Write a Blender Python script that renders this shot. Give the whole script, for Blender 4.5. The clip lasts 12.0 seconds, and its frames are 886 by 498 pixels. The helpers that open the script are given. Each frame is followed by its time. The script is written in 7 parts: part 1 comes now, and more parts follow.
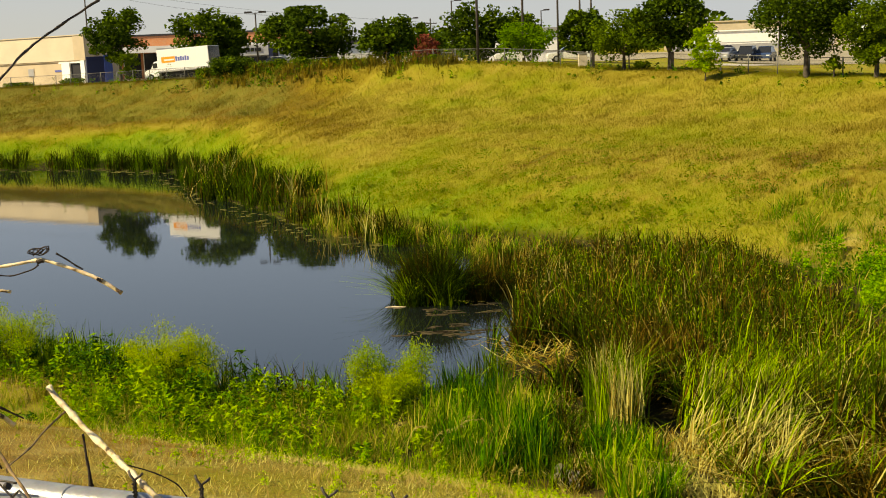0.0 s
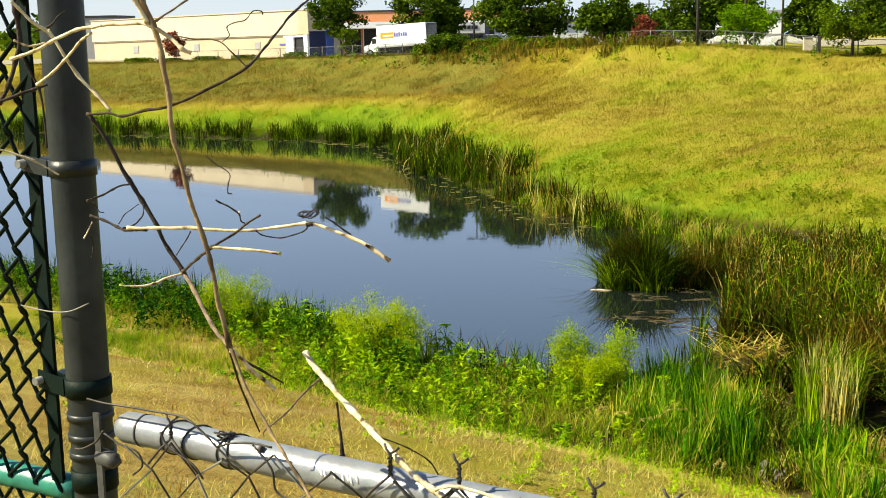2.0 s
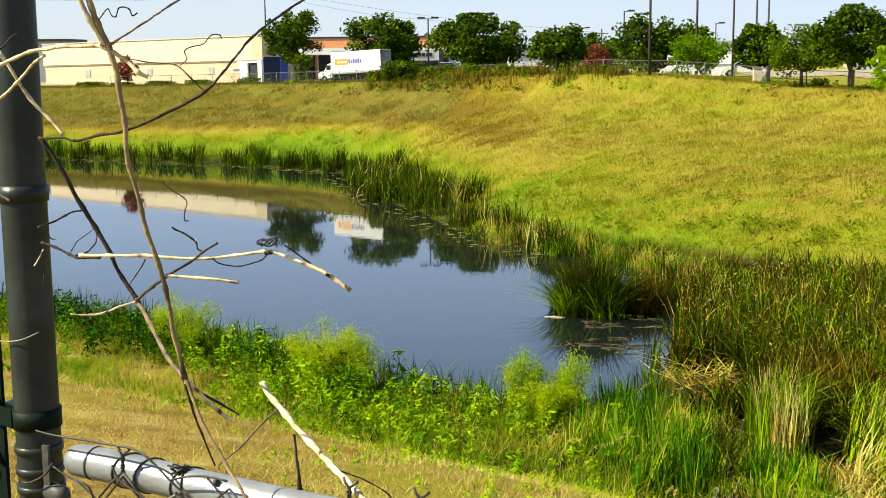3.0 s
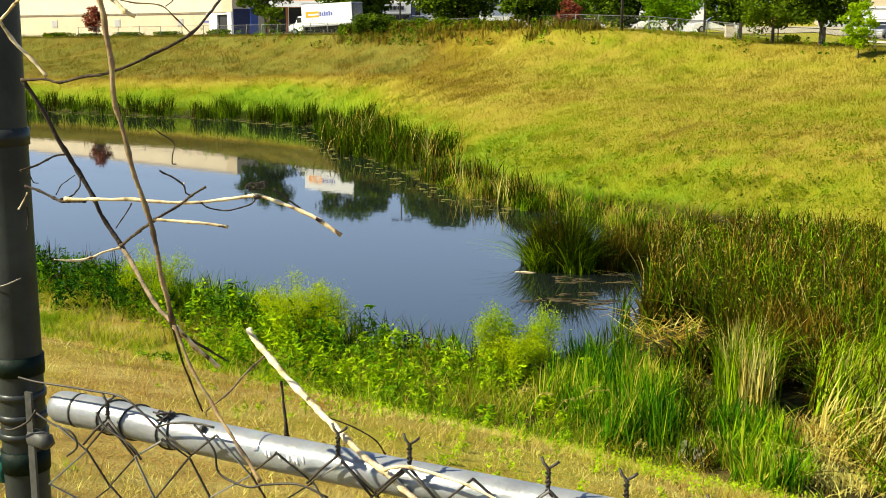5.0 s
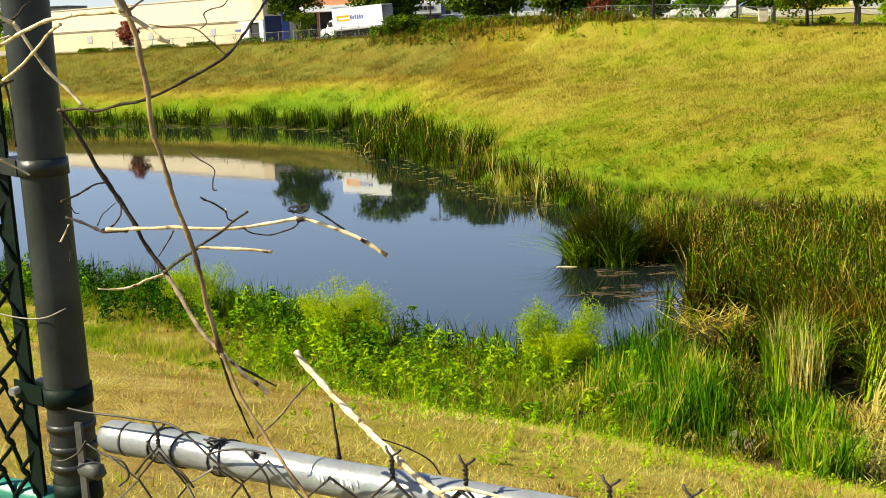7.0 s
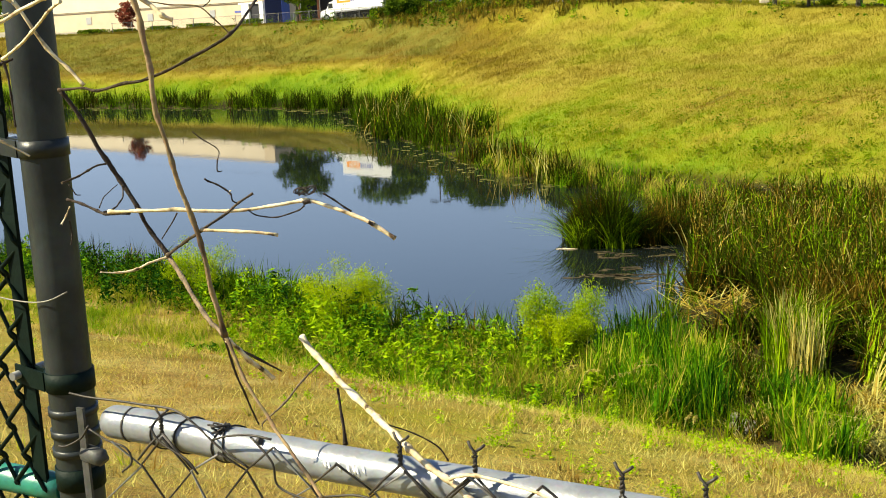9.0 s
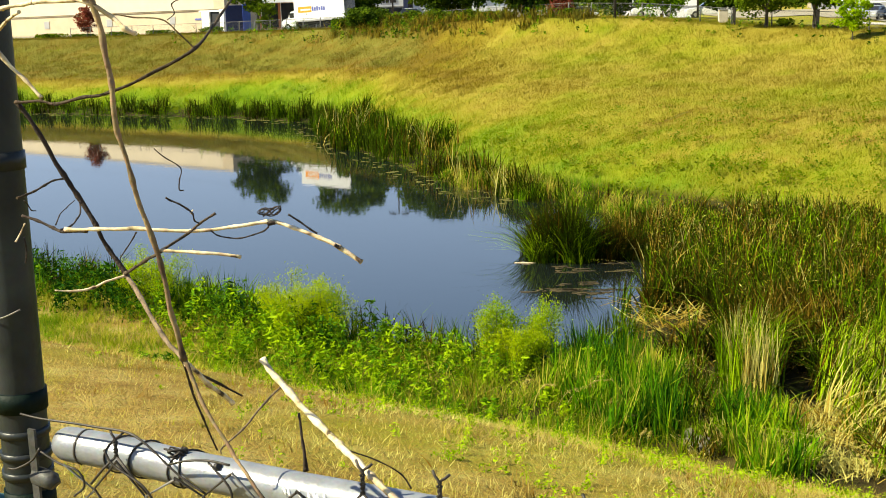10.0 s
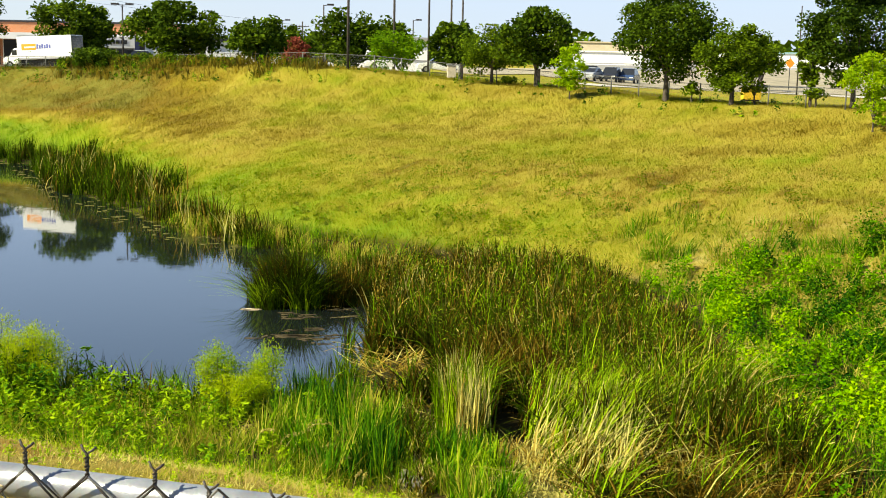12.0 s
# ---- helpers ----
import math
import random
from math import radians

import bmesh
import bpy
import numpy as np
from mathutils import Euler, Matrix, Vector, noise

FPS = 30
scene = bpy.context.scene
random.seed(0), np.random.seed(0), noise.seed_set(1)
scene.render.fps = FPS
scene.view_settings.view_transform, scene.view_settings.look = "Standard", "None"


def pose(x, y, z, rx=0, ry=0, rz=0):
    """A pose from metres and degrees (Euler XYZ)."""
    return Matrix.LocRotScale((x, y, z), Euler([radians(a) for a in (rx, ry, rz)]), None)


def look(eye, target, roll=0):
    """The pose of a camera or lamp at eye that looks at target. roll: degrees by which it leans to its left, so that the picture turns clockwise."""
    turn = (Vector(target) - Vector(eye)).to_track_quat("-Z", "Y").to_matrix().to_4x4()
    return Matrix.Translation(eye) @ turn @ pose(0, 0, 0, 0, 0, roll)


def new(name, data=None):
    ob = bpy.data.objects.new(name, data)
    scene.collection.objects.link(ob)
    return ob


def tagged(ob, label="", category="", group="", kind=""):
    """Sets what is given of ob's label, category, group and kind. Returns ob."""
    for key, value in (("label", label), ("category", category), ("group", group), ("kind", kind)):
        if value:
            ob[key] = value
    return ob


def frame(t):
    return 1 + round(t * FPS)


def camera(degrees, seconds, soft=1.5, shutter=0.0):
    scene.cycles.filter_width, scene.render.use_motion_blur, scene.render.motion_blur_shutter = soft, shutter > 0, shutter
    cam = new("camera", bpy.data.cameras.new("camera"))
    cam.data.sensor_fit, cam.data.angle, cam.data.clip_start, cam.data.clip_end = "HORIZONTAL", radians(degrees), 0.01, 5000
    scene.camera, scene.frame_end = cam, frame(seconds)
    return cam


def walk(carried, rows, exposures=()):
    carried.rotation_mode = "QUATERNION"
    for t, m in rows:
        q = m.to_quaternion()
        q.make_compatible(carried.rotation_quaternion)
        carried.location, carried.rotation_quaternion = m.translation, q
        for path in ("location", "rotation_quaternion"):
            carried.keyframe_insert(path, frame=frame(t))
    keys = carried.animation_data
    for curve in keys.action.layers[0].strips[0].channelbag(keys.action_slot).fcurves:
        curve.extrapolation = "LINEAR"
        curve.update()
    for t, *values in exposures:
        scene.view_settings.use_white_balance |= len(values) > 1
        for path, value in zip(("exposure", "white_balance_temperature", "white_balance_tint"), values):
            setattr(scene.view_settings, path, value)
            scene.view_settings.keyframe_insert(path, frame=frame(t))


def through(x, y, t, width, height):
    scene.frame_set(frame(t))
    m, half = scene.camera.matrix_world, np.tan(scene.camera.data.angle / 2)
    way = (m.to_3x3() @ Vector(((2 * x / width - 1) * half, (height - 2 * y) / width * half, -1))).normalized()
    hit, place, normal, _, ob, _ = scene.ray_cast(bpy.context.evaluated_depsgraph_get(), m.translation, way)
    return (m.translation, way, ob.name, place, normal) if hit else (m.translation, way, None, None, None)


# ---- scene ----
cam = camera(40.0, 12.0, soft=1.0)
PATH = [
    (0, (0.076, -0.056, 1.667), (0.075, 1.916, 1.338), -2.2),
    (0.2, (0.062, -0.028, 1.657), (0.008, 1.946, 1.342), -2.5),
    (0.3, (0.063, -0.038, 1.655), (-0.003, 1.934, 1.324), -2.7),
    (0.5, (0.053, -0.035, 1.65), (-0.058, 1.929, 1.291), -3.7),
    (0.7, (0.034, -0.028, 1.65), (-0.14, 1.934, 1.302), -2.7),
    (1, (0.018, -0.018, 1.649), (-0.22, 1.937, 1.305), -2.1),
    (1.2, (0.011, -0.011, 1.65), (-0.25, 1.942, 1.305), -1.7),
    (1.5, (0.001, 0.0, 1.651), (-0.316, 1.947, 1.322), -1.3),
    (2, (-0.01, 0.018, 1.651), (-0.346, 1.958, 1.299), -1.1),
    (2.5, (-0.011, 0.033, 1.654), (-0.296, 1.983, 1.313), -1.3),
    (3, (-0.023, 0.04, 1.65), (-0.284, 1.999, 1.34), -0.5),
    (3.2, (-0.035, 0.076, 1.642), (-0.269, 2.037, 1.325), 0.2),
    (4.8, (-0.05, 0.051, 1.634), (-0.256, 2.005, 1.26), -0.2),
    (5, (-0.046, 0.045, 1.638), (-0.258, 1.997, 1.255), 0.0),
    (5.2, (-0.041, 0.053, 1.642), (-0.255, 2.006, 1.268), -0.4),
    (5.5, (-0.035, 0.063, 1.647), (-0.258, 2.019, 1.293), -1.8),
    (5.7, (-0.038, 0.068, 1.647), (-0.296, 2.017, 1.283), -2.6),
    (6, (-0.044, 0.074, 1.648), (-0.32, 2.021, 1.281), -3.0),
    (6.2, (-0.049, 0.075, 1.649), (-0.328, 2.019, 1.27), -3.0),
    (6.5, (-0.055, 0.078, 1.653), (-0.338, 2.023, 1.284), -2.6),
    (7, (-0.058, 0.077, 1.652), (-0.335, 2.02, 1.268), -2.7),
    (7.2, (-0.061, 0.074, 1.654), (-0.348, 2.019, 1.289), -2.9),
    (8.8, (-0.074, 0.097, 1.65), (-0.383, 2.03, 1.24), -2.6),
    (9, (-0.071, 0.102, 1.648), (-0.349, 2.039, 1.235), -2.7),
    (9.2, (-0.069, 0.11, 1.645), (-0.305, 2.048, 1.211), -2.5),
    (9.5, (-0.067, 0.124, 1.641), (-0.26, 2.064, 1.194), -1.6),
    (9.7, (-0.077, 0.129, 1.648), (-0.28, 2.071, 1.218), -1.1),
    (10, (-0.085, 0.132, 1.655), (-0.294, 2.081, 1.259), -1.4),
    (10.2, (-0.08, 0.13, 1.655), (-0.257, 2.085, 1.271), -1.3),
    (10.5, (-0.072, 0.128, 1.655), (-0.213, 2.081, 1.25), -2.2),
    (10.7, (-0.062, 0.106, 1.649), (-0.161, 2.059, 1.228), -0.9),
    (10.8, (-0.055, 0.099, 1.657), (-0.086, 2.06, 1.267), 2.8),
    (11, (-0.03, 0.076, 1.642), (0.052, 2.03, 1.225), 3.1),
    (11.2, (0.01, 0.022, 1.658), (0.137, 1.98, 1.274), 2.1),
    (11.3, (0.050, -0.042, 1.668), (0.168, 1.924, 1.321), 1.7),
    (11.5, (0.13, -0.171, 1.687), (0.265, 1.8, 1.377), 2.4),
    (11.7, (0.194, -0.16, 1.653), (0.374, 1.799, 1.29), 3.2),
    (11.8, (0.227, -0.199, 1.662), (0.425, 1.759, 1.307), 2.7),
    (12, (0.286, -0.25, 1.667), (0.507, 1.712, 1.348), 1.2),
]
walk(cam, [(t, look(eye, target, roll)) for t, eye, target, roll in PATH],
     exposures=[(0, 0.62, 9000, 7), (0.2, 0.85, 8500, 6), (0.5, 1.07, 7800, 5), (1.0, 1.15, 7100, 4), (12, 1.15, 7100, 4)])

# ---- world and sun ----
SUN_AZ, SUN_EL = radians(-108), radians(41)      # azimuth from +y, clockwise
world = bpy.data.worlds.new("sky")
scene.world = world
world.use_nodes = True
wt = world.node_tree
wt.nodes.clear()
sky = wt.nodes.new("ShaderNodeTexSky")
sky.sky_type, sky.sun_disc = "NISHITA", False
sky.sun_elevation, sky.sun_rotation = SUN_EL, SUN_AZ
sky.air_density, sky.dust_density, sky.ozone_density = 1.0, 0.4, 2.0
wbg = wt.nodes.new("ShaderNodeBackground")
wbg.inputs["Strength"].default_value = 0.071
wout = wt.nodes.new("ShaderNodeOutputWorld")
tint = wt.nodes.new("ShaderNodeMix")
tint.data_type, tint.blend_type = "RGBA", "MULTIPLY"
tint.inputs[0].default_value = 1.0
tint.inputs[7].default_value = (0.94, 1.0, 1.16, 1)
wt.links.new(sky.outputs[0], tint.inputs[6])
# pale summer haze low over the horizon all round
co = wt.nodes.new("ShaderNodeTexCoord")
sep = wt.nodes.new("ShaderNodeSeparateXYZ")
wt.links.new(co.outputs["Generated"], sep.inputs[0])
low = wt.nodes.new("ShaderNodeMapRange")
low.interpolation_type = "SMOOTHSTEP"
low.inputs[1].default_value, low.inputs[2].default_value, low.inputs[3].default_value, low.inputs[4].default_value = 0.0, 0.42, 0.95, 0.0
wt.links.new(sep.outputs[2], low.inputs[0])
haze = wt.nodes.new("ShaderNodeMix")
haze.data_type = "RGBA"
pale = wt.nodes.new("ShaderNodeMapRange")
pale.interpolation_type = "SMOOTHSTEP"
pale.inputs[1].default_value, pale.inputs[2].default_value, pale.inputs[3].default_value, pale.inputs[4].default_value = 0.0, 0.13, 1.0, 0.0
wt.links.new(sep.outputs[2], pale.inputs[0])
veil = wt.nodes.new("ShaderNodeMix")
veil.data_type = "RGBA"
veil.inputs[6].default_value, veil.inputs[7].default_value = (3.9, 5.1, 7.9, 1), (4.8, 5.4, 6.2, 1)
# the haze is whitest on the sun's side
glare = wt.nodes.new("ShaderNodeMapRange")
glare.inputs[1].default_value, glare.inputs[2].default_value, glare.inputs[3].default_value, glare.inputs[4].default_value = -0.4, 0.2, 1.0, 0.6
wt.links.new(sep.outputs[0], glare.inputs[0])
both = wt.nodes.new("ShaderNodeMath")
both.operation = "MULTIPLY"
wt.links.new(pale.outputs[0], both.inputs[0])
wt.links.new(glare.outputs[0], both.inputs[1])
wt.links.new(both.outputs[0], veil.inputs[0])
wt.links.new(veil.outputs[2], haze.inputs[7])
wt.links.new(low.outputs[0], haze.inputs[0])
wt.links.new(tint.outputs[2], haze.inputs[6])
wt.links.new(haze.outputs[2], wbg.inputs[0])
wt.links.new(wbg.outputs[0], wout.inputs[0])
sun_data = bpy.data.lights.new("sun", "SUN")
sun_data.energy, sun_data.angle, sun_data.color = 5.3, radians(0.53), (1.0, 0.93, 0.74)
sun = new("sun", sun_data)
sun_way = Vector((math.sin(SUN_AZ) * math.cos(SUN_EL), math.cos(SUN_AZ) * math.cos(SUN_EL), math.sin(SUN_EL)))
sun.matrix_world = look((0, 0, 60), Vector((0, 0, 60)) - sun_way)

rng = np.random.default_rng(7)
WATER = -7.65


# ---- materials ----
def mat(name, rough=0.7, metal=0.0, spec=0.3):
    m = bpy.data.materials.new(name)
    m.use_nodes = True
    b = m.node_tree.nodes["Principled BSDF"]
    b.inputs["Roughness"].default_value = rough
    b.inputs["Metallic"].default_value = metal
    b.inputs["Specular IOR Level"].default_value = spec
    return m, m.node_tree, b


def noise_node(nt, scale, detail=4.0, rough=0.6):
    co = nt.nodes.new("ShaderNodeTexCoord")
    n = nt.nodes.new("ShaderNodeTexNoise")
    n.inputs["Scale"].default_value, n.inputs["Detail"].default_value = scale, detail
    n.inputs["Roughness"].default_value = rough
    nt.links.new(co.outputs["Object"], n.inputs["Vector"])
    return n


def ramp_node(nt, source, stops):
    r = nt.nodes.new("ShaderNodeValToRGB")
    e = r.color_ramp.elements
    e[0].position, e[0].color = stops[0][0], (*stops[0][1], 1)
    e[1].position, e[1].color = stops[-1][0], (*stops[-1][1], 1)
    for p, c in stops[1:-1]:
        k = e.new(p)
        k.color = (*c, 1)
    nt.links.new(source, r.inputs[0])
    return r


def mix_node(nt, fac, a, b, kind="MIX"):
    m = nt.nodes.new("ShaderNodeMix")
    m.data_type, m.blend_type = "RGBA", kind
    for socket, v in ((m.inputs[0], fac), (m.inputs[6], a), (m.inputs[7], b)):
        if isinstance(v, (int, float)):
            socket.default_value = v
        elif isinstance(v, tuple):
            socket.default_value = (*v, 1)
        else:
            nt.links.new(v, socket)
    return m.outputs[2]


def bump(nt, b, source, strength, dist):
    n = nt.nodes.new("ShaderNodeBump")
    n.inputs["Strength"].default_value, n.inputs["Distance"].default_value = strength, dist
    nt.links.new(source, n.inputs["Height"])
    nt.links.new(n.outputs[0], b.inputs["Normal"])


def plain(name, col, rough=0.6, metal=0.0, var=0.25, scale=6.0, fine=60.0, rel=0.15, spec=0.3):
    """A painted, stone or metal surface with stains at one scale and grain at another."""
    m, nt, b = mat(name, rough, metal, spec)
    big, small = noise_node(nt, scale), noise_node(nt, fine, 3.0)
    dark = tuple(c * (1 - var) for c in col)
    c1 = ramp_node(nt, big.outputs[0], [(0.35, dark), (0.65, col)])
    c2 = mix_node(nt, 0.25 * min(1, var * 3), c1.outputs[0], small.outputs[1], "SOFT_LIGHT")
    nt.links.new(c2, b.inputs["Base Color"])
    bump(nt, b, small.outputs[0], rel, 0.01)
    return m


def leafy(name, tone_stops, rand=0.35, through=0.35, rough=0.75, scale=0.35, soft=0.0):
    """Thin plant matter: the attribute 'tone' runs over the stops, each leaf differs a little, some light passes through."""
    m, nt, b = mat(name, rough, 0, 0.03)
    at = nt.nodes.new("ShaderNodeAttribute")
    at.attribute_name = "tone"
    geo = nt.nodes.new("ShaderNodeNewGeometry")
    n = noise_node(nt, scale, 3.0)
    add = nt.nodes.new("ShaderNodeMath")
    add.operation = "MULTIPLY_ADD"
    nt.links.new(n.outputs[0], add.inputs[0])
    add.inputs[1].default_value = 0.5
    nt.links.new(at.outputs["Fac"], add.inputs[2])
    sub = nt.nodes.new("ShaderNodeMath")
    sub.operation = "MULTIPLY_ADD"
    nt.links.new(geo.outputs["Random Per Island"], sub.inputs[0])
    sub.inputs[1].default_value = rand
    nt.links.new(add.outputs[0], sub.inputs[2])
    off = nt.nodes.new("ShaderNodeMath")
    off.operation = "SUBTRACT"
    nt.links.new(sub.outputs[0], off.inputs[0])
    off.inputs[1].default_value = 0.25 + rand / 2
    r = ramp_node(nt, off.outputs[0], tone_stops)
    nt.links.new(r.outputs[0], b.inputs["Base Color"])
    tr = nt.nodes.new("ShaderNodeBsdfTranslucent")
    nt.links.new(r.outputs[0], tr.inputs[0])
    if soft:        # a fuzzy sward: the many fine stems of each blade face all ways round the upright
        up = nt.nodes.new("ShaderNodeVectorMath")
        up.operation = "MULTIPLY_ADD"
        nt.links.new(geo.outputs["Normal"], up.inputs[0])
        up.inputs[1].default_value = (1 - soft,) * 3
        up.inputs[2].default_value = (0, 0, soft)
        nrm = nt.nodes.new("ShaderNodeVectorMath")
        nrm.operation = "NORMALIZE"
        nt.links.new(up.outputs[0], nrm.inputs[0])
        nt.links.new(nrm.outputs[0], b.inputs["Normal"])
    mx = nt.nodes.new("ShaderNodeMixShader")
    mx.inputs[0].default_value = through
    nt.links.new(b.outputs[0], mx.inputs[1])
    nt.links.new(tr.outputs[0], mx.inputs[2])
    nt.links.new(mx.outputs[0], nt.nodes["Material Output"].inputs[0])
    return m


DUN, RUST, TAN, STRAW, GOLD = (0.122, 0.118, 0.016), (0.130, 0.086, 0.008), (0.180, 0.136, 0.010), (0.255, 0.214, 0.025), (0.220, 0.211, 0.014)
OLIVE, LIME, GREEN = (0.170, 0.194, 0.006), (0.140, 0.215, 0.005), (0.080, 0.165, 0.003)
GRASS_STOPS = [(0.0, DUN), (0.10, RUST), (0.20, TAN), (0.34, STRAW), (0.49, GOLD), (0.64, OLIVE), (0.82, LIME), (1.0, GREEN)]
M_GRASS = leafy("dry_grass_blades", GRASS_STOPS, rand=0.05, through=0.5, soft=0.93)
M_SLOPE = leafy("mown_straw_blades", [(0.0, (0.20, 0.108, 0.014)), (0.18, (0.31, 0.215, 0.050)), (0.36, (0.46, 0.36, 0.110)), (0.5, (0.36, 0.325, 0.030)), (0.66, (0.22, 0.27, 0.010)), (1.0, (0.09, 0.20, 0.006))], rand=0.12, through=0.3, soft=0.8)
# the near-black middle stops also carry the shade deep among the blades
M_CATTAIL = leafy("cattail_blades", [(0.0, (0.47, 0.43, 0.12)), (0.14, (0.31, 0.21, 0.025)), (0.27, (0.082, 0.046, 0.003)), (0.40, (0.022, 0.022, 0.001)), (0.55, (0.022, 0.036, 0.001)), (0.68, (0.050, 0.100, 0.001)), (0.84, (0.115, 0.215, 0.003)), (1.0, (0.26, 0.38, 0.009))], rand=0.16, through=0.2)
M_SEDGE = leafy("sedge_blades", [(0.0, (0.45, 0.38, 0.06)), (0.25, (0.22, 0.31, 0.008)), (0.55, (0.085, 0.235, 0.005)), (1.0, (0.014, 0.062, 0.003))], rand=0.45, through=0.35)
M_WEED = leafy("weed_leaves", [(0.0, (0.27, 0.40, 0.010)), (0.3, (0.25, 0.37, 0.006)), (0.6, (0.10, 0.225, 0.005)), (1.0, (0.012, 0.055, 0.003))], rand=0.4, through=0.25)
M_TREE = leafy("tree_leaves", [(0.0, (0.125, 0.19, 0.006)), (0.5, (0.044, 0.080, 0.004)), (1.0, (0.010, 0.026, 0.003))], rand=0.5, through=0.25)
M_BRIGHT = leafy("bright_leaves", [(0.0, (0.42, 0.50, 0.012)), (0.5, (0.25, 0.39, 0.008)), (1.0, (0.09, 0.19, 0.005))], rand=0.5, through=0.55)
M_VINE = leafy("vine_leaves", [(0.0, (0.28, 0.43, 0.004)), (0.4, (0.135, 0.31, 0.002)), (1.0, (0.012, 0.065, 0.002))], rand=0.5, through=0.35)
M_RED = leafy("red_blossom", [(0.0, (0.35, 0.10, 0.06)), (0.5, (0.22, 0.05, 0.03)), (1.0, (0.10, 0.08, 0.02))], rand=0.5)
M_BARK = plain("bark", (0.10, 0.08, 0.06), 0.9, var=0.5, scale=3, rel=0.5)


def ground_material():
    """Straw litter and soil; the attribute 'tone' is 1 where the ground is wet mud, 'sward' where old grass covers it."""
    m, nt, b = mat("dry_ground", 0.95, 0, 0.1)
    a, n, f = noise_node(nt, 0.12, 4), noise_node(nt, 0.9, 5), noise_node(nt, 14, 6)
    c = ramp_node(nt, n.outputs[0], [(0.28, (0.15, 0.095, 0.020)), (0.45, (0.235, 0.155, 0.036)), (0.62, (0.31, 0.235, 0.065)), (0.8, (0.42, 0.34, 0.13))])
    g = ramp_node(nt, a.outputs[0], [(0.4, (0, 0, 0)), (0.65, (0.7, 0.7, 0.7))])
    c2 = mix_node(nt, g.outputs[0], c.outputs[0], (0.22, 0.22, 0.010))
    w = nt.nodes.new("ShaderNodeAttribute")
    w.attribute_name = "tone"
    v = nt.nodes.new("ShaderNodeAttribute")
    v.attribute_name = "sward"
    hue = nt.nodes.new("ShaderNodeAttribute")
    hue.attribute_name = "hue"
    hr = ramp_node(nt, hue.outputs["Fac"], GRASS_STOPS)
    c5 = mix_node(nt, v.outputs["Fac"], c2, hr.outputs[0])
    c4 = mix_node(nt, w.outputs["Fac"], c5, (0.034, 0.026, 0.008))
    c3 = mix_node(nt, 0.5, c4, f.outputs[1], "SOFT_LIGHT")
    nt.links.new(c3, b.inputs["Base Color"])
    bump(nt, b, f.outputs[0], 0.8, 0.08)
    return m


def water_material():
    m, nt, b = mat("pond_water", 0.03, 0, 0.5)
    b.inputs["Base Color"].default_value = (0.007, 0.010, 0.009, 1)
    b.inputs["IOR"].default_value = 2.1
    n, k = noise_node(nt, 0.9, 3), noise_node(nt, 6.0, 2)
    bump(nt, b, n.outputs[0], 0.03, 0.05)
    return m


# ---- mesh helpers ----
def mesh_np(name, verts, tris, tone=None, smooth=False):
    me = bpy.data.meshes.new(name)
    verts, tris = np.asarray(verts, np.float32), np.asarray(tris, np.int32)
    me.vertices.add(len(verts))
    me.vertices.foreach_set("co", verts.ravel())
    me.loops.add(tris.size)
    me.loops.foreach_set("vertex_index", tris.ravel())
    me.polygons.add(len(tris))
    me.polygons.foreach_set("loop_start", np.arange(0, tris.size, tris.shape[1], dtype=np.int32))
    if smooth:
        me.polygons.foreach_set("use_smooth", np.ones(len(tris), bool))
    if tone is not None:
        at = me.attributes.new("tone", "FLOAT", "POINT")
        at.data.foreach_set("value", np.asarray(tone, np.float32))
    me.update(calc_edges=True)
    me.validate()
    return me


def part(name, geo, material, parent=None, label=""):
    """One mesh object, from a bmesh or a mesh, under its thing."""
    if isinstance(geo, bmesh.types.BMesh):
        me = bpy.data.meshes.new(name)
        geo.to_mesh(me)
        geo.free()
    else:
        me = geo
    if not me.materials:
        me.materials.append(material)
    ob = new(name, me)
    if parent is not None:
        ob.parent = parent
    if label:
        ob["label"] = label
    return ob


def empty(name, m, label, category, group="", kind=""):
    ob = new(name)
    ob.empty_display_size = 0.2
    ob.matrix_world = m
    return tagged(ob, label, category, group, kind)


def box(bm, x0, x1, y0, y1, z0, z1, bevel=0.0):
    vs = [bm.verts.new((x, y, z)) for z in (z0, z1) for y in (y0, y1) for x in (x0, x1)]
    fs = [bm.faces.new([vs[i] for i in q]) for q in ((0, 2, 3, 1), (4, 5, 7, 6), (0, 1, 5, 4), (2, 6, 7, 3), (0, 4, 6, 2), (1, 3, 7, 5))]
    if bevel:
        edges = list({e for f in fs for e in f.edges})
        bmesh.ops.bevel(bm, geom=edges, offset=bevel, segments=2, affect="EDGES", profile=0.6)
    return bm


def sweep(bm, pts, radii, n=10, caps=True):
    """A round tube along pts with a radius at each."""
    pts = [Vector(p) for p in pts]
    rings, side = [], None
    for i, p in enumerate(pts):
        d = (pts[min(i + 1, len(pts) - 1)] - pts[max(i - 1, 0)]).normalized()
        if side is None:
            side = d.orthogonal().normalized()
        side = (side - d * side.dot(d)).normalized()
        up = d.cross(side)
        r = radii[i] if hasattr(radii, "__len__") else radii
        rings.append([bm.verts.new(p + r * (math.cos(a) * side + math.sin(a) * up)) for a in (2 * math.pi * k / n for k in range(n))])
    for a, b in zip(rings, rings[1:]):
        for k in range(n):
            f = bm.faces.new((a[k], a[(k + 1) % n], b[(k + 1) % n], b[k]))
            f.smooth = True
    if caps:
        bm.faces.new(rings[0][::-1])
        bm.faces.new(rings[-1])
    return bm


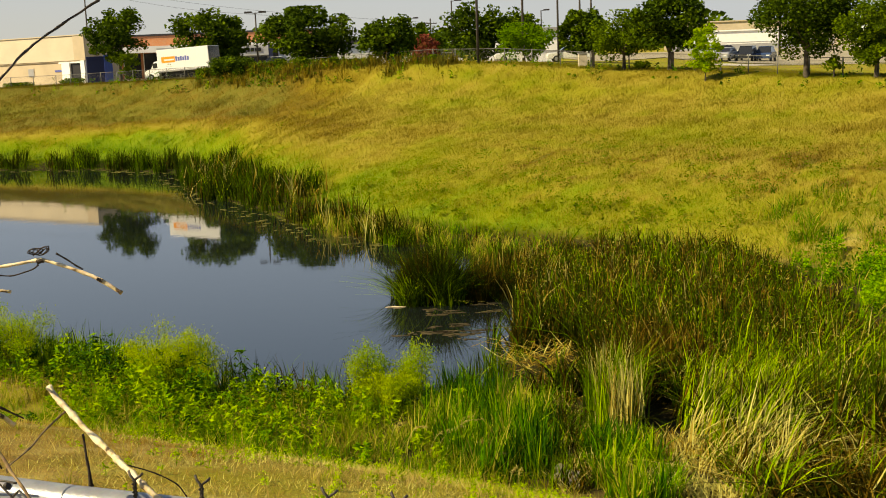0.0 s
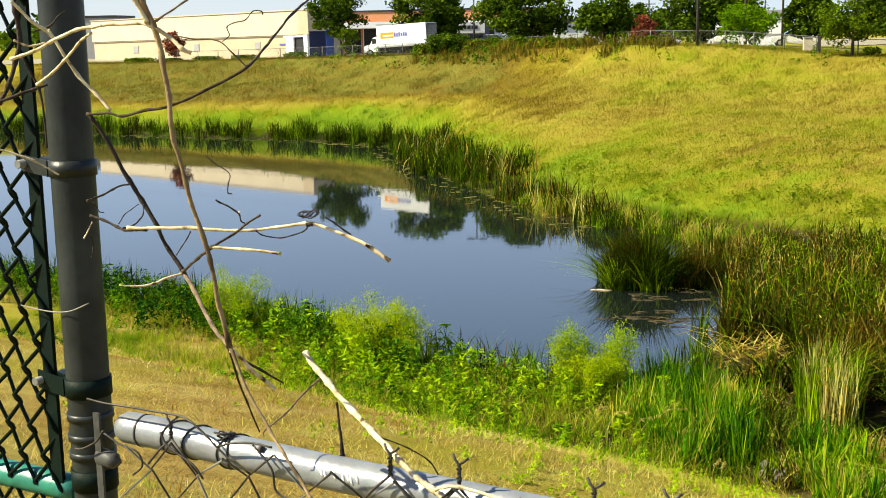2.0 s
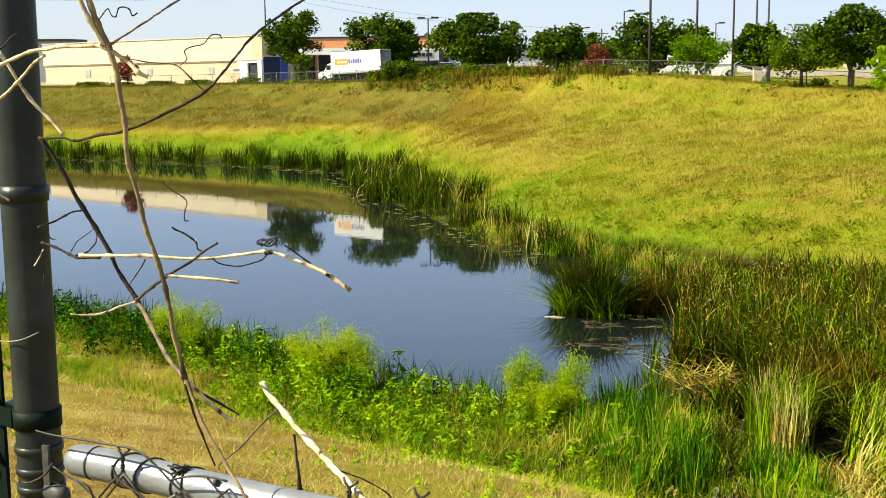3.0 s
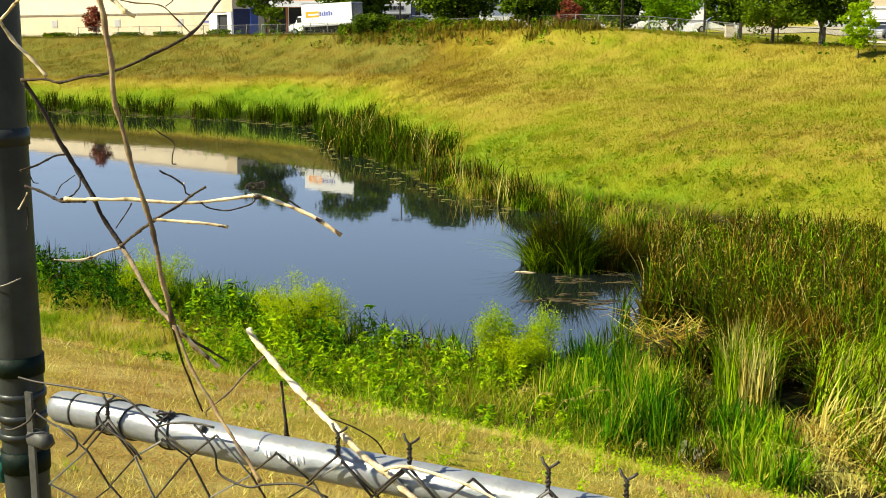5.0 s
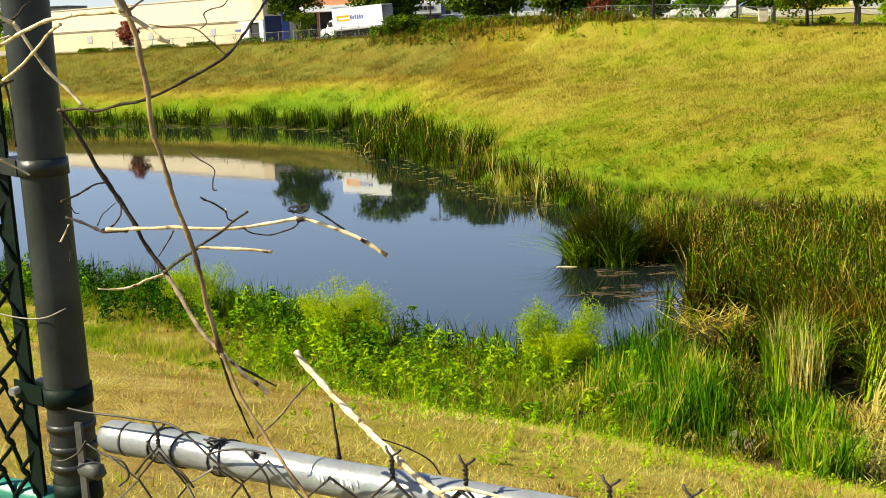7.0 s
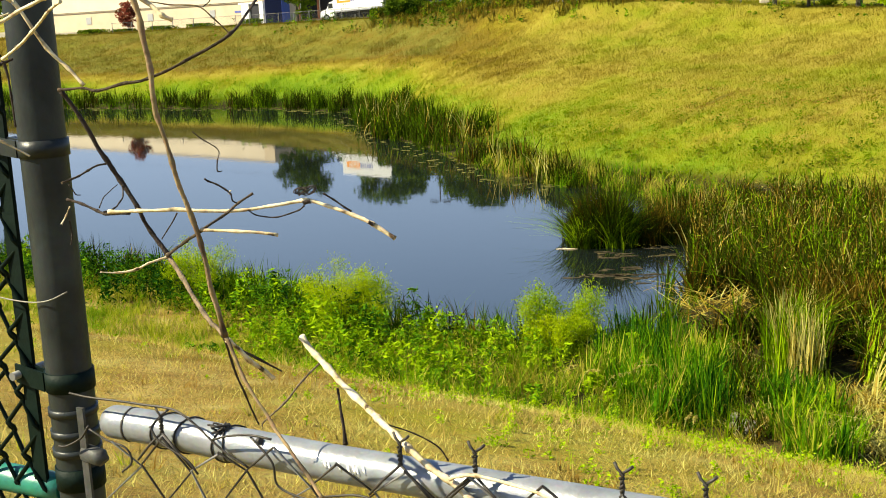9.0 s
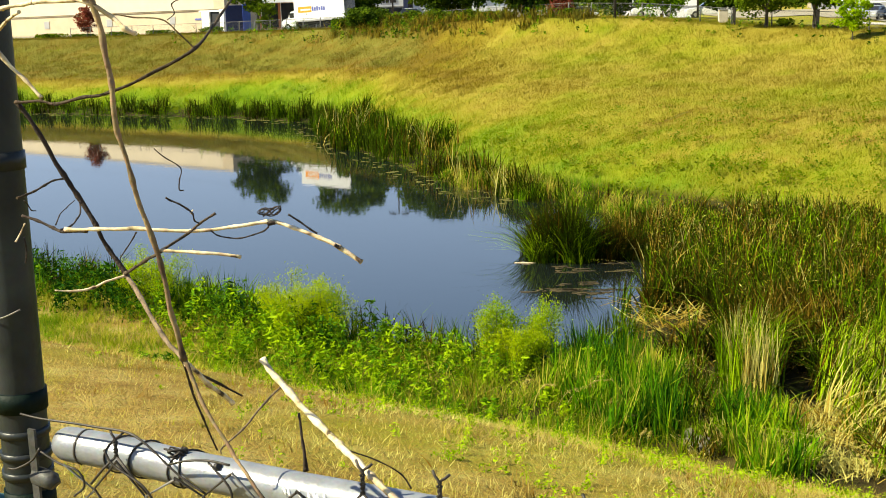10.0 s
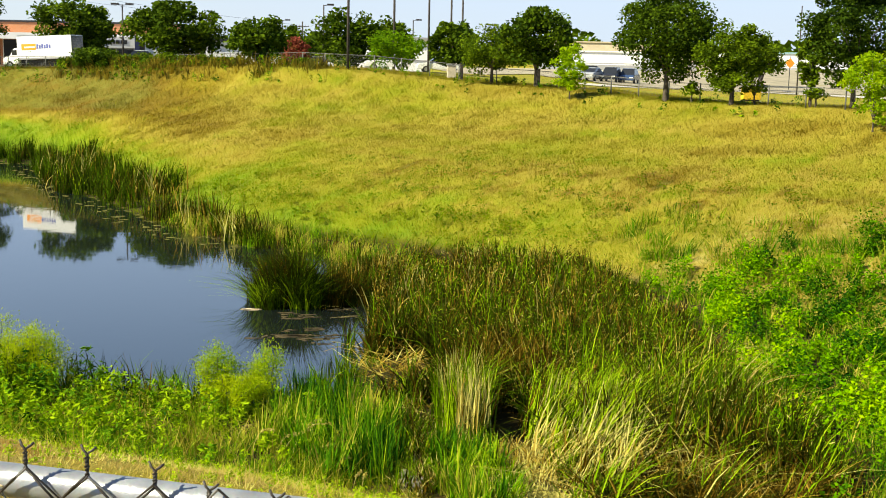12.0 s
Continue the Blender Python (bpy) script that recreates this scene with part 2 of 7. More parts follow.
def smooth_line(ctrl, per=6):
    """Catmull-Rom through the control points."""
    c = [Vector(p) for p in ctrl]
    c = [2 * c[0] - c[1], *c, 2 * c[-1] - c[-2]]
    out = []
    for i in range(1, len(c) - 2):
        for k in range(per):
            t = k / per
            a, b, d, e = c[i - 1], c[i], c[i + 1], c[i + 2]
            out.append(0.5 * (2 * b + (d - a) * t + (2 * a - 5 * b + 4 * d - e) * t * t + (3 * b - a - 3 * d + e) * t ** 3))
    out.append(c[-2])
    return out


def blades(P, h, w, az, lean, bend, segs=3, tone=0.5, tip=None):
    """Tapered blades from the roots P: verts, triangles, tone."""
    n = len(P)
    s = np.linspace(0, 1, segs + 1)
    d = np.stack([np.cos(az), np.sin(az), 0 * az], -1)
    t = az + np.pi / 2 + rng.normal(0, 0.7, n)
    side = np.stack([np.cos(t), np.sin(t), 0 * t], -1)
    run = lean[:, None] * s + bend[:, None] * s ** 2
    rise = s * (1 - 0.35 * np.clip(bend[:, None], 0, 1.6) * s)
    spine = P[:, None] + h[:, None, None] * (run[..., None] * d[:, None] + rise[..., None] * np.array([0, 0, 1.0]))
    wid = w[:, None] * np.array([1.0 if k == 0 else 1 - (k / segs) ** 2 for k in range(segs)]) * 0.5
    L = spine[:, :segs] - side[:, None] * wid[..., None]
    R = spine[:, :segs] + side[:, None] * wid[..., None]
    V = np.concatenate([np.stack([L, R], 2).reshape(n, 2 * segs, 3), spine[:, segs:]], 1)
    q = []
    for k in range(segs - 1):
        q += [(2 * k, 2 * k + 1, 2 * k + 3), (2 * k, 2 * k + 3, 2 * k + 2)]
    q.append((2 * segs - 2, 2 * segs - 1, 2 * segs))
    T = (np.array(q)[None] + (np.arange(n) * (2 * segs + 1))[:, None, None]).reshape(-1, 3)
    C = np.repeat(np.broadcast_to(tone, n)[:, None], 2 * segs + 1, 1)
    if tip is not None:      # withered tips
        C = C + tip[:, None] * np.array([(k // 2 / segs) ** 2 for k in range(2 * segs + 1)])
    return V.reshape(-1, 3), T, C.ravel()


def leaves(P, size, tone=0.5, long=1.8, up=0.3, stand=0.6):
    """Folded diamond leaves at P, turned every way."""
    n = len(P)
    a = rng.normal(0, 1, (n, 3))
    a[:, 2] *= stand
    a /= np.linalg.norm(a, axis=1)[:, None]
    b = np.cross(a, rng.normal(0, 1, (n, 3)) + [0, 0, up])
    b /= np.linalg.norm(b, axis=1)[:, None] + 1e-9
    c = np.cross(a, b)
    s = np.broadcast_to(size, n)[:, None]
    V = np.stack([P - a * s * long / 2, P + b * s / 2 + c * s * 0.12, P + a * s * long / 2, P - b * s / 2 + c * s * 0.12], 1)
    T = (np.array([(0, 1, 2), (0, 2, 3)])[None] + (np.arange(n) * 4)[:, None, None]).reshape(-1, 3)
    return V.reshape(-1, 3), T, np.repeat(np.broadcast_to(tone, n), 4)


def join(*geos):
    V, T, C, k = [], [], [], 0
    for v, t, c in geos:
        V.append(v), T.append(t + k), C.append(c)
        k += len(v)
    return np.concatenate(V), np.concatenate(T), np.concatenate(C)


# ---- the lie of the land ----
POND = np.array([(-110, 82), (-60, 66), (-30, 46), (-21, 42.5), (-15, 39.5), (-9.2, 35.6), (-6.2, 33.2), (-3.5, 31.8), (-0.7, 31.2), (1.2, 32.2), (2.0, 35.5), (2.4, 39), (2.8, 44), (3, 50), (1, 55.5),
                 (-2, 57.4), (-4.7, 60.5), (-8.2, 66.5), (-11.9, 75), (-16.5, 82), (-18.5, 90), (-20.5, 97.1), (-25.9, 101.5), (-31.3, 104.7), (-44, 108.7), (-54, 112.8), (-80, 119), (-110, 120)])
LOW = np.array([(-112, 72), (-60, 55), (-30, 38), (-13.1, 29), (-4.8, 25.5), (1, 22.4), (3.9, 20.3), (9, 17.7), (15, 19.7), (19, 29), (18.5, 38), (14.5, 46), (9, 53), (5, 57), (1.5, 60),
                (-2.5, 64), (-5.5, 70), (-9.2, 78), (-13.5, 85), (-16, 93), (-18, 100), (-24, 105), (-31, 108.5), (-44, 112.5), (-56, 117), (-80, 123.5), (-112, 124)])
RIM = np.array([(-120, 50, -0.2), (-60, 28, -0.2), (-20, 11.5, -0.1), (0, 2.6, -0.05), (12, -2.5, 0), (28, 2, 0), (42, 20, -0.6), (44, 42, -1), (38, 58, -1.1), (31.5, 70.5, -1.15), (24.6, 79.4, -1.3), (19.3, 88, -0.95),
                (14.7, 95.5, -0.75), (4, 104, 0.05), (-4, 108.6, 0.24), (-12.4, 114.3, -0.15), (-26.6, 124.1, -0.75), (-45.2, 137.9, -1.2), (-61.6, 142.2, -1.5), (-82, 150, -1.7), (-130, 154, -1.7)])


def edge_distance(poly, x, y):
    """Distance to the outline, whether inside, and the outline's third value there."""
    best, inside, val = np.full(x.shape, 1e9), np.zeros(x.shape, bool), np.zeros(x.shape)
    for a, b in zip(poly, np.roll(poly, -1, 0)):
        e = b[:2] - a[:2]
        t = np.clip(((x - a[0]) * e[0] + (y - a[1]) * e[1]) / (e @ e), 0, 1)
        d = np.hypot(x - a[0] - t * e[0], y - a[1] - t * e[1])
        if len(a) > 2:
            val = np.where(d < best, a[2] + t * (b[2] - a[2]), val)
        best = np.minimum(best, d)
        inside ^= ((a[1] > y) != (b[1] > y)) & (x < (b[0] - a[0]) * (y - a[1]) / (b[1] - a[1] + 1e-12) + a[0])
    return best, inside, val


def ripple(x, y):
    return 0.5 * np.sin(x * 0.31 + 1.7 * np.sin(y * 0.17)) + 0.35 * np.sin(y * 0.43 + 1.3 * np.sin(x * 0.29 + 2)) + 0.25 * np.sin(x * 1.1 + y * 0.9)


def land(x, y):
    """The height of the ground."""
    x, y = np.asarray(x, float), np.asarray(y, float)
    dp, inp, _ = edge_distance(POND, x, y)
    dl, inl, _ = edge_distance(LOW, x, y)
    dr, inr, zr = edge_distance(RIM, x, y)
    marsh = WATER + 0.55 * dp / (dp + dl + 1e-6) + 0.03
    toe = WATER + 0.58
    u = dl / (dl + dr + 1e-6)
    u = u + 0.06 * np.sin(2 * np.pi * u)
    bank = toe + (zr - toe) * u + 0.10 * ripple(x, y) * np.clip(np.minimum(dl, dr) / 4, 0, 1)
    drop = np.where(x > 8, 0.025, np.where(x < -8, 0.004, 0.004 + (x + 8) / 16 * 0.021))
    reach = np.where(x > 8, 48.0, np.where(x < -8, 110.0, 110 - (x + 8) / 16 * 62))
    out = np.where(y < 30, zr, zr - drop * np.clip(dr - 2, 0, reach) - 0.0005 * np.clip(dr - 112, 0, None))
    z = np.where(inr, bank, out)
    z = np.where(inl, marsh, z)
    return np.where(inp, WATER - np.minimum(0.9, 0.3 * dp), z)


def far_steps(a, b, n):
    return a + (b - a) * (np.linspace(0, 1, n + 1)[1:] ** 3)


gx = np.concatenate([far_steps(-125, -2500, 22)[::-1], np.arange(-125, -40, 1.6), np.arange(-40, 50, 0.7), far_steps(50, 2500, 26)])
gy = np.concatenate([far_steps(-25, -2500, 18)[::-1], np.arange(-25, 0, 1.2), np.arange(0, 154, 0.7), far_steps(154, 4200, 40)])
GX, GY = np.meshgrid(gx, gy)
GZ = land(GX, GY)
nx, ny = len(gx), len(gy)
idx = np.arange(nx * ny).reshape(ny, nx)
quads = np.stack([idx[:-1, :-1], idx[:-1, 1:], idx[1:, 1:], idx[1:, :-1]], -1).reshape(-1, 4)
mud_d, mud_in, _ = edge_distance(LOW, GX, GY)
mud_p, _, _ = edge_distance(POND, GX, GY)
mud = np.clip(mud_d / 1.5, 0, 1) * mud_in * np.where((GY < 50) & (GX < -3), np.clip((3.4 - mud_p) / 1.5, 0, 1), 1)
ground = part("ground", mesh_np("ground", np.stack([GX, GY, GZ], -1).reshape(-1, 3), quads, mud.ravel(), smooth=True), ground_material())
sward = ground.data.attributes.new("sward", "FLOAT", "POINT")
sward.data.foreach_set("value", np.clip((np.hypot(GX, GY).ravel() - 45) / 15, 0, 0.85).astype(np.float32))
tagged(ground, "dry grassy ground sloping into a pond basin", "ground", kind="structure")

bm = bmesh.new()
bm.faces.new([bm.verts.new((x, y, WATER)) for x, y in POND + (POND - POND.mean(0)) * 0.02])
tagged(part("water", bm, water_material()), "still dark pond water mirroring sky and trees", "water", kind="structure")

# ---- plants of the basin ----
def scatter(n, x0, x1, y0, y1, keep):
    """About n roots in a box of the plan, thinned by keep(x, y) in 0..1, set on the ground."""
    x, y = rng.uniform(x0, x1, n), rng.uniform(y0, y1, n)
    ok = rng.random(n) < keep(x, y)
    x, y = x[ok], y[ok]
    return np.stack([x, y, np.maximum(land(x, y) - 0.02, WATER - 0.15)], -1)


def between(x, a, b, soft):
    return np.clip((x - a) / soft, 0, 1) * np.clip((b - x) / soft, 0, 1)


def patches(x, y, s=1.0, seed=0.0):
    """Uneven patches, about -1 to 1."""
    return (np.sin(x * 0.21 * s + seed + 2.1 * np.sin(y * 0.13 * s + seed)) + np.sin(y * 0.27 * s - seed + 1.7 * np.sin(x * 0.16 * s + 3 * seed))
            + 0.7 * np.sin(x * 0.63 * s + y * 0.51 * s + seed) + 0.6 * np.sin(x * 0.9 * s - y * 0.77 * s + 2 * seed)) / 2.6


def in_view(x, y):
    """Land that the basin's near rim looks out on."""
    a = np.degrees(np.arctan2(x, y))
    return ((a > -34) & (a < 30)).astype(float)


def add_stuff(name, geo, material, label, category):
    V, T, C = geo
    return tagged(part(name, mesh_np(name, V, T, C), material), label, category, kind="stuff")


def bank_tone(x, y):
    """Straw and olive in broad patches, rusty on the upper left and low right, lime along the toe."""
    dl, inl, _ = edge_distance(LOW, x, y)
    dl = np.where(inl, 0, dl)
    p0, p1, p2, p3 = patches(x, y, 0.7, 0.3), patches(x, y, 1.4, 1.3), patches(x, y, 3.1, 4.1), patches(x, y, 7.5, 2.9)
    t = 0.42 + 0.10 * p0 + 0.12 * p1 + 0.09 * p2 + 0.06 * p3
    t += np.where(x > -16, 0.27, 0.55) * np.exp(-(dl / np.where(x > -16, 5.5, 4.2)) ** 2)
    t = np.maximum(t, 0.27 + 0.3 * (t - 0.27))
    left = between(x, -85, -1, 14) * np.clip((dl - 3) / 4, 0, 1)
    t = t * (1 - left) + left * (0.02 + 0.05 * p2 + 0.05 * p3)
    t += 0.34 * np.clip(patches(x, y, 2.6, 5.3) - 0.42, 0, 1) * (1 - left)
    t -= 0.45 * np.clip(patches(x, y, 6.5, 7.3) - 0.10, 0, 1) * between(dl, 1.5, 14, 3) * np.clip(x / 6, 0, 1)
    t -= 0.15 * np.clip(patches(x, y, 3.6, 6.1) + 0.10, 0, 1) * between(x, 6, 44, 8) * np.clip((74 - y) / 14, 0, 1) * np.clip((dl - 2) / 5, 0, 1)
    return t


hue = ground.data.attributes.new("hue", "FLOAT", "POINT")
hue.data.foreach_set("value", bank_tone(GX, GY).ravel().astype(np.float32))


def bank_ok(x, y):
    dl, inl, _ = edge_distance(LOW, x, y)
    dr, inr, _ = edge_distance(RIM, x, y)
    dp, inp, _ = edge_distance(POND, x, y)
    far = np.hypot(x, y)
    return ((~inl | (~inp & (y > 54))) & (inr | (dr < 7)) & (far > 42) & ((y > 52) | (x > 9))) * in_view(x, y)


def bank_grass():
    """Dry feathery grass on the far banks: fine loose tussocks over a shorter sward."""
    R = scatter(64000, -80, 46, 30, 156, lambda x, y: bank_ok(x, y) * np.clip(1.25 - np.hypot(x, y) / 150, 0.42, 1) * np.clip(0.8 + 0.4 * patches(x, y, 4.0, 8.8), 0.3, 1))
    k, per = len(R), 30
    size = rng.gamma(9.0, 0.11, k).clip(0.55, 1.7)
    tone_k = bank_tone(R[:, 0], R[:, 1]) + rng.normal(0, 0.03, k) + (0.30 + 0.3 * (R[:, 0] < -6)) * (rng.random(k) < 0.03) - 0.30 * (rng.random(k) < 0.025)
    a = rng.uniform(0, 2 * np.pi, (k, per))
    r = np.sqrt(rng.random((k, per)))
    rad = (0.60 * size * (0.7 + np.hypot(R[:, 0], R[:, 1]) / 160))[:, None] * r
    P = np.stack([R[:, 0, None] + np.cos(a) * rad, R[:, 1, None] + np.sin(a) * rad, np.zeros((k, per))], -1).reshape(-1, 3)
    P[:, 2] = land(P[:, 0], P[:, 1]) - 0.02
    n = len(P)
    far = np.hypot(P[:, 0], P[:, 1])
    h = (0.21 * size[:, None] ** 0.8 * (1 - 0.45 * r ** 2)).ravel() * rng.uniform(0.6, 1.15, n) * (1 + np.clip((far - 85) / 40, 0, 0.6))
    g1 = blades(P, h, rng.uniform(0.014, 0.028, n) * (0.5 + far / 100), a.ravel() + rng.normal(0, 0.6, n), (0.25 + 0.6 * r).ravel() * rng.uniform(0.4, 1.5, n), np.zeros(n), 1, np.repeat(tone_k, per) + rng.normal(0, 0.03, n))
    P = scatter(1500000, -80, 46, 30, 156, lambda x, y: bank_ok(x, y) * np.clip(1.1 - np.hypot(x, y) / 150, 0.25, 1))
    n = len(P)
    far = np.hypot(P[:, 0], P[:, 1])
    g2 = blades(P, rng.uniform(0.06, 0.20, n), rng.uniform(0.016, 0.034, n) * (0.5 + far / 100), rng.uniform(0, 6.28, n), rng.uniform(0.2, 1.2, n), np.zeros(n), 1, bank_tone(P[:, 0], P[:, 1]) + rng.normal(0, 0.03, n))
    return join(g1, g2)


add_stuff("bank_grass", bank_grass(), M_GRASS, "tall dry golden grass with green patches on the bank", "grass")


def slope_grass():
    """Short mown straw on the near slope, with green runners towards the marsh."""
    def keep(x, y):
        dl, inl, _ = edge_distance(LOW, x, y)
        far = np.hypot(x, y)
        thin = np.clip(0.38 + 0.6 * patches(x, y, 4.0, 5.2), 0.12, 1)
        return (~inl | (dl < 1)) * (y > 3.5) * in_view(x, y) * np.clip(1.2 - far / 40, 0.35, 1) * (far < 45) * thin
    P = scatter(900000, -24, 16, 3.5, 40, keep)
    n = len(P)
    x, y = P[:, 0], P[:, 1]
    dl, inl, _ = edge_distance(LOW, x, y)
    dl = np.where(inl, 0, dl)
    p1, p2, p3 = patches(x, y, 1.6, 0.4), patches(x, y, 5.0, 2.2), patches(x, y, 11.0, 1.0)
    right = np.clip((x + 3.0) / 4, 0, 1)
    tone = 0.27 + 0.14 * p1 + 0.17 * p2 + 0.17 * p3 + 0.28 * np.exp(-(dl / 1.6) ** 2) + 0.03 * right + 0.50 * np.clip(p3 - 0.45, 0, 1) * right
    tone -= 0.32 * between(dl, 0.8, 8.0, 1.5) * np.clip((-x - 2) / 4, 0, 1)
    h = rng.uniform(0.03, 0.10, n) * (1 + 0.5 * p3) * (1 + 1.5 * np.exp(-(dl / 1.0) ** 2)) * (1 + 0.7 * right)
    return blades(P, h, rng.uniform(0.005, 0.010, n) * (0.6 + np.hypot(x, y) / 22), rng.uniform(0, 2 * np.pi, n), rng.uniform(0.3, 1.5, n), rng.uniform(0.0, 0.5, n), 1, tone)


add_stuff("slope_grass", slope_grass(), M_SLOPE, "short straw-coloured grass on the near slope", "grass")


def plants(S, H, m, leaf, spread, tone, long=2.6, droop=0.0):
    """Leafy plants: m leaves round each stem."""
    k = len(S)
    u = rng.random((k, m)) ** 0.65
    out = spread[:, None] * (0.25 + 0.75 * rng.random((k, m))) * (1.1 - 0.6 * u)
    a = rng.uniform(0, 2 * np.pi, (k, m))
    L = S[:, None] + np.stack([np.cos(a) * out, np.sin(a) * out, u * H[:, None]], -1)
    g1 = leaves(L.reshape(-1, 3), (leaf[:, None] * rng.uniform(0.6, 1.3, (k, m))).ravel(), np.repeat(tone, m), long, 1.2)
    g2 = blades(S, H, np.full(k, 0.014), rng.uniform(0, 6.28, k), rng.uniform(0, 0.2, k), rng.uniform(0, 0.15, k), 2, np.full(k, 0.4))
    return join(g1, g2)


def weeds():
    """Leafy weeds between the slope and the water, straying up the slope."""
    def keep(x, y):
        dl, inl, _ = edge_distance(LOW, x, y)
        dp, inp, _ = edge_distance(POND, x, y)
        stray = (~inl) * (dl < 0.9 + 1.5 * patches(x, y, 6.0, 1.9)) * (patches(x, y, 9.0, 4.4) > 0.0)
        body = inl * ~inp * (dp > 0.9) * (dp < 4.0 + 4 * np.clip((x + 11) / 5, 0, 1) + 1.5 * patches(x, y, 6.0, 4.0)) * (patches(x, y, 8.0, 0.7) > -0.25)
        right = np.clip((x + 4.2) / 2.5, 0, 1)
        return (body | stray) * (y < 50) * (x < 0.6) * in_view(x, y) * (1 - 0.45 * right)
    S = scatter(9000, -25, 3, 20, 50, keep)
    x, y = S[:, 0], S[:, 1]
    dl, inl, _ = edge_distance(LOW, x, y)
    p = patches(x, y, 5.0, 0.9)
    H = rng.uniform(0.5, 1.15, len(S)) * (1 + 0.45 * p) * np.where(inl, np.clip(0.6 + dl / 4.0, 0.6, 1.15), 0.42)
    dp_, _, _ = edge_distance(POND, x, y)
    H = np.clip(H * np.clip(0.45 + dp_ / 3.5, 0.5, 1) * (1 - 0.45 * np.clip((x + 4.5) / 3, 0, 1)), 0.15, 1.5)
    tone = 0.64 - 0.32 * patches(x, y, 4.0, 3.3) + rng.normal(0, 0.17, len(S)) - 0.3 * np.clip((x + 6.5) / 3, 0, 1) + 0.25 * np.clip((-x - 9) / 4, 0, 1)
    return plants(S, H, 34, 0.050 + 0.014 * p, 0.10 + 0.16 * H, tone, 3.4)


add_stuff("weeds", weeds(), M_WEED, "knee-high leafy green weeds along the near shore", "weeds")


def weed_grass_keep(x, y):
    dl, inl, _ = edge_distance(LOW, x, y)
    dp, inp, _ = edge_distance(POND, x, y)
    return (inl * ~inp * (dp < 4.4 + 5 * np.clip((x + 11) / 5, 0, 1)) | ~inl * (dl < 1.2) * (x > -9)) * (y < 48) * (x < 2.2) * in_view(x, y) * (patches(x, y, 7.0, 5.5) > -0.1)


def low_weeds():
    """Small green and yellowing weeds in the straw near the marsh."""
    def keep(x, y):
        dl, inl, _ = edge_distance(LOW, x, y)
        return (~inl) * np.clip(1.25 - dl / 9, 0, 1) * (patches(x, y, 9.0, 3.1) > 0.05) * np.clip((x + 6.5) / 4, 0.08, 1)
    S = scatter(9500, -12, 6, 9, 30, keep)
    H = rng.uniform(0.06, 0.26, len(S))
    g1 = plants(S, H, 18, np.full(len(S), 0.022), 0.05 + 0.3 * H, rng.uniform(-0.1, 0.4, len(S)))
    return g1


add_stuff("low_weeds", low_weeds(), M_WEED, "low green weeds scattered in the straw", "weeds")


def straw_litter():
    """Bleached stalks lying over the lower slope."""
    def keep(x, y):
        dl, inl, _ = edge_distance(LOW, x, y)
        return (1 - np.clip(dl / 22, 0, 1)) * ~inl * np.clip(0.5 + patches(x, y, 7.0, 6.4), 0.05, 1) * np.clip((x + 7.5) / 4, 0.3, 1)
    P = scatter(150000, -12, 7, 4, 27, keep)
    n = len(P)
    return blades(P, rng.uniform(0.03, 0.12, n), rng.uniform(0.008, 0.016, n), rng.uniform(0, 6.28, n), rng.uniform(0.5, 1.5, n), np.zeros(n), 1, rng.uniform(-0.1, 0.12, n))


add_stuff("straw_litter", straw_litter(), M_CATTAIL, "bleached straw litter lying on the lower slope", "straw")


def tufts(keep, n, box_, per, sigma, h0, h1, w, tone, lean=0.10, bend=0.2, segs=3, az=None, vary=0.16, dome=None, dry=0.0):
    """Reeds in tufts of their own height, tint and lean, with gaps between."""
    R = scatter(n, *box_, keep)
    k = len(R)
    th = rng.uniform(0.72, 1.12, k)
    tt = tone + vary * patches(R[:, 0], R[:, 1], 3.5, 2.7) + rng.normal(0, vary * 0.7, k)
    ta = rng.uniform(0, 2 * np.pi, k)
    q = rng.integers(0, k, k * per)
    P = R[q] + np.stack([rng.normal(0, sigma, k * per), rng.normal(0, sigma, k * per), np.zeros(k * per)], -1)
    P[:, 2] = np.maximum(land(P[:, 0], P[:, 1]) - 0.03, WATER - 0.15)
    n2 = len(P)
    a = ta[q] + rng.normal(0, 1.1, n2) if az is None else rng.normal(az, 0.45, n2)
    h = rng.uniform(h0, h1, n2) * th[q] * (1 if dome is None else dome(P[:, 0], P[:, 1]))
    return blades(P, h, rng.uniform(0.6, 1.4, n2) * w, a, np.abs(rng.normal(lean, lean * 0.8, n2)), np.abs(rng.normal(bend, bend, n2)), segs, tt[q] + rng.normal(0, 0.06, n2), None if not dry else -dry * rng.random(n2))


add_stuff("weed_grass", tufts(weed_grass_keep, 2300, (-25, 3, 20, 48), 18, 0.12, 0.45, 1.0, 0.016, 0.74, 0.15, 0.45, vary=0.26), M_GRASS, "tall yellow-green grass among the shore weeds", "grass")


def toe_keep(x, y):
    dl, inl, _ = edge_distance(LOW, x, y)
    dp, inp, _ = edge_distance(POND, x, y)
    return (inl | (dl < 1.5)) * ~inp * (dp > 1.6) * (x < -6) * (y < 46) * in_view(x, y) * np.clip(0.6 + patches(x, y, 7.0, 2.9), 0.15, 1)


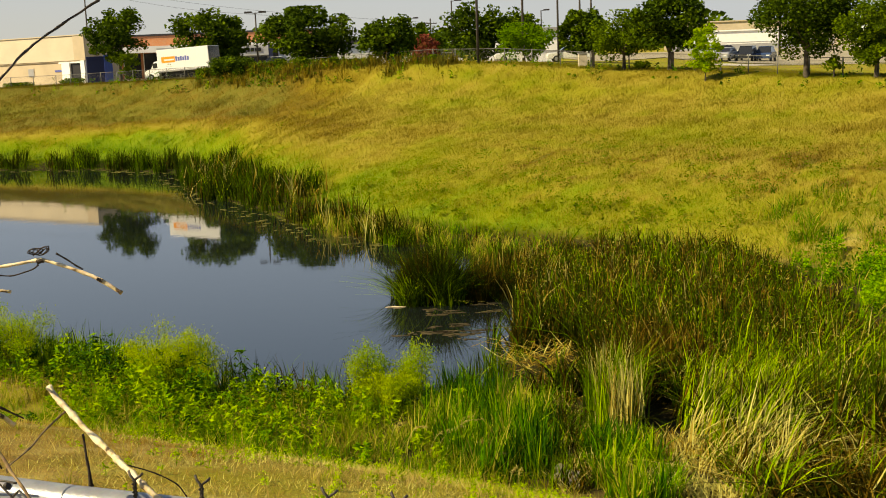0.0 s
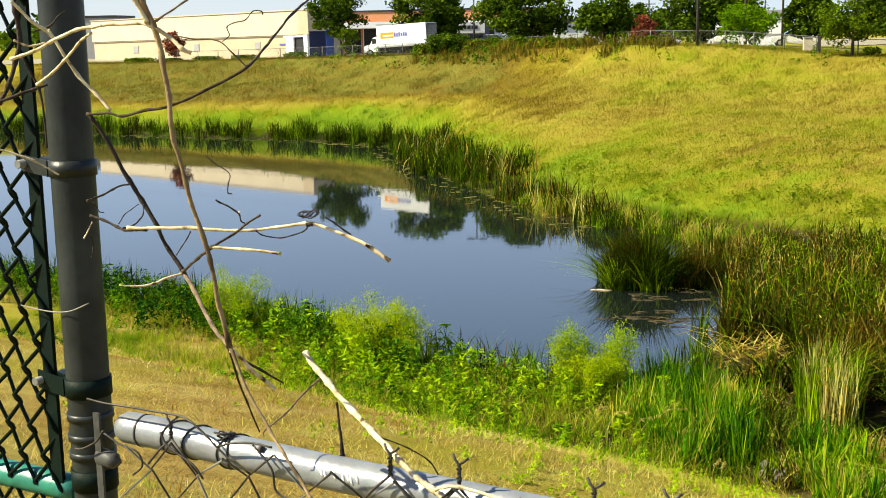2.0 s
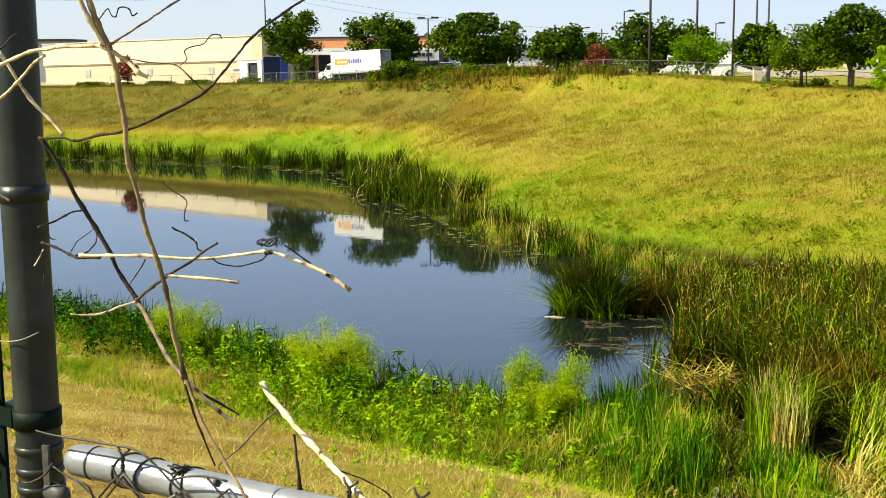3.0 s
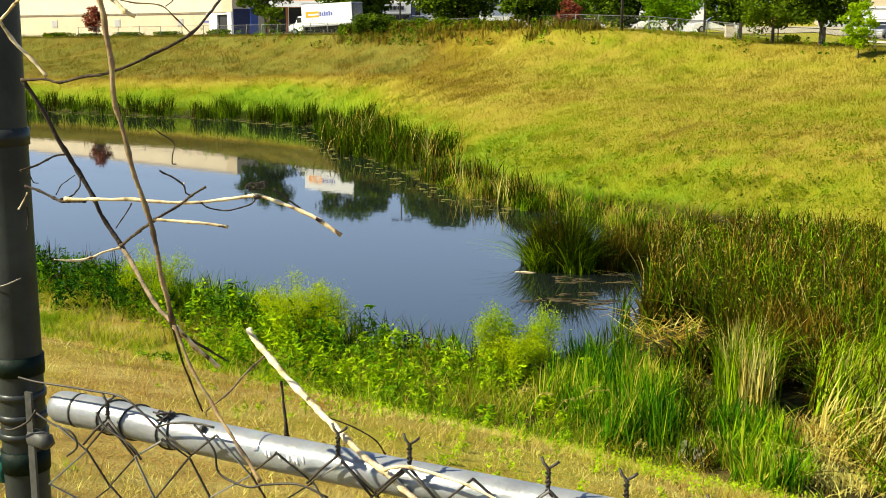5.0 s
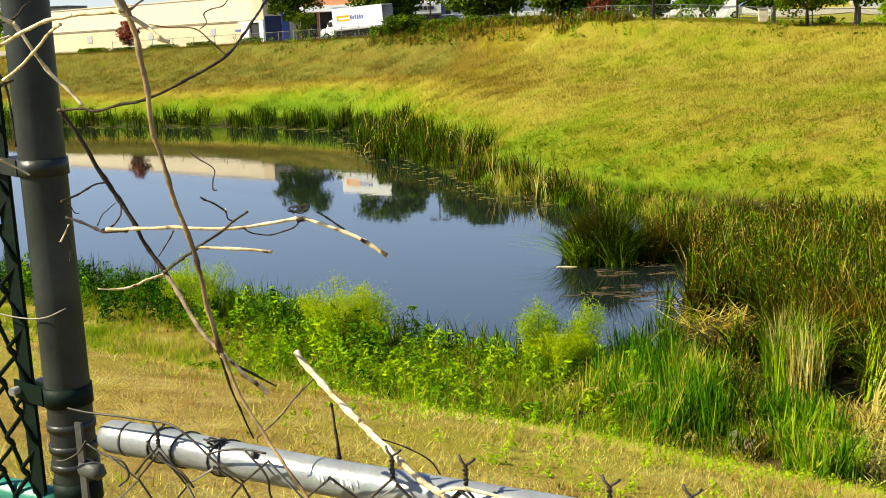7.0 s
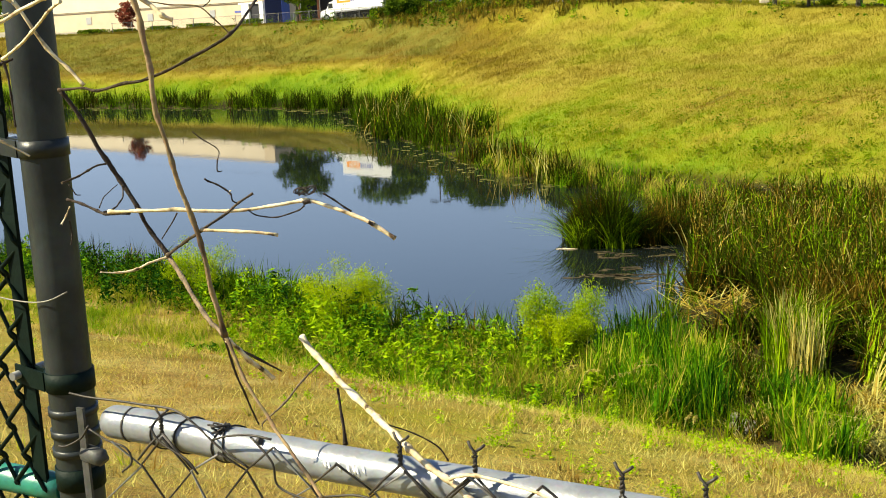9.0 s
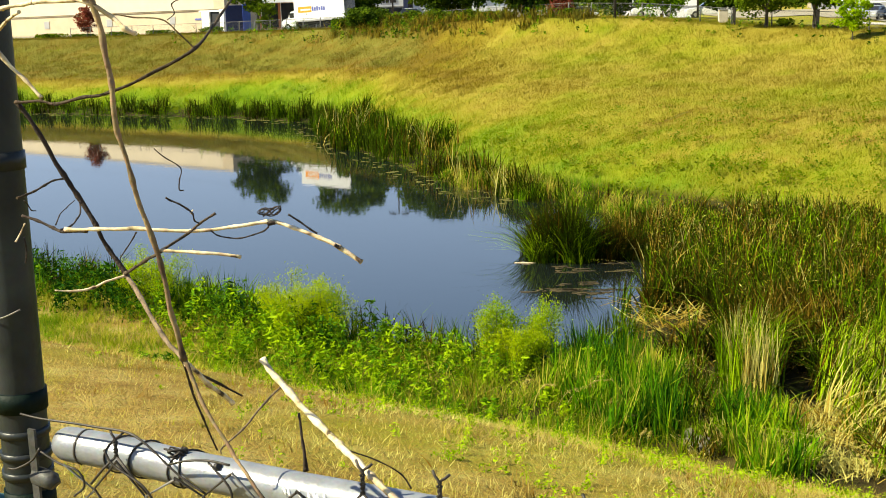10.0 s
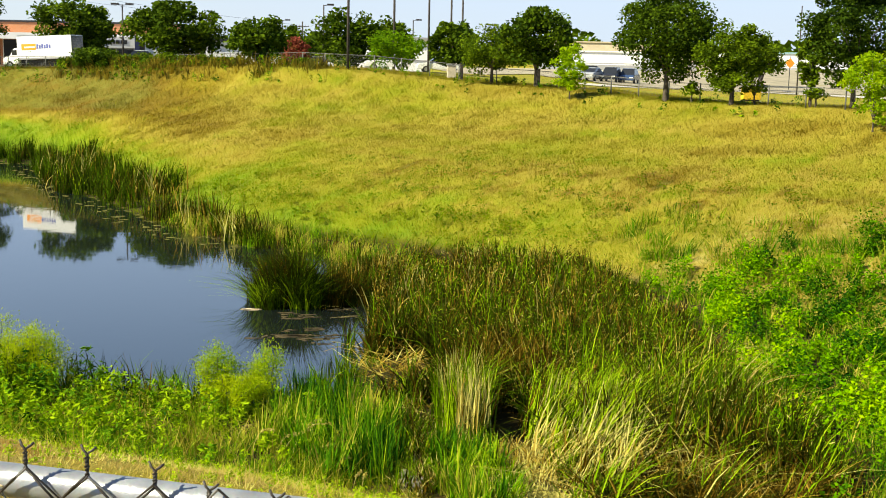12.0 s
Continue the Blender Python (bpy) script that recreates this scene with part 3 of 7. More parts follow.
add_stuff("toe_grass", tufts(toe_keep, 9500, (-20, -6, 22, 46), 15, 0.11, 0.16, 0.45, 0.018, 0.66, 0.2, 0.5, 2, vary=0.2), M_SLOPE, "short lime and straw grass at the slope's foot", "grass")
add_stuff("shore_grass", tufts(lambda x, y: weed_grass_keep(x, y) * (x < 0.6) * np.clip((x + 10) / 3, 0, 1), 4200, (-17, 1, 20, 38), 13, 0.09, 0.35, 0.85, 0.02, 0.26, 0.15, 0.45, vary=0.34), M_SEDGE, "lush lime-green grass along the near shore", "grass")


def slope_tuft_keep(x, y):
    dl, inl, _ = edge_distance(LOW, x, y)
    return (~inl) * (y > 5) * (np.hypot(x, y) < 40) * in_view(x, y) * np.clip(0.35 + patches(x, y, 6.0, 3.9), 0, 1) * np.where(x > -2, 1.0, 0.5)


add_stuff("slope_tufts", tufts(slope_tuft_keep, 9000, (-22, 12, 5, 38), 9, 0.06, 0.10, 0.30, 0.012, 0.33, 0.3, 0.5, 2, vary=0.22), M_SLOPE, "straw and green grass tufts on the near slope", "grass")


def marsh_keep(x, y):
    dl, inl, _ = edge_distance(LOW, x, y)
    dp, inp, _ = edge_distance(POND, x, y)
    hole = np.hypot((x - 4.95) / 0.72, (y - 28.4) / 2.5) < 1
    mat_ = np.hypot((x - 3.0) / 1.3, (y - 33.4) / 2.3) < 1
    clear = (y < 27.5) & (x < 5.8) | (y < 30.5) & (x < 4.0) | (y < 26.5 - 0.75 * np.clip(x - 6, 0, 6))
    return inl * ~inp * ~hole * ~mat_ * ~clear * (x > 2.2) * (x < 11.6 + 0.04 * (y - 24) + 0.8 * patches(x, y, 4, 1)) * np.clip((53 - y) / 9, 0, 1)


def front_keep(x, y):
    return marsh_keep(x, y) * (x > 5.4) * (y < 33)


def bed_dome(x, y):
    """Lower and thinner towards the back of the bed."""
    return np.clip(1.06 - 0.022 * np.clip(y - 36, 0, None) - 0.10 * np.clip(x - 9.5, 0, None), 0.45, 1.06)


def bed_flecks(n):
    """Folded tips, torn leaves and seed heads in the upper half of the bed; the brightest are tinted as glints."""
    P = scatter(n, 2, 16, 20, 54, marsh_keep)
    k = len(P)
    P[:, 2] += rng.uniform(0.75, 1.95, k) * bed_dome(P[:, 0], P[:, 1])
    kind = rng.random(k)
    back = np.clip((P[:, 1] - 31) / 8, 0, 1)
    tone = np.where(kind < 0.14, rng.uniform(0.8, 1.05, k), np.where(kind < 0.32 + 0.25 * back, rng.uniform(0.12, 0.30, k), np.where(kind < 0.38 + 0.25 * back, rng.uniform(0.0, 0.1, k), rng.uniform(0.4, 0.75, k))))
    return leaves(P, rng.uniform(0.016, 0.028, k), tone, 7.0, 0.3, 1.6)


def olive_keep(x, y):
    return marsh_keep(x, y) * np.clip((x - 6.8) / 2, 0, 1) * between(y, 26.5, 40, 2.5)


def back_keep(x, y):
    return marsh_keep(x, y) * np.clip((y - 32) / 6, 0.08, 1)


def arch_keep(x, y):
    return front_keep(x, y) * (y > 26)


# short near-black layer and sparse bright strands paint shaded gaps and lit blades
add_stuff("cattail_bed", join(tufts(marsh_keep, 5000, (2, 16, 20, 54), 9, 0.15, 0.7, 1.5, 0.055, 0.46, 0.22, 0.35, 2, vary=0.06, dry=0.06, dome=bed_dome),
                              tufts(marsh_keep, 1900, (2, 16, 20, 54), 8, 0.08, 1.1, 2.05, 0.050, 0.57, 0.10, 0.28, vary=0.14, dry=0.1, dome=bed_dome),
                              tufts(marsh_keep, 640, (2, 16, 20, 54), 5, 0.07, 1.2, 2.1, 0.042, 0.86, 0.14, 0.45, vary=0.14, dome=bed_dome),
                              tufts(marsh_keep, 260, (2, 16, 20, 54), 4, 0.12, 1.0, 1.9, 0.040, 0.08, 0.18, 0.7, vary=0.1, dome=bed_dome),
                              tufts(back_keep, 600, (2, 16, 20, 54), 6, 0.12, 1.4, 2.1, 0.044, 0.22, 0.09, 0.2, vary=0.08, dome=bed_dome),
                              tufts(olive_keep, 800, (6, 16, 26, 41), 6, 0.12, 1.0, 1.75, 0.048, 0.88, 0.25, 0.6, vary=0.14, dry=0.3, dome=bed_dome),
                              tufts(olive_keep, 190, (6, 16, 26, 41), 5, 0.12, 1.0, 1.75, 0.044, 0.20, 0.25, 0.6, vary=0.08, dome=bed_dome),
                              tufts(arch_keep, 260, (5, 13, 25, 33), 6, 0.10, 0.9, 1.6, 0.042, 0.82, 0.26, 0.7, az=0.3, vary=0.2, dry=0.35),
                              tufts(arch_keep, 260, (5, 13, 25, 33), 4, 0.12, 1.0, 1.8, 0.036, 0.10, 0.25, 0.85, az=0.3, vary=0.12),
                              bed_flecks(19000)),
          M_CATTAIL, "dense dark green and brown cattails, shaded gaps tinted near-black", "cattails")


def shore_keep(x, y):
    dp, inp, _ = edge_distance(POND, x, y)
    gap = between(x, -36.9, -34.2, 0.4) * (y > 95)
    dl, inl, _ = edge_distance(LOW, x, y)
    band = np.where(y > 99, 2.6, np.where(y > 74, 4.6, 2.0)) * (1 + 0.35 * patches(x, y, 5.0, 5.0))
    return ((~inp & (inl | (dl < 0.6)) & (dp < band)) | (inp & (dp < 0.5))) * (y > 57) * (x < -2) * (1 - 0.97 * gap) * in_view(x, y) * np.where((y < 74) & (patches(x, y, 5, 6) < 0.05), 0.2, 1)


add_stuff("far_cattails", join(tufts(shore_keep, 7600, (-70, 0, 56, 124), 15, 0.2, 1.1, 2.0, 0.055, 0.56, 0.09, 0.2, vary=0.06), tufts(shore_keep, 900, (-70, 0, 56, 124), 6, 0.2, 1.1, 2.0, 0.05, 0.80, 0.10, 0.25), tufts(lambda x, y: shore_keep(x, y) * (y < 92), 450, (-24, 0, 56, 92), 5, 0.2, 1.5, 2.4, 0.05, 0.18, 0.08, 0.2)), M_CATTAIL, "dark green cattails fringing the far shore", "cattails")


def inner_shore_keep(x, y):
    dp, inp, _ = edge_distance(POND, x, y)
    return ((~inp & (dp < 2.6)) | (inp & (dp < 0.35))) * between(y, 46.0, 66.0, 1.5) * (x > -10) * (x < 5) * np.clip(0.55 + 1.2 * patches(x, y, 5.0, 1.5), 0.04, 1)


add_stuff("shore_sedge", tufts(inner_shore_keep, 2600, (-10, 5, 45, 67), 14, 0.16, 0.4, 1.05, 0.034, 0.30, 0.12, 0.4, vary=0.3), M_SEDGE, "lime-green sedge along the pond's inner shore", "sedge")
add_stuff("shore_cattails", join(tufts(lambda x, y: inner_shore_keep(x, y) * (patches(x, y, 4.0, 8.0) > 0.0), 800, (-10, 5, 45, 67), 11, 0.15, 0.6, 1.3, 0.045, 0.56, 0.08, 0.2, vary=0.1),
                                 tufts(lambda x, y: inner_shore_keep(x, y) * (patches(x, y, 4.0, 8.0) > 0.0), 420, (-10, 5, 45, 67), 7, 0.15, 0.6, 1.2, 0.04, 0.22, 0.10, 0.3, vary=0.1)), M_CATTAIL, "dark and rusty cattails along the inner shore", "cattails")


def toe_weeds():
    """Leafy green growth along the far toe of the bank."""
    def keep(x, y):
        dl, inl, _ = edge_distance(LOW, x, y)
        dp, inp, _ = edge_distance(POND, x, y)
        gap = between(x, -39, -31.5, 0.5) * (y > 95) * (dp < 6)
        return ((dl < 2.5) * (patches(x, y, 5.0, 0.2) > 0.15) + gap > 0) * ~inp * (y > 52) * in_view(x, y)
    S = scatter(9000, -70, 10, 50, 126, keep)
    H = rng.uniform(0.3, 0.9, len(S))
    return plants(S, H, 14, np.full(len(S), 0.10), 0.25 + 0.25 * H, rng.uniform(0.7, 0.95, len(S)), 1.8)


add_stuff("toe_weeds", toe_weeds(), M_GRASS, "bright green weeds along the foot of the far bank", "weeds")


def bank_weeds():
    """Scattered darker weeds on the lower right-hand bank."""
    def keep(x, y):
        dl, inl, _ = edge_distance(LOW, x, y)
        return (~inl) * np.clip(1.3 - dl / 12, 0, 1) * (patches(x, y, 6.5, 8.2) > 0.15) * ((x > 4) | (y > 54))
    S = scatter(10500, -6, 40, 32, 74, keep)
    x, y = S[:, 0], S[:, 1]
    H = rng.uniform(0.25, 0.8, len(S))
    return plants(S, H, 18, np.full(len(S), 0.06), 0.2 + 0.3 * H, 0.80 + 0.2 * patches(x, y, 3.0, 2.0) + rng.normal(0, 0.14, len(S)), 1.8)


add_stuff("bank_weeds", bank_weeds(), M_GRASS, "green and yellowing weeds on the lower bank", "weeds")


def near_reed_keep(x, y):
    dp, inp, _ = edge_distance(POND, x, y)
    return ((~inp & (dp < 1.8)) | (inp & (dp < 0.8))) * (y < 50) * (x < 3) * in_view(x, y) * (0.5 + 0.5 * (x < -8.5) + 0.3 * (x > -0.6)) * (x < 1.7)


add_stuff("shore_reeds", tufts(near_reed_keep, 3000, (-26, 3, 30, 50), 8, 0.12, 0.7, 1.35, 0.040, 0.60, 0.10, 0.25), M_CATTAIL, "short green reeds standing at the water's edge", "reeds")


def sedge_keep(x, y):
    return (np.hypot((x - 0.85) / 1.45, (y - 27.0) / 3.6) < 1 + 0.15 * np.sin(4 * np.arctan2(y - 27.0, x - 0.85))) * np.clip(0.55 + 1.3 * patches(x, y, 9, 1.1), 0.03, 1)


def right_sedge_keep(x, y):
    return (np.hypot((x - 3.55) / 0.75, (y - 24.2) / 2.6) < 1 + 0.2 * np.sin(3 * np.arctan2(y - 24.2, x - 3.55))) * np.clip(0.55 + 1.3 * patches(x, y, 10, 2.1), 0.03, 1)


# the short darkest layer puts the shade at the sedge's foot into its tone
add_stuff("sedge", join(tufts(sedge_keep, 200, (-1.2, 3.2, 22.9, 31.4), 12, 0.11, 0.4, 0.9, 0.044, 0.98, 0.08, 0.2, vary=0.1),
                        tufts(sedge_keep, 420, (-1.2, 3.2, 22.9, 31.4), 14, 0.10, 0.7, 1.35, 0.040, 0.84, 0.06, 0.16, vary=0.2),
                        tufts(sedge_keep, 300, (-1.2, 3.2, 22.9, 31.4), 12, 0.10, 0.8, 1.5, 0.038, 0.50, 0.07, 0.2, vary=0.3),
                        tufts(sedge_keep, 30, (-1.2, 2.6, 23.0, 29.0), 6, 0.10, 0.7, 1.3, 0.020, 0.02, 0.3, 0.8)), M_SEDGE, "tall fresh green sedge beside the marsh", "sedge")
add_stuff("sedge_tuft", join(tufts(right_sedge_keep, 150, (2.4, 4.8, 21.2, 27.6), 13, 0.10, 0.5, 1.15, 0.040, 0.72, 0.07, 0.2, vary=0.22),
                             tufts(right_sedge_keep, 130, (2.4, 4.8, 21.2, 27.6), 10, 0.10, 0.6, 1.2, 0.038, 0.42, 0.08, 0.25, vary=0.3)), M_SEDGE, "bright green sedge tuft near the marsh edge", "sedge")


def gully_keep(x, y):
    return between(x, 1.9, 3.3, 0.4) * between(y, 22.6, 32.0, 1.0) * np.clip(0.6 + patches(x, y, 11, 0.3), 0.1, 1)


add_stuff("gully_litter", join(tufts(gully_keep, 420, (1.8, 3.4, 22.4, 32), 9, 0.12, 0.15, 0.55, 0.024, 0.10, 0.5, 0.6, vary=0.1),
                               tufts(gully_keep, 260, (1.8, 3.4, 22.4, 32), 9, 0.10, 0.4, 1.0, 0.028, 0.82, 0.15, 0.4, vary=0.2, dry=0.4),
                               tufts(gully_keep, 160, (1.8, 3.4, 22.4, 32), 8, 0.10, 0.3, 0.8, 0.03, 0.40, 0.2, 0.4, vary=0.06)), M_CATTAIL, "tangled straw and low reeds between the sedges", "reeds")
# pale straw-coloured reeds at the front of the marsh, round a dark hollow
def oval(cx, cy, rx, ry):
    return lambda x, y: (np.hypot((x - cx) / rx, (y - cy) / ry) < 1) * 1.0


front = oval(8.6, 23.6, 2.9, 2.9)
foot = oval(5.3, 24.2, 1.9, 2.4)
rim_strip = lambda x, y: between(y + 0.42 * (x - 4), 19.4, 21.6, 0.6)
add_stuff("bent_reeds", join(tufts(oval(4.1, 28.0, 0.5, 1.8), 60, (3.5, 4.7, 26.0, 30), 9, 0.08, 1.1, 2.0, 0.036, -0.02, 0.03, 0.10, vary=0.06),
                             tufts(oval(4.0, 28.4, 0.6, 1.7), 130, (3.3, 4.7, 26.4, 30.2), 9, 0.10, 1.3, 2.1, 0.032, 0.86, 0.05, 0.13, vary=0.14, dry=0.6),
                             tufts(oval(4.2, 29.4, 0.4, 1.0), 40, (3.8, 4.6, 28.4, 30.4), 6, 0.10, 1.9, 2.4, 0.034, 0.84, 0.12, 0.6, az=0.1, vary=0.14, dry=0.8),
                             tufts(oval(4.2, 27.6, 0.5, 1.0), 40, (3.5, 4.8, 26.4, 28.8), 5, 0.10, 1.2, 1.9, 0.04, 0.30, 0.12, 0.7),
                             # the near-black tufts here and below carry the hollow's shade as colour
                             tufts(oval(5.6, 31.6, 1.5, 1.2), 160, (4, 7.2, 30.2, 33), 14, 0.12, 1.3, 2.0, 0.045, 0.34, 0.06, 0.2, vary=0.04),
                             tufts(oval(6.5, 26.6, 1.15, 2.2), 70, (5.2, 7.8, 24.2, 29), 9, 0.10, 1.0, 1.8, 0.038, -0.06, 0.18, 0.5, az=0.4, vary=0.06),
                             tufts(oval(6.2, 24.6, 0.9, 1.8), 45, (5.2, 7.2, 22.6, 26.6), 9, 0.10, 0.7, 1.3, 0.036, 0.02, 0.22, 0.5, az=0.5, vary=0.06),
                             tufts(oval(6.6, 27.2, 1.3, 1.8), 240, (5.2, 8.1, 25.2, 29.2), 9, 0.10, 1.2, 2.0, 0.038, 0.88, 0.20, 0.60, az=0.4, vary=0.18),
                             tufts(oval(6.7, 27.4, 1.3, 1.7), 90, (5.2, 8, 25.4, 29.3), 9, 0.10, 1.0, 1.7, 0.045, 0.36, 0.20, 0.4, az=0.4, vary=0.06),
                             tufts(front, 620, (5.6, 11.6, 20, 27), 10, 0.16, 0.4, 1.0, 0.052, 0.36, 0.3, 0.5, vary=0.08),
                             tufts(front, 80, (5.6, 11.6, 20, 27), 8, 0.14, 0.8, 1.5, 0.040, 0.80, 0.20, 0.65, az=0.1, vary=0.2),
                             tufts(front, 170, (5.6, 11.6, 20, 27), 5, 0.14, 0.8, 1.5, 0.038, 0.18, 0.35, 0.9, vary=0.1),
                             tufts(foot, 380, (3.3, 7.3, 21.6, 26.7), 12, 0.14, 0.12, 0.45, 0.030, 0.0, 0.5, 0.4, vary=0.06),
                             tufts(lambda x, y: foot(x, y) * ((x < 4.6) | (x > 5.6)), 330, (3.3, 7.3, 21.6, 26.7), 9, 0.11, 0.4, 0.9, 0.032, 0.92, 0.15, 0.4, vary=0.12),
                             tufts(rim_strip, 260, (3.4, 12, 15.6, 22.0), 9, 0.14, 0.2, 0.7, 0.032, 0.74, 0.25, 0.5, vary=0.16, dry=0.5),
                             tufts(rim_strip, 110, (3.4, 12, 15.6, 22.0), 9, 0.14, 0.15, 0.5, 0.026, 0.20, 0.35, 0.6, vary=0.10)),
          M_CATTAIL, "pale straw-coloured reeds bent over the marsh edge", "reeds")


def clump_dome(x, y):
    return 1.08 - 0.4 * np.clip(np.hypot((x + 0.40) / 1.25, (y - 44.6) / 1.4), 0, 1.2) ** 2


def clump_keep(x, y):
    return (np.hypot((x + 0.40) / 1.25, (y - 44.6) / 1.4) < 1 + 0.15 * np.sin(5 * np.arctan2(y - 44.6, x + 0.4))) * 1.0


clump = empty("cattail_clump", pose(0.05, 44.6, WATER), "round dark green cattail clump standing in the pond", "cattails")
off = np.array([0.05, 44.6, WATER])
# dark body inside paler outer leaves: the inner shade is put into the tones
V, T, C = join(tufts(clump_keep, 330, (-2, 2.2, 42.8, 46.8), 22, 0.12, 1.8, 2.8, 0.042, 0.52, 0.12, 0.34, dome=clump_dome, vary=0.06),
               tufts(lambda x, y: clump_keep(x, y) * (np.hypot((x + 0.40) / 1.25, (y - 44.6) / 1.4) > 0.4), 170, (-2, 2.2, 42.8, 46.8), 7, 0.1, 1.6, 2.5, 0.036, 0.86, 0.14, 0.4, dome=clump_dome, vary=0.1))
part("leaves", mesh_np("leaves", V - off, T, C), M_CATTAIL, clump)
V, T, C = tufts(lambda x, y: clump_keep(x, y) * (x < -0.2) * (np.hypot((x + 0.40) / 1.25, (y - 44.6) / 1.4) > 0.7), 130, (-2, 2.2, 42.8, 46.8), 9, 0.1, 1.3, 2.0, 0.042, 0.92, 0.22, 0.55, az=3.4)
part("drooping_leaves", mesh_np("drooping_leaves", V - off, T, C), M_CATTAIL, clump, "bright green arching leaves")
V, T, C = tufts(lambda x, y: clump_keep(x, y) * 1.0, 20, (-2, 2.2, 42.8, 46.8), 4, 0.1, 1.4, 2.1, 0.03, 0.16, 0.08, 0.12)
part("dead_leaves", mesh_np("dead_leaves", V - off, T, C), M_CATTAIL, clump, "dry straw-coloured leaves")
# dead leaves toned dark brown to paint the shadowed hollow on the right
V, T, C = tufts(oval(1.35, 45.0, 1.0, 1.3), 150, (0.3, 2.4, 43.6, 46.4), 14, 0.13, 0.9, 1.7, 0.036, 0.36, 0.15, 0.4, vary=0.05)
part("dead_leaves", mesh_np("dead_leaves", V - off, T, C), M_CATTAIL, clump, "dark brown dead leaves, coloured for the shaded hollow")
V, T, C = tufts(lambda x, y: (np.hypot((x - 2.6) / 1.4, (y - 47.5) / 2.5) < 1) * 0.6, 260, (1, 4.5, 44.5, 50.5), 18, 0.14, 0.8, 1.6, 0.035, 0.38)
tagged(part("reed_clump", mesh_np("reed_clump", V, T, C), M_CATTAIL), "yellowing low reeds behind the cattail clump", "reeds")
nf = 300
P = np.stack([rng.normal(3.0, 0.75, nf), rng.normal(33.6, 1.6, nf), np.full(nf, WATER + 0.12) + rng.uniform(0, 0.35, nf)], -1)
add_stuff("fallen_reeds", blades(P, rng.uniform(0.15, 0.42, nf), np.full(nf, 0.042), rng.uniform(0, 6.28, nf), rng.uniform(2.0, 5.0, nf), rng.uniform(-0.6, 0.6, nf), 3, rng.uniform(0.02, 0.2, nf)), M_CATTAIL, "broken straw-coloured reeds lying at the water's edge", "reeds")


def creeper_keep(x, y):
    return np.clip((x - 10.6 - 0.13 * (y - 25)) / 1.5 + 0.5 * patches(x, y, 5, 2), 0, 1) * between(y, 20, 48 - 0.35 * (x - 14), 6) * (x < 26)


def creeper():
    """Bright leaves in rounded mounds over the right-hand bank, with dark hollows between."""
    R = scatter(2500, 8, 26, 19, 54, lambda x, y: creeper_keep(x, y) * (patches(x, y, 7, 5.5) > -0.12))
    k, m = len(R), 170
    rad = rng.uniform(0.22, 0.5, k) * (1 + 0.6 * patches(R[:, 0], R[:, 1], 4, 1.7))
    d = rng.normal(0, 1, (k, m, 3))
    d[..., 2] = np.abs(d[..., 2]) * 1.1
    d /= np.linalg.norm(d, axis=2)[..., None]
    P = R[:, None] + d * (rad[:, None] * rng.uniform(0.6, 1.15, (k, m)))[..., None] * [1, 1, 2.3]
    tone = np.repeat(0.72 - 0.50 * patches(R[:, 0], R[:, 1], 4.0, 0.6) - 0.30 * np.clip((17 - R[:, 0]) / 4, 0, 1) + rng.normal(0, 0.12, k), m)
    return leaves(P.reshape(-1, 3), rng.uniform(0.045, 0.10, k * m), tone, 1.7, 1.5)


def verge_keep(x, y):
    dl, inl, _ = edge_distance(LOW, x, y)
    edge = 10.4 + 0.12 * (y - 24)
    return np.clip((x - edge) / 1.6, 0, 1) * (x < 25) * between(y, 19, 60, 4) * (inl | (dl < 5 + 2.5 * patches(x, y, 4, 2.2))) * np.clip(0.75 + patches(x, y, 5, 7.5), 0.1, 1)


add_stuff("creeper_grass", join(tufts(verge_keep, 3800, (8, 25, 19, 60), 13, 0.15, 0.35, 0.95, 0.030, 0.42, 0.15, 0.45, vary=0.28),
                                tufts(verge_keep, 500, (8, 25, 19, 60), 9, 0.15, 0.5, 1.1, 0.026, -0.05, 0.15, 0.4, vary=0.1)), M_SEDGE, "lush yellow-green grass among the creeper", "grass")
add_stuff("creeper", creeper(), M_VINE, "bright green creeper leaves covering the bank", "creeper")


def bank_brush():
    """Ragged weeds and saplings along the top of the far bank."""
    def keep(x, y):
        dr, inr, _ = edge_distance(RIM, x, y)
        return (dr < 2.6) * (y > 70) * np.clip(0.35 + patches(x, y, 4.0, 9.1), 0, 1) * np.where(x < 2, 1.0, 0.35) * np.where(x < -26, 0.5, 1)
    S = scatter(16000, -62, 32, 66, 136, keep)
    x, y = S[:, 0], S[:, 1]
    H = rng.gamma(3.0, 0.22, len(S)).clip(0.2, 1.7) * np.where(x < 2, 1.0, 0.7)
    return plants(S, H, 22, np.full(len(S), 0.085), 0.15 + 0.25 * H, rng.uniform(0.35, 1.1, len(S)), 2.0)


def stalk_keep(x, y):
    dr, inr, _ = edge_distance(RIM, x, y)
    return (dr < 1.8) * np.clip(0.45 + patches(x, y, 6.0, 2.3), 0.05, 1)


add_stuff("dry_stalks", tufts(stalk_keep, 3200, (-24, 2, 100, 126), 8, 0.25, 0.5, 1.5, 0.07, 0.16, 0.15, 0.3, 2, vary=0.14), M_GRASS, "brown and yellow dry weed stalks along the far bank top", "weeds")
add_stuff("bank_brush", bank_brush(), M_WEED, "ragged green brush along the far bank top", "brush")


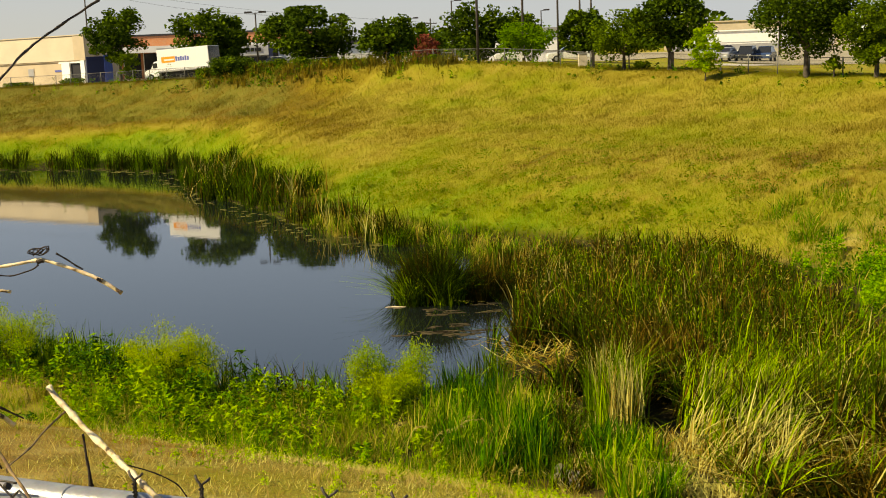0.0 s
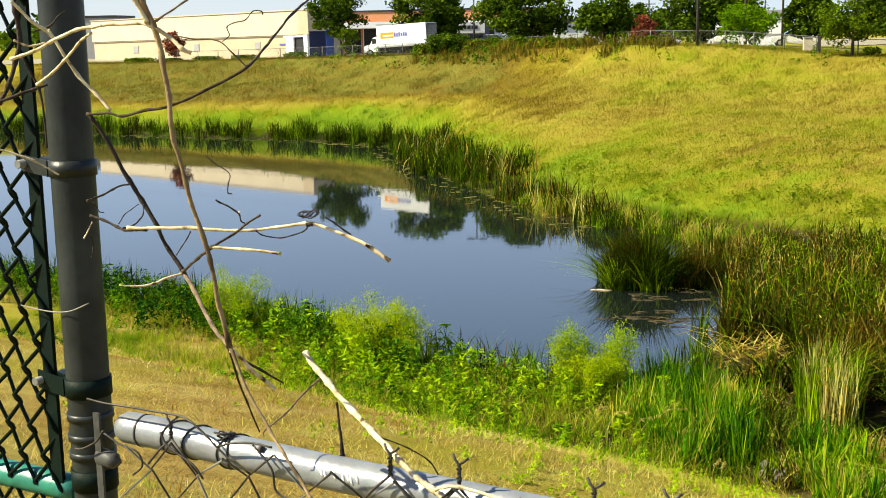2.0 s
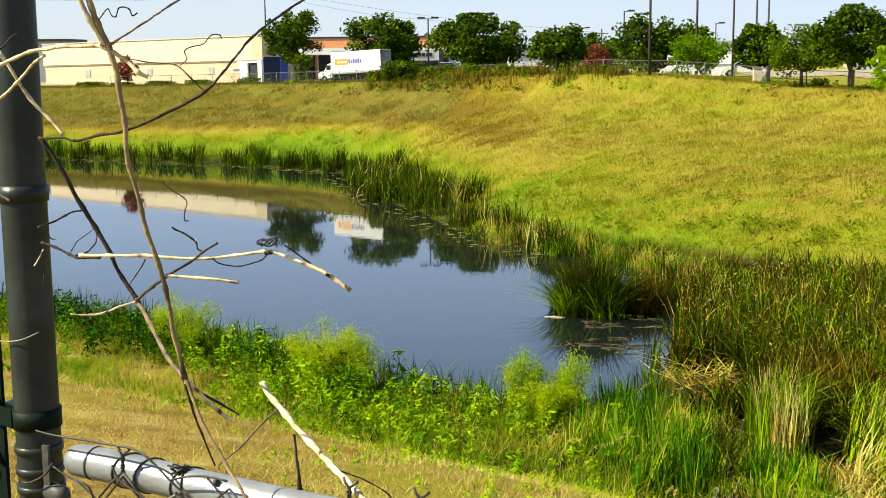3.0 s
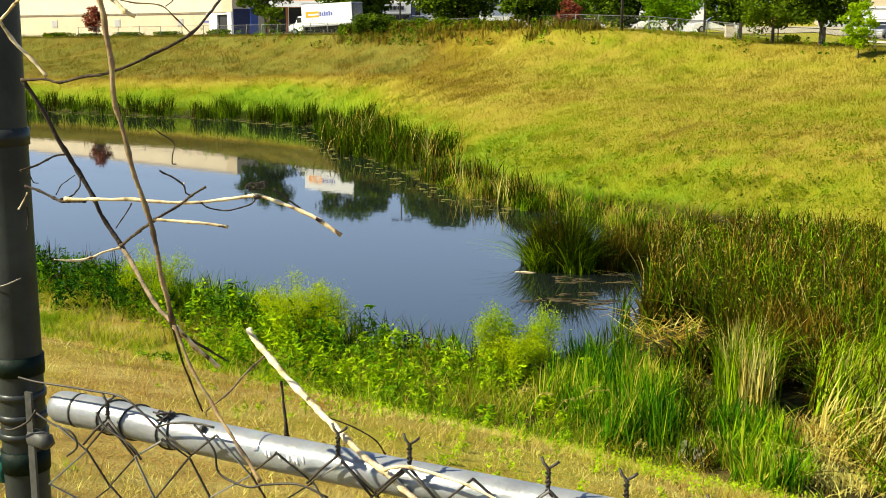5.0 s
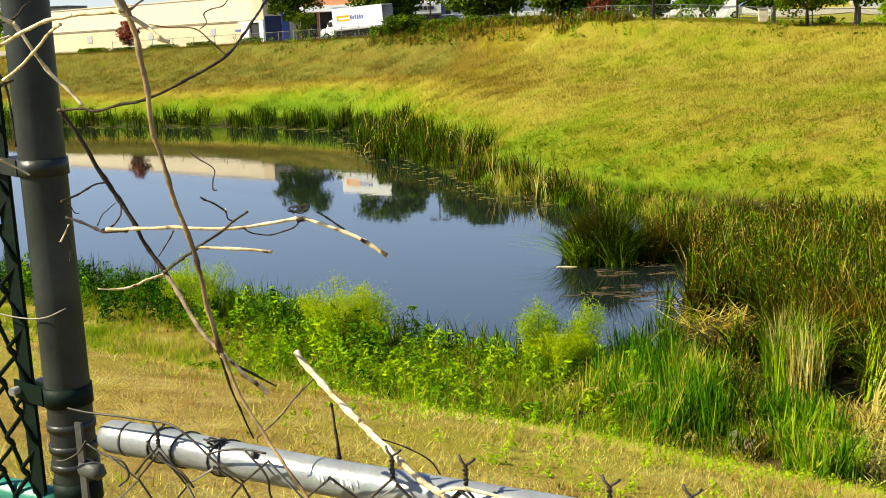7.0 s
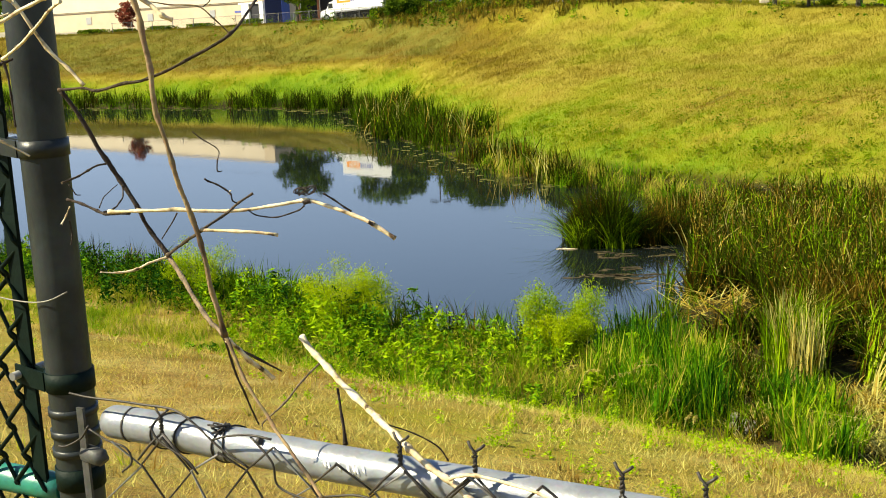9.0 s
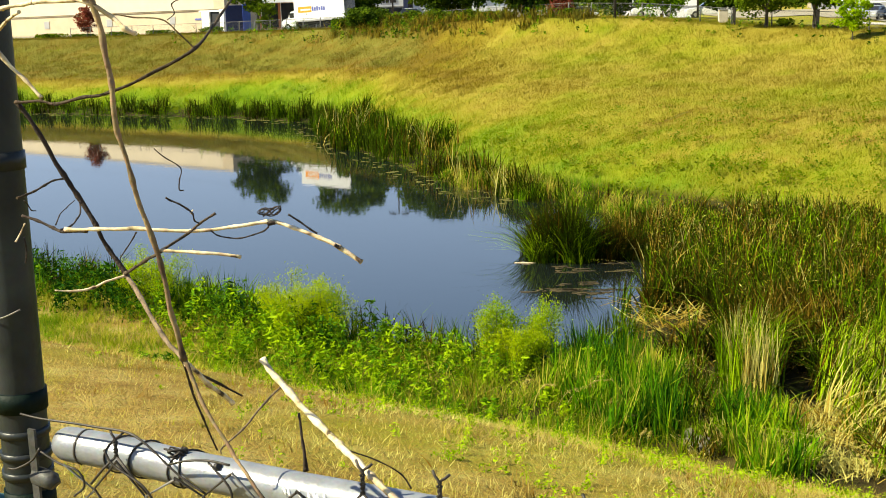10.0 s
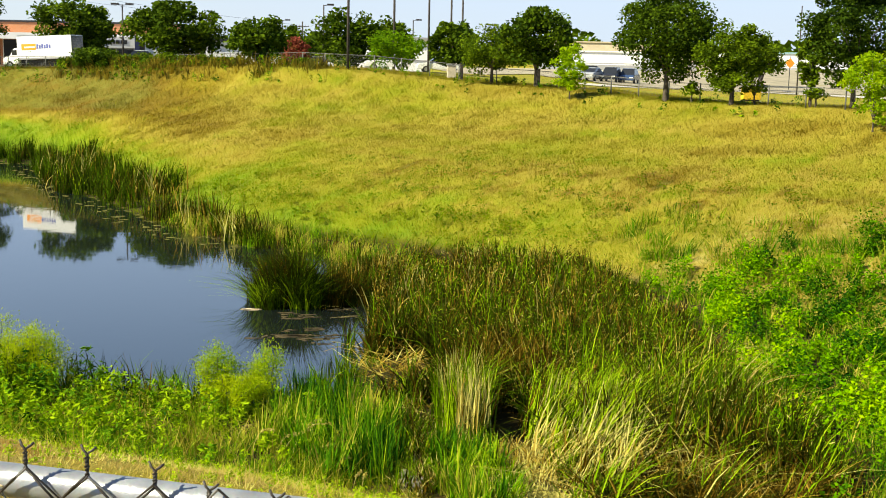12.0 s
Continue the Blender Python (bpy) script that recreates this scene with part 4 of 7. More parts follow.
# ---- trees and shrubs ----
def tree(name, x, y, top, width, label, leaf=M_TREE, n=5200, size=0.24, trunk=0.16, stem=0.28, squat=1.0, category="tree", seed=1, lean=0.0, tone=0.5, long=1.5, clumps=46):
    """Tapered trunk, forking limbs, and a crown of leaf clumps round the limb ends."""
    r = np.random.default_rng(seed)
    n, size = int(n * 0.85), size * 1.2
    z0 = float(land(x, y))
    H = top - z0
    ob = empty(name, pose(x, y, z0), label, category)
    bm = bmesh.new()
    fork = H * stem
    sweep(bm, smooth_line([(0, 0, -0.2), (lean * 0.3, 0, fork * 0.5), (lean * 0.6, 0, fork)]), [trunk * (1.25 - 0.5 * k / 12) for k in range(13)], 8)
    ends = []
    limbs = 7
    for k in range(limbs):
        a = 2 * math.pi * k / limbs + r.uniform(-0.4, 0.4)
        reach, up = width * 0.5 * r.uniform(0.45, 0.8), fork + (H - fork) * r.uniform(0.35, 0.82)
        e = (lean + math.cos(a) * reach, math.sin(a) * reach, up)
        mid = (lean * 0.8 + math.cos(a) * reach * 0.4, math.sin(a) * reach * 0.4, fork + (up - fork) * 0.55)
        line = smooth_line([(lean * 0.6, 0, fork * 0.92), mid, e], 4)
        sweep(bm, line, [trunk * (0.55 - 0.45 * i / (len(line) - 1)) for i in range(len(line))], 6)
        ends += [e, mid]
    part("trunk", bm, M_BARK, ob)
    m = clumps
    c = []
    while len(c) < m:
        q = r.uniform(-1, 1, 3)
        d = np.linalg.norm(q)
        if 0.25 < d < 1:
            zc = fork * 0.75 + (H - fork * 0.75) * 0.5 * (1 + q[2] * 0.93)
            flat = 1.0 if q[2] < 0.3 else 1 - 0.5 * (q[2] - 0.3)
            c.append((lean + q[0] * width * 0.47 * flat, q[1] * width * 0.47 * flat, zc))
    c = np.array(c + ends)
    rad = r.uniform(0.09, 0.19, len(c)) * width * squat
    rad[:] = np.clip(rad, 0.25, 1.5)
    pick = r.integers(0, len(c), n)
    off = r.normal(0, 1, (n, 3))
    off /= np.linalg.norm(off, axis=1)[:, None]
    off *= (r.random(n) ** 0.4)[:, None]
    P = c[pick] + off * rad[pick][:, None] * [1, 1, 0.75]
    P[:, 2] = np.clip(P[:, 2], 0.15, H)
    V, T, C = leaves(P, r.uniform(0.6, 1.3, n) * size, tone + r.normal(0, 0.1, len(c))[pick], long, 1.0, 0.6 if long < 2 else 1.6)
    part("crown", mesh_np("crown", V, T, C), leaf, ob)
    return ob


OAK = "dark green live oak with a dense rounded crown"
tree("tree", -38.7, 151.1, 8.05, 7.8, "tall dark green tree beside the tan building", seed=11, stem=0.33, n=6500)
tree("tree", -25.1, 136.5, 6.75, 9.0, OAK, seed=12, stem=0.16, n=10000)
tree("tree", -13.9, 132.0, 6.3, 10.4, OAK, seed=13, stem=0.12, n=11000)
tree("tree", -4.66, 118.4, 5.1, 5.8, OAK, seed=14, stem=0.1, n=5600)
tree("crape_myrtle", -1.2, 141.5, 3.0, 3.4, "shrubby crape myrtle in red bloom", M_RED, 2200, 0.2, 0.06, 0.1, seed=15, category="shrub")
tree("tree", -1.5, 160, 4.8, 6.0, OAK, seed=16, stem=0.1)
tree("tree", 4.6, 130.0, 6.0, 7.5, OAK, seed=17, stem=0.1, n=6000)
tree("tree", 8.6, 132.0, 5.6, 6.0, OAK, seed=37, stem=0.1, n=5000)
tree("tree", 8.2, 113.0, 3.5, 6.0, "loose light green young tree behind the fence", M_BRIGHT, 3200, 0.17, 0.07, 0.15, seed=18, tone=1.0)
tree("tree", 13.6, 113.5, 4.9, 4.2, OAK, seed=19, stem=0.1)
tree("tree", 14.7, 95.9, 3.9, 5.6, "forked mesquite tree with a low green crown", M_TREE, 8000, 0.13, 0.13, 0.28, seed=20, tone=0.25)
tree("tree", 17.75, 93.3, 5.2, 6.4, OAK, M_TREE, 9000, 0.18, 0.14, 0.22, seed=21)
tree("willow_shrub", 18.8, 85.6, 2.7, 2.5, "bright yellow-green willow shrub on the bank top", M_BRIGHT, 3000, 0.12, 0.05, 0.12, seed=22, category="shrub")
tree("tree", 24.26, 80.4, 6.4, 7.0, OAK, M_TREE, 24000, 0.125, 0.17, 0.25, seed=23, clumps=80)
tree("tree", 27.3, 76.0, 4.4, 4.8, "green tree with loose low boughs on the bank", M_TREE, 11000, 0.12, 0.13, 0.16, seed=24, tone=0.3)
tree("tree", 50.5, 132, 4.3, 5.0, "green tree beside the far car park", M_TREE, 3000, 0.2, 0.12, 0.2, seed=25, tone=0.3)
tree("tree", 57.0, 150, 4.6, 6.0, "green tree beside the far car park", M_TREE, 3000, 0.22, 0.12, 0.2, seed=35, tone=0.3)
tree("tree", 30.8, 71.8, 3.9, 2.1, "slender young tree on the bank top", M_TREE, 2600, 0.15, 0.1, 0.25, seed=26, tone=0.25)
tree("tree", 32.6, 69.8, 6.9, 6.2, OAK, M_TREE, 18000, 0.125, 0.15, 0.2, seed=27, tone=0.7)
tree("willow_shrub", 30.9, 63.4, 2.7, 3.2, "bright yellow-green willow shrub on the bank top", M_BRIGHT, 4200, 0.11, 0.05, 0.12, seed=28, category="shrub")
tree("crape_myrtle", -59.6, 148.0, 2.3, 3.2, "shrubby crape myrtle in red bloom before the tan building", M_RED, 1800, 0.18, 0.06, 0.15, seed=29, category="shrub")
tree("shrub", -19.9, 120.6, 1.4, 4.6, "dense dark green hedge bush on the bank top", M_TREE, 8000, 0.14, 0.06, 0.05, seed=30, category="shrub", tone=0.5)
for k, (sx, sy, st, sw) in enumerate([(-17.0, 119.6, 0.9, 2.7), (-15.2, 119.4, 1.1, 2.3), (-13.0, 118.4, 1.1, 2.7), (-10.9, 117.2, 0.9, 2.0), (-9.3, 116.4, 1.0, 2.6), (-7.6, 116.8, 0.8, 1.8), (-6.3, 115.9, 0.9, 2.0), (-36.3, 145.5, 2.85, 2.7), (-0.2, 110.4, 0.9, 1.8), (-15.9, 117.6, 0.25, 1.9), (-12.0, 116.2, 0.35, 1.9), (-8.4, 114.6, 0.3, 1.8), (-23.0, 123.2, 0.45, 2.1), (-65.0, 149.0, -1.0, 3.8), (-60.5, 149.0, -1.1, 3.4), (-55.0, 147.0, -0.9, 4.0), (-50.0, 147.3, -0.8, 3.8), (-43.0, 145.6, -0.5, 3.4)]):
    tree("shrub", sx, sy, st, sw, "scrubby shrub mixed with dry weeds on the bank top", M_TREE, 1500, 0.14, 0.04, 0.05, seed=40 + k, category="shrub", tone=0.3)
for k, (sx, sy, st, sw) in enumerate([(25.6, 78.9, 0.1, 1.5), (28.6, 75.4, 0.4, 1.7), (31.0, 71.4, 0.2, 1.4), (16.0, 95.2, -0.1, 1.6)]):
    tree("shrub", sx, sy, st, sw, "ragged open shrub with bare low stems on the bank top", M_TREE, 330, 0.14, 0.06, 0.35, seed=70 + k, category="shrub", tone=0.2, clumps=12)


# shrubs by the near shore
def plume(x, y, top, width, label, seed, stems=34, tone=0.2, leaf=0.015):
    """A feathery young willow: fans of rising wands set with fine leaves."""
    r = np.random.default_rng(seed)
    z0 = float(land(x, y))
    H = top - z0
    ob = empty("willow_shrub", pose(x, y, z0), label, "shrub")
    P, tones = [], []
    for k in range(stems):
        a, out, hk = r.uniform(0, 2 * np.pi), width * 0.5 * math.sqrt(r.random()), H * r.uniform(0.6, 1.0)
        hk *= 1 - 0.35 * (2 * out / width) ** 2
        line = smooth_line([(0.1 * math.cos(a), 0.1 * math.sin(a), -0.05), (0.55 * out * math.cos(a), 0.55 * out * math.sin(a), hk * 0.5), (out * math.cos(a), out * math.sin(a), hk * 0.93), (1.15 * out * math.cos(a) + 0.08, 1.15 * out * math.sin(a), hk)], 5)
        bm = bmesh.new()
        sweep(bm, line, [0.012 - 0.010 * i / (len(line) - 1) for i in range(len(line))], 5)
        part("wand", bm, M_BARK, ob)
        L = np.array(line)
        m = 330
        u = r.uniform(0.15, 1.0, m) * (len(L) - 1)
        i = np.minimum(u.astype(int), len(L) - 2)
        q = L[i] + (L[i + 1] - L[i]) * (u - i)[:, None]
        P.append(q + r.normal(0, 1, (m, 3)) * (0.05 + 0.09 * (u / len(L)))[:, None])
        tones.append(np.full(m, tone + r.normal(0, 0.12)))
    P = np.concatenate(P)
    P[:, 2] = np.maximum(P[:, 2], 0.05)
    V, T, C = leaves(P, r.uniform(0.67, 1.33, len(P)) * leaf, np.concatenate(tones), 5.0 if leaf < 0.02 else 3.2, 0.6, 1.6)
    part("crown", mesh_np("crown", V, T, C), M_BRIGHT, ob)


PLUME = "feathery yellow-green young willow by the pond"
plume(-7.5, 31.4, -5.2, 1.9, PLUME, 60, 50, 0.10)
plume(-6.7, 31.2, -5.5, 1.5, PLUME, 64, 34, 0.20)
plume(-12.9, 35.6, -5.4, 2.0, PLUME, 61, 40, 0.30)
BUSH = "loose light green bush at the water's edge"
plume(-2.0, 30.2, -5.75, 1.0, BUSH, 62, 18, 0.35, 0.022)
plume(-1.5, 29.6, -6.25, 1.6, BUSH, 65, 28, 0.15, 0.022)
plume(-0.8, 30.6, -5.65, 0.9, BUSH, 63, 16, 0.30, 0.022)


# ---- paved ground beyond the rim ----
def sheet(name, x0, x1, y0, y1, material, label, category, lift=0.04, step=2.5):
    xs, ys = np.arange(x0, x1 + step, step), np.arange(y0, y1 + step, step)
    X, Y = np.meshgrid(xs, ys)
    Z = land(X, Y) + lift
    i = np.arange(X.size).reshape(X.shape)
    q = np.stack([i[:-1, :-1], i[:-1, 1:], i[1:, 1:], i[1:, :-1]], -1).reshape(-1, 4)
    return tagged(part(name, mesh_np(name, np.stack([X, Y, Z], -1).reshape(-1, 3), q, smooth=True), material), label, category, kind="structure")


M_ASPHALT = plain("asphalt", (0.33, 0.29, 0.20), 0.9, var=0.35, scale=0.4, fine=9)
M_CONCRETE = plain("concrete", (0.50, 0.46, 0.38), 0.9, var=0.25, scale=0.7, fine=12)
sheet("road", -110, -30, 156, 250, M_ASPHALT, "grey asphalt car park before the tan store", "road")
sheet("road", -30, 17, 133, 250, M_ASPHALT, "grey asphalt car park beside the stores", "road")
sheet("road", 30, 180, 122, 345, M_ASPHALT, "grey asphalt of the far car park", "road", 0.1)
sheet("pavement", 26, 120, 112, 119.5, M_CONCRETE, "pale concrete path behind the trees", "pavement", 0.06)

# ---- buildings ----
M_CREAM = plain("cream_wall", (0.50, 0.41, 0.29), 0.8, var=0.12, scale=0.5, fine=8)
M_CREAM_LIGHT = plain("cream_fascia", (0.58, 0.50, 0.38), 0.75, var=0.1, scale=0.4, fine=8)
M_WHITE = plain("white_paint", (0.80, 0.80, 0.78), 0.5, var=0.1, scale=1, fine=20)
M_DARK = plain("dark_trim", (0.03, 0.03, 0.035), 0.5, var=0.3)
M_GREY = plain("grey_wall", (0.32, 0.32, 0.33), 0.7, var=0.15, scale=0.6)
M_PALE = plain("pale_fascia", (0.62, 0.63, 0.66), 0.6, var=0.12, scale=0.8)
M_TAN = plain("tan_roof", (0.55, 0.46, 0.34), 0.8, var=0.2, scale=0.5)
M_ORANGE = plain("orange_graphic", (0.85, 0.30, 0.03), 0.4, var=0.05)
M_BLUEG = plain("blue_graphic", (0.10, 0.12, 0.35), 0.4, var=0.05)
M_GLASS, _nt, _b = mat("dark_window", 0.08, 0.0, 0.6)
_b.inputs["Base Color"].default_value = (0.02, 0.022, 0.025, 1)
M_BRICK, _nt, _b = mat("orange_brick", 0.85, 0, 0.2)
_t = _nt.nodes.new("ShaderNodeTexBrick")
_c = _nt.nodes.new("ShaderNodeTexCoord")
_t.inputs["Scale"].default_value = 3.5
_t.inputs["Color1"].default_value, _t.inputs["Color2"].default_value, _t.inputs["Mortar"].default_value = (0.50, 0.19, 0.08, 1), (0.44, 0.16, 0.07, 1), (0.45, 0.30, 0.2, 1)
_m = _nt.nodes.new("ShaderNodeMapping")
_m.inputs["Rotation"].default_value = (math.pi / 2, 0, 0)
_nt.links.new(_c.outputs["Object"], _m.inputs[0])
_nt.links.new(_m.outputs[0], _t.inputs[0])
_nt.links.new(_t.outputs[0], _b.inputs["Base Color"])


def frame_of(a, b):
    """A local frame with x from a to b and y away from the basin, at ground height."""
    d = Vector((b[0] - a[0], b[1] - a[1], 0))
    z = min(float(land(*a)), float(land(*b)))
    return pose(a[0], a[1], z, 0, 0, math.degrees(math.atan2(d.y, d.x))), d.length, z


def slab(name, ext, material, parent, label="", bevel=0.0):
    return part(name, box(bmesh.new(), *ext, bevel), material, parent, label)


# the long tan store
m, L, z = frame_of((-86.9, 182.4), (-45.9, 161.6))
m = m @ pose(0, 0, 0, 0, -0.76, 0)
b = empty("store_building", m, "long tan store with a deep cream fascia and flat roof", "building")
top, mid = 4.35 - z, 0.92 - z
slab("wall", (0, L, 0.25, 7, -1, mid + 0.1), M_CREAM, b)
slab("fascia", (-0.1, L - 1.8, 0, 6.9, mid + 0.1, top - 0.12), M_CREAM_LIGHT, b, "smooth cream fascia above the shop wall")
slab("end_panel", (L - 1.8, L + 0.1, -0.05, 7.1, mid + 0.1, top - 0.1), M_CREAM, b)
slab("coping", (-0.2, L + 0.2, -0.12, 7.2, top - 0.12, top), M_TAN, b)
slab("gutter", (0, L, 0.1, 0.25, mid - 0.05, mid + 0.1), M_TAN, b)
# no opening is cut: a dark slab stands for the doorway's inner shade
slab("doorway", (L - 2.7, L - 0.8, 0.18, 0.3, -0.2, mid - 0.25), M_DARK, b, "dark slab for the shade inside the open doorway")
slab("pillar", (L - 0.8, L - 0.1, -0.1, 0.35, -1, mid + 0.05), M_WHITE, b, "white square pillar")
slab("pillar", (L - 4.1, L - 2.7, -0.1, 0.35, -1, mid - 0.06), M_WHITE, b, "broad white pillar")
slab("lintel", (L - 4.6, L - 0.8, -0.06, 0.25, mid - 0.25, mid - 0.06), M_WHITE, b)
slab("wall_sign", (L - 5.6, L - 4.3, 0.18, 0.25, mid - 1.3, mid - 1.05), M_BLUEG, b, "small blue sign bar")
for k, (u, w, h) in enumerate([(9.5, 1.1, 1.0), (23.0, 1.1, 1.0), (35.6, 1.0, 1.0)]):
    p = slab("window", (u, u + w, 0.17, 0.3, mid - 1.75, mid - 1.75 + h), M_GREY, b)
    slab("frame", (u - 0.06, u + w + 0.06, 0.2, 0.28, mid - 1.81, mid - 1.69 + h), M_TAN, p)
# grey block behind it
m, L, z = frame_of((-101.0, 197.0), (-90.0, 198.2))
b = empty("grey_building", m, "flat-roofed grey block behind the tan store", "building")
slab("wall", (0, L, 0, 10, -1, 5.0 - z), M_GREY, b)
slab("roof", (-0.2, L + 0.2, -0.2, 10.2, 5.0 - z, 5.4 - z), M_DARK, b)
# the brick store
m, L, z = frame_of((-52.0, 180.4), (-18.0, 177.6))
b = empty("brick_store", m, "orange brick store with dark coping and a grey shop front", "building")
slab("wall", (0, L, 0, 18, -1, 4.65 - z), M_BRICK, b)
slab("coping", (-0.15, L + 0.15, -0.15, 18.1, 4.65 - z, 4.92 - z), M_DARK, b)
slab("canopy", (0, L, -2.2, 0, 2.3 - z, 3.2 - z), M_PALE, b)
for k in range(11):
    w = slab("window", (0.6 + 3.0 * k, 3.1 + 3.0 * k, -0.06, 0.05, 0.4, 2.2 - z), M_GLASS, b)
    slab("frame", (0.5 + 3.0 * k, 0.6 + 3.0 * k, -0.1, 0.02, 0.3, 2.25 - z), M_WHITE, w)
# the low shop with a lettered fascia
m, L, z = frame_of((-33.0, 146.6), (-19.6, 148.7))
b = empty("shop", m, "low shop with a pale lettered fascia and dark glazing", "building")
slab("wall", (0, L, 0.2, 12, -1, 1.45 - z), M_GREY, b)
f = slab("fascia", (-0.1, L - 0.5, 0, 12, 1.40 - z, 2.65 - z), M_PALE, b)
slab("end_panel", (L - 0.5, L + 0.05, -0.02, 12, -1, 2.75 - z), plain("navy_panel", (0.03, 0.04, 0.10), 0.5), b, "dark navy end panel")
for k, (u, w, h) in enumerate([(6.6, 0.45, 0.5), (7.15, 0.3, 0.5), (7.55, 0.4, 0.5), (8.05, 0.35, 0.5), (8.9, 0.5, 0.5), (9.5, 0.3, 0.5), (10.1, 0.35, 0.45), (10.55, 0.3, 0.45), (10.95, 0.4, 0.45), (11.45, 0.3, 0.45), (11.85, 0.35, 0.45)]):
    slab("letter_bar", (u, u + w, -0.05, 0, 1.85 - z, 1.85 + h - z), M_DARK, f)
for k in range(6):
    slab("window", (0.5 + 2.1 * k, 2.4 + 2.1 * k, 0.12, 0.25, 0.3, 1.25 - z), M_GLASS, b)
# white sheds and far halls
def hall(name, a, c, top, depth, wall, roof, label, bands=1, plinth=0):
    m, L, z = frame_of(a, c)
    b = empty(name, m, label, "building")
    slab("wall", (0, L, 0, depth, -1, top - 0.35 - z), wall, b)
    slab("roof", (-0.4, L + 0.4, -0.4, depth + 0.4, top - 0.35 - z, top - z), roof, b)
    for k in range(bands):
        h = (top - z) * (0.35 + 0.3 * k)
        slab("band", (0, L, -0.05, 0, h, h + 0.22), M_GREY, b)
    for k in range(int(L // 6)):
        slab("door", (1.5 + 6 * k, 4.0 + 6 * k, -0.04, 0.05, 0, (top - z) * 0.3), M_GREY, b)
    if plinth:
        slab("plinth", (-0.1, L + 0.1, -0.12, -0.05, -1, plinth), M_GREY, b, "grey concrete base")


hall("white_shed", (-20.2, 158.7), (-13.9, 159.5), 3.05, 8, M_WHITE, M_WHITE, "white shop beside the lettered one", 0)
hall("white_shed", (-13.6, 169.4), (-2.0, 170.2), 2.85, 12, M_WHITE, M_DARK, "long white shed with grey bands")
hall("white_hall", (64.0, 340.0), (101.0, 332.0), 2.97, 14, M_WHITE, M_WHITE, "long low white hall across the car park", 1, 1.6)
hall("tan_hall", (73.0, 394.0), (128.0, 380.0), 6.1, 20, M_TAN, M_TAN, "tan flat-roofed hall far across the car park", 0)
hall("white_hall", (112.0, 328.0), (162.0, 310.0), 3.57, 14, M_WHITE, plain("teal_roof", (0.25, 0.42, 0.45), 0.6), "long white hall with a pale teal roof", 1, 1.6)
hall("white_shed", (5.6, 150.0), (15.0, 150.0), 3.4, 10, M_WHITE, M_GREY, "white shed behind the trees")

# ---- vehicles ----
M_TYRE = plain("tyre", (0.02, 0.02, 0.02), 0.85, var=0.3)
M_RIM = plain("wheel_rim", (0.5, 0.5, 0.5), 0.35, 0.8, var=0.2)


def wheel(parent, x, y, r, w=0.24):
    bm = bmesh.new()
    sweep(bm, [(x, y - w / 2, r), (x, y - w / 2 + 0.03, r), (x, y + w / 2 - 0.03, r), (x, y + w / 2, r)], [r - 0.04, r, r, r - 0.04], 20)
    t = part("wheel", bm, M_TYRE, parent)
    bm = bmesh.new()
    sweep(bm, [(x, y - w / 2 - 0.015, r), (x, y + w / 2 + 0.015, r)], r * 0.58, 14)
    part("rim", bm, M_RIM, t)


def car(x, y, turn, paint, label, tall=1.5, length=4.5, name="car"):
    ob = empty(name, pose(x, y, float(land(x, y)) + 0.04, 0, 0, turn), label, "car")
    h = length / 2
    bm = bmesh.new()
    prof = [(-h, 0.35), (-h, 0.75), (-h + 0.15, 0.88), (-h + 1.15, 0.98), (h - 0.5, 1.0), (h - 0.05, 0.92), (h, 0.7), (h, 0.35)]
    lo = [[bm.verts.new((u, s * 0.88, v)) for u, v in prof] for s in (-1, 1)]
    bm.faces.new(lo[0]), bm.faces.new(lo[1][::-1])
    for k in range(len(prof)):
        bm.faces.new((lo[0][k], lo[1][k], lo[1][(k + 1) % len(prof)], lo[0][(k + 1) % len(prof)]))
    bmesh.ops.recalc_face_normals(bm, faces=bm.faces)
    bmesh.ops.bevel(bm, geom=list(bm.edges), offset=0.05, segments=2, affect="EDGES")
    part("body", bm, paint, ob)
    bm = bmesh.new()
    cab = [(-h + 1.05, 0.96), (-h + 1.75, tall - 0.06), (-h + 2.1, tall), (h - 1.0, tall), (h - 0.35, 0.98)]
    for s in (-1, 1):
        bm.faces.new([bm.verts.new((u, s * (0.8 if v < 1.1 else 0.66), v)) for u, v in cab])
    bm.verts.ensure_lookup_table()
    for k in range(5):
        bm.faces.new([bm.verts[i] for i in (k, (k + 1) % 5, 5 + (k + 1) % 5, 5 + k)])
    bmesh.ops.recalc_face_normals(bm, faces=bm.faces)
    part("glasshouse", bm, M_GLASS, ob, "dark tinted windows")
    part("roof", box(bmesh.new(), -h + 1.95, h - 0.9, -0.67, 0.67, tall - 0.01, tall + 0.03, 0.012), paint, ob)
    for u in (-h + 0.85, h - 0.85):
        for s in (-1, 1):
            wheel(ob, u, s * 0.8, 0.33)
    for s in (-0.6, 0.6):
        part("headlight", box(bmesh.new(), -h - 0.03, -h + 0.05, s - 0.18, s + 0.18, 0.6, 0.74, 0.01), M_WHITE, ob)
    return ob


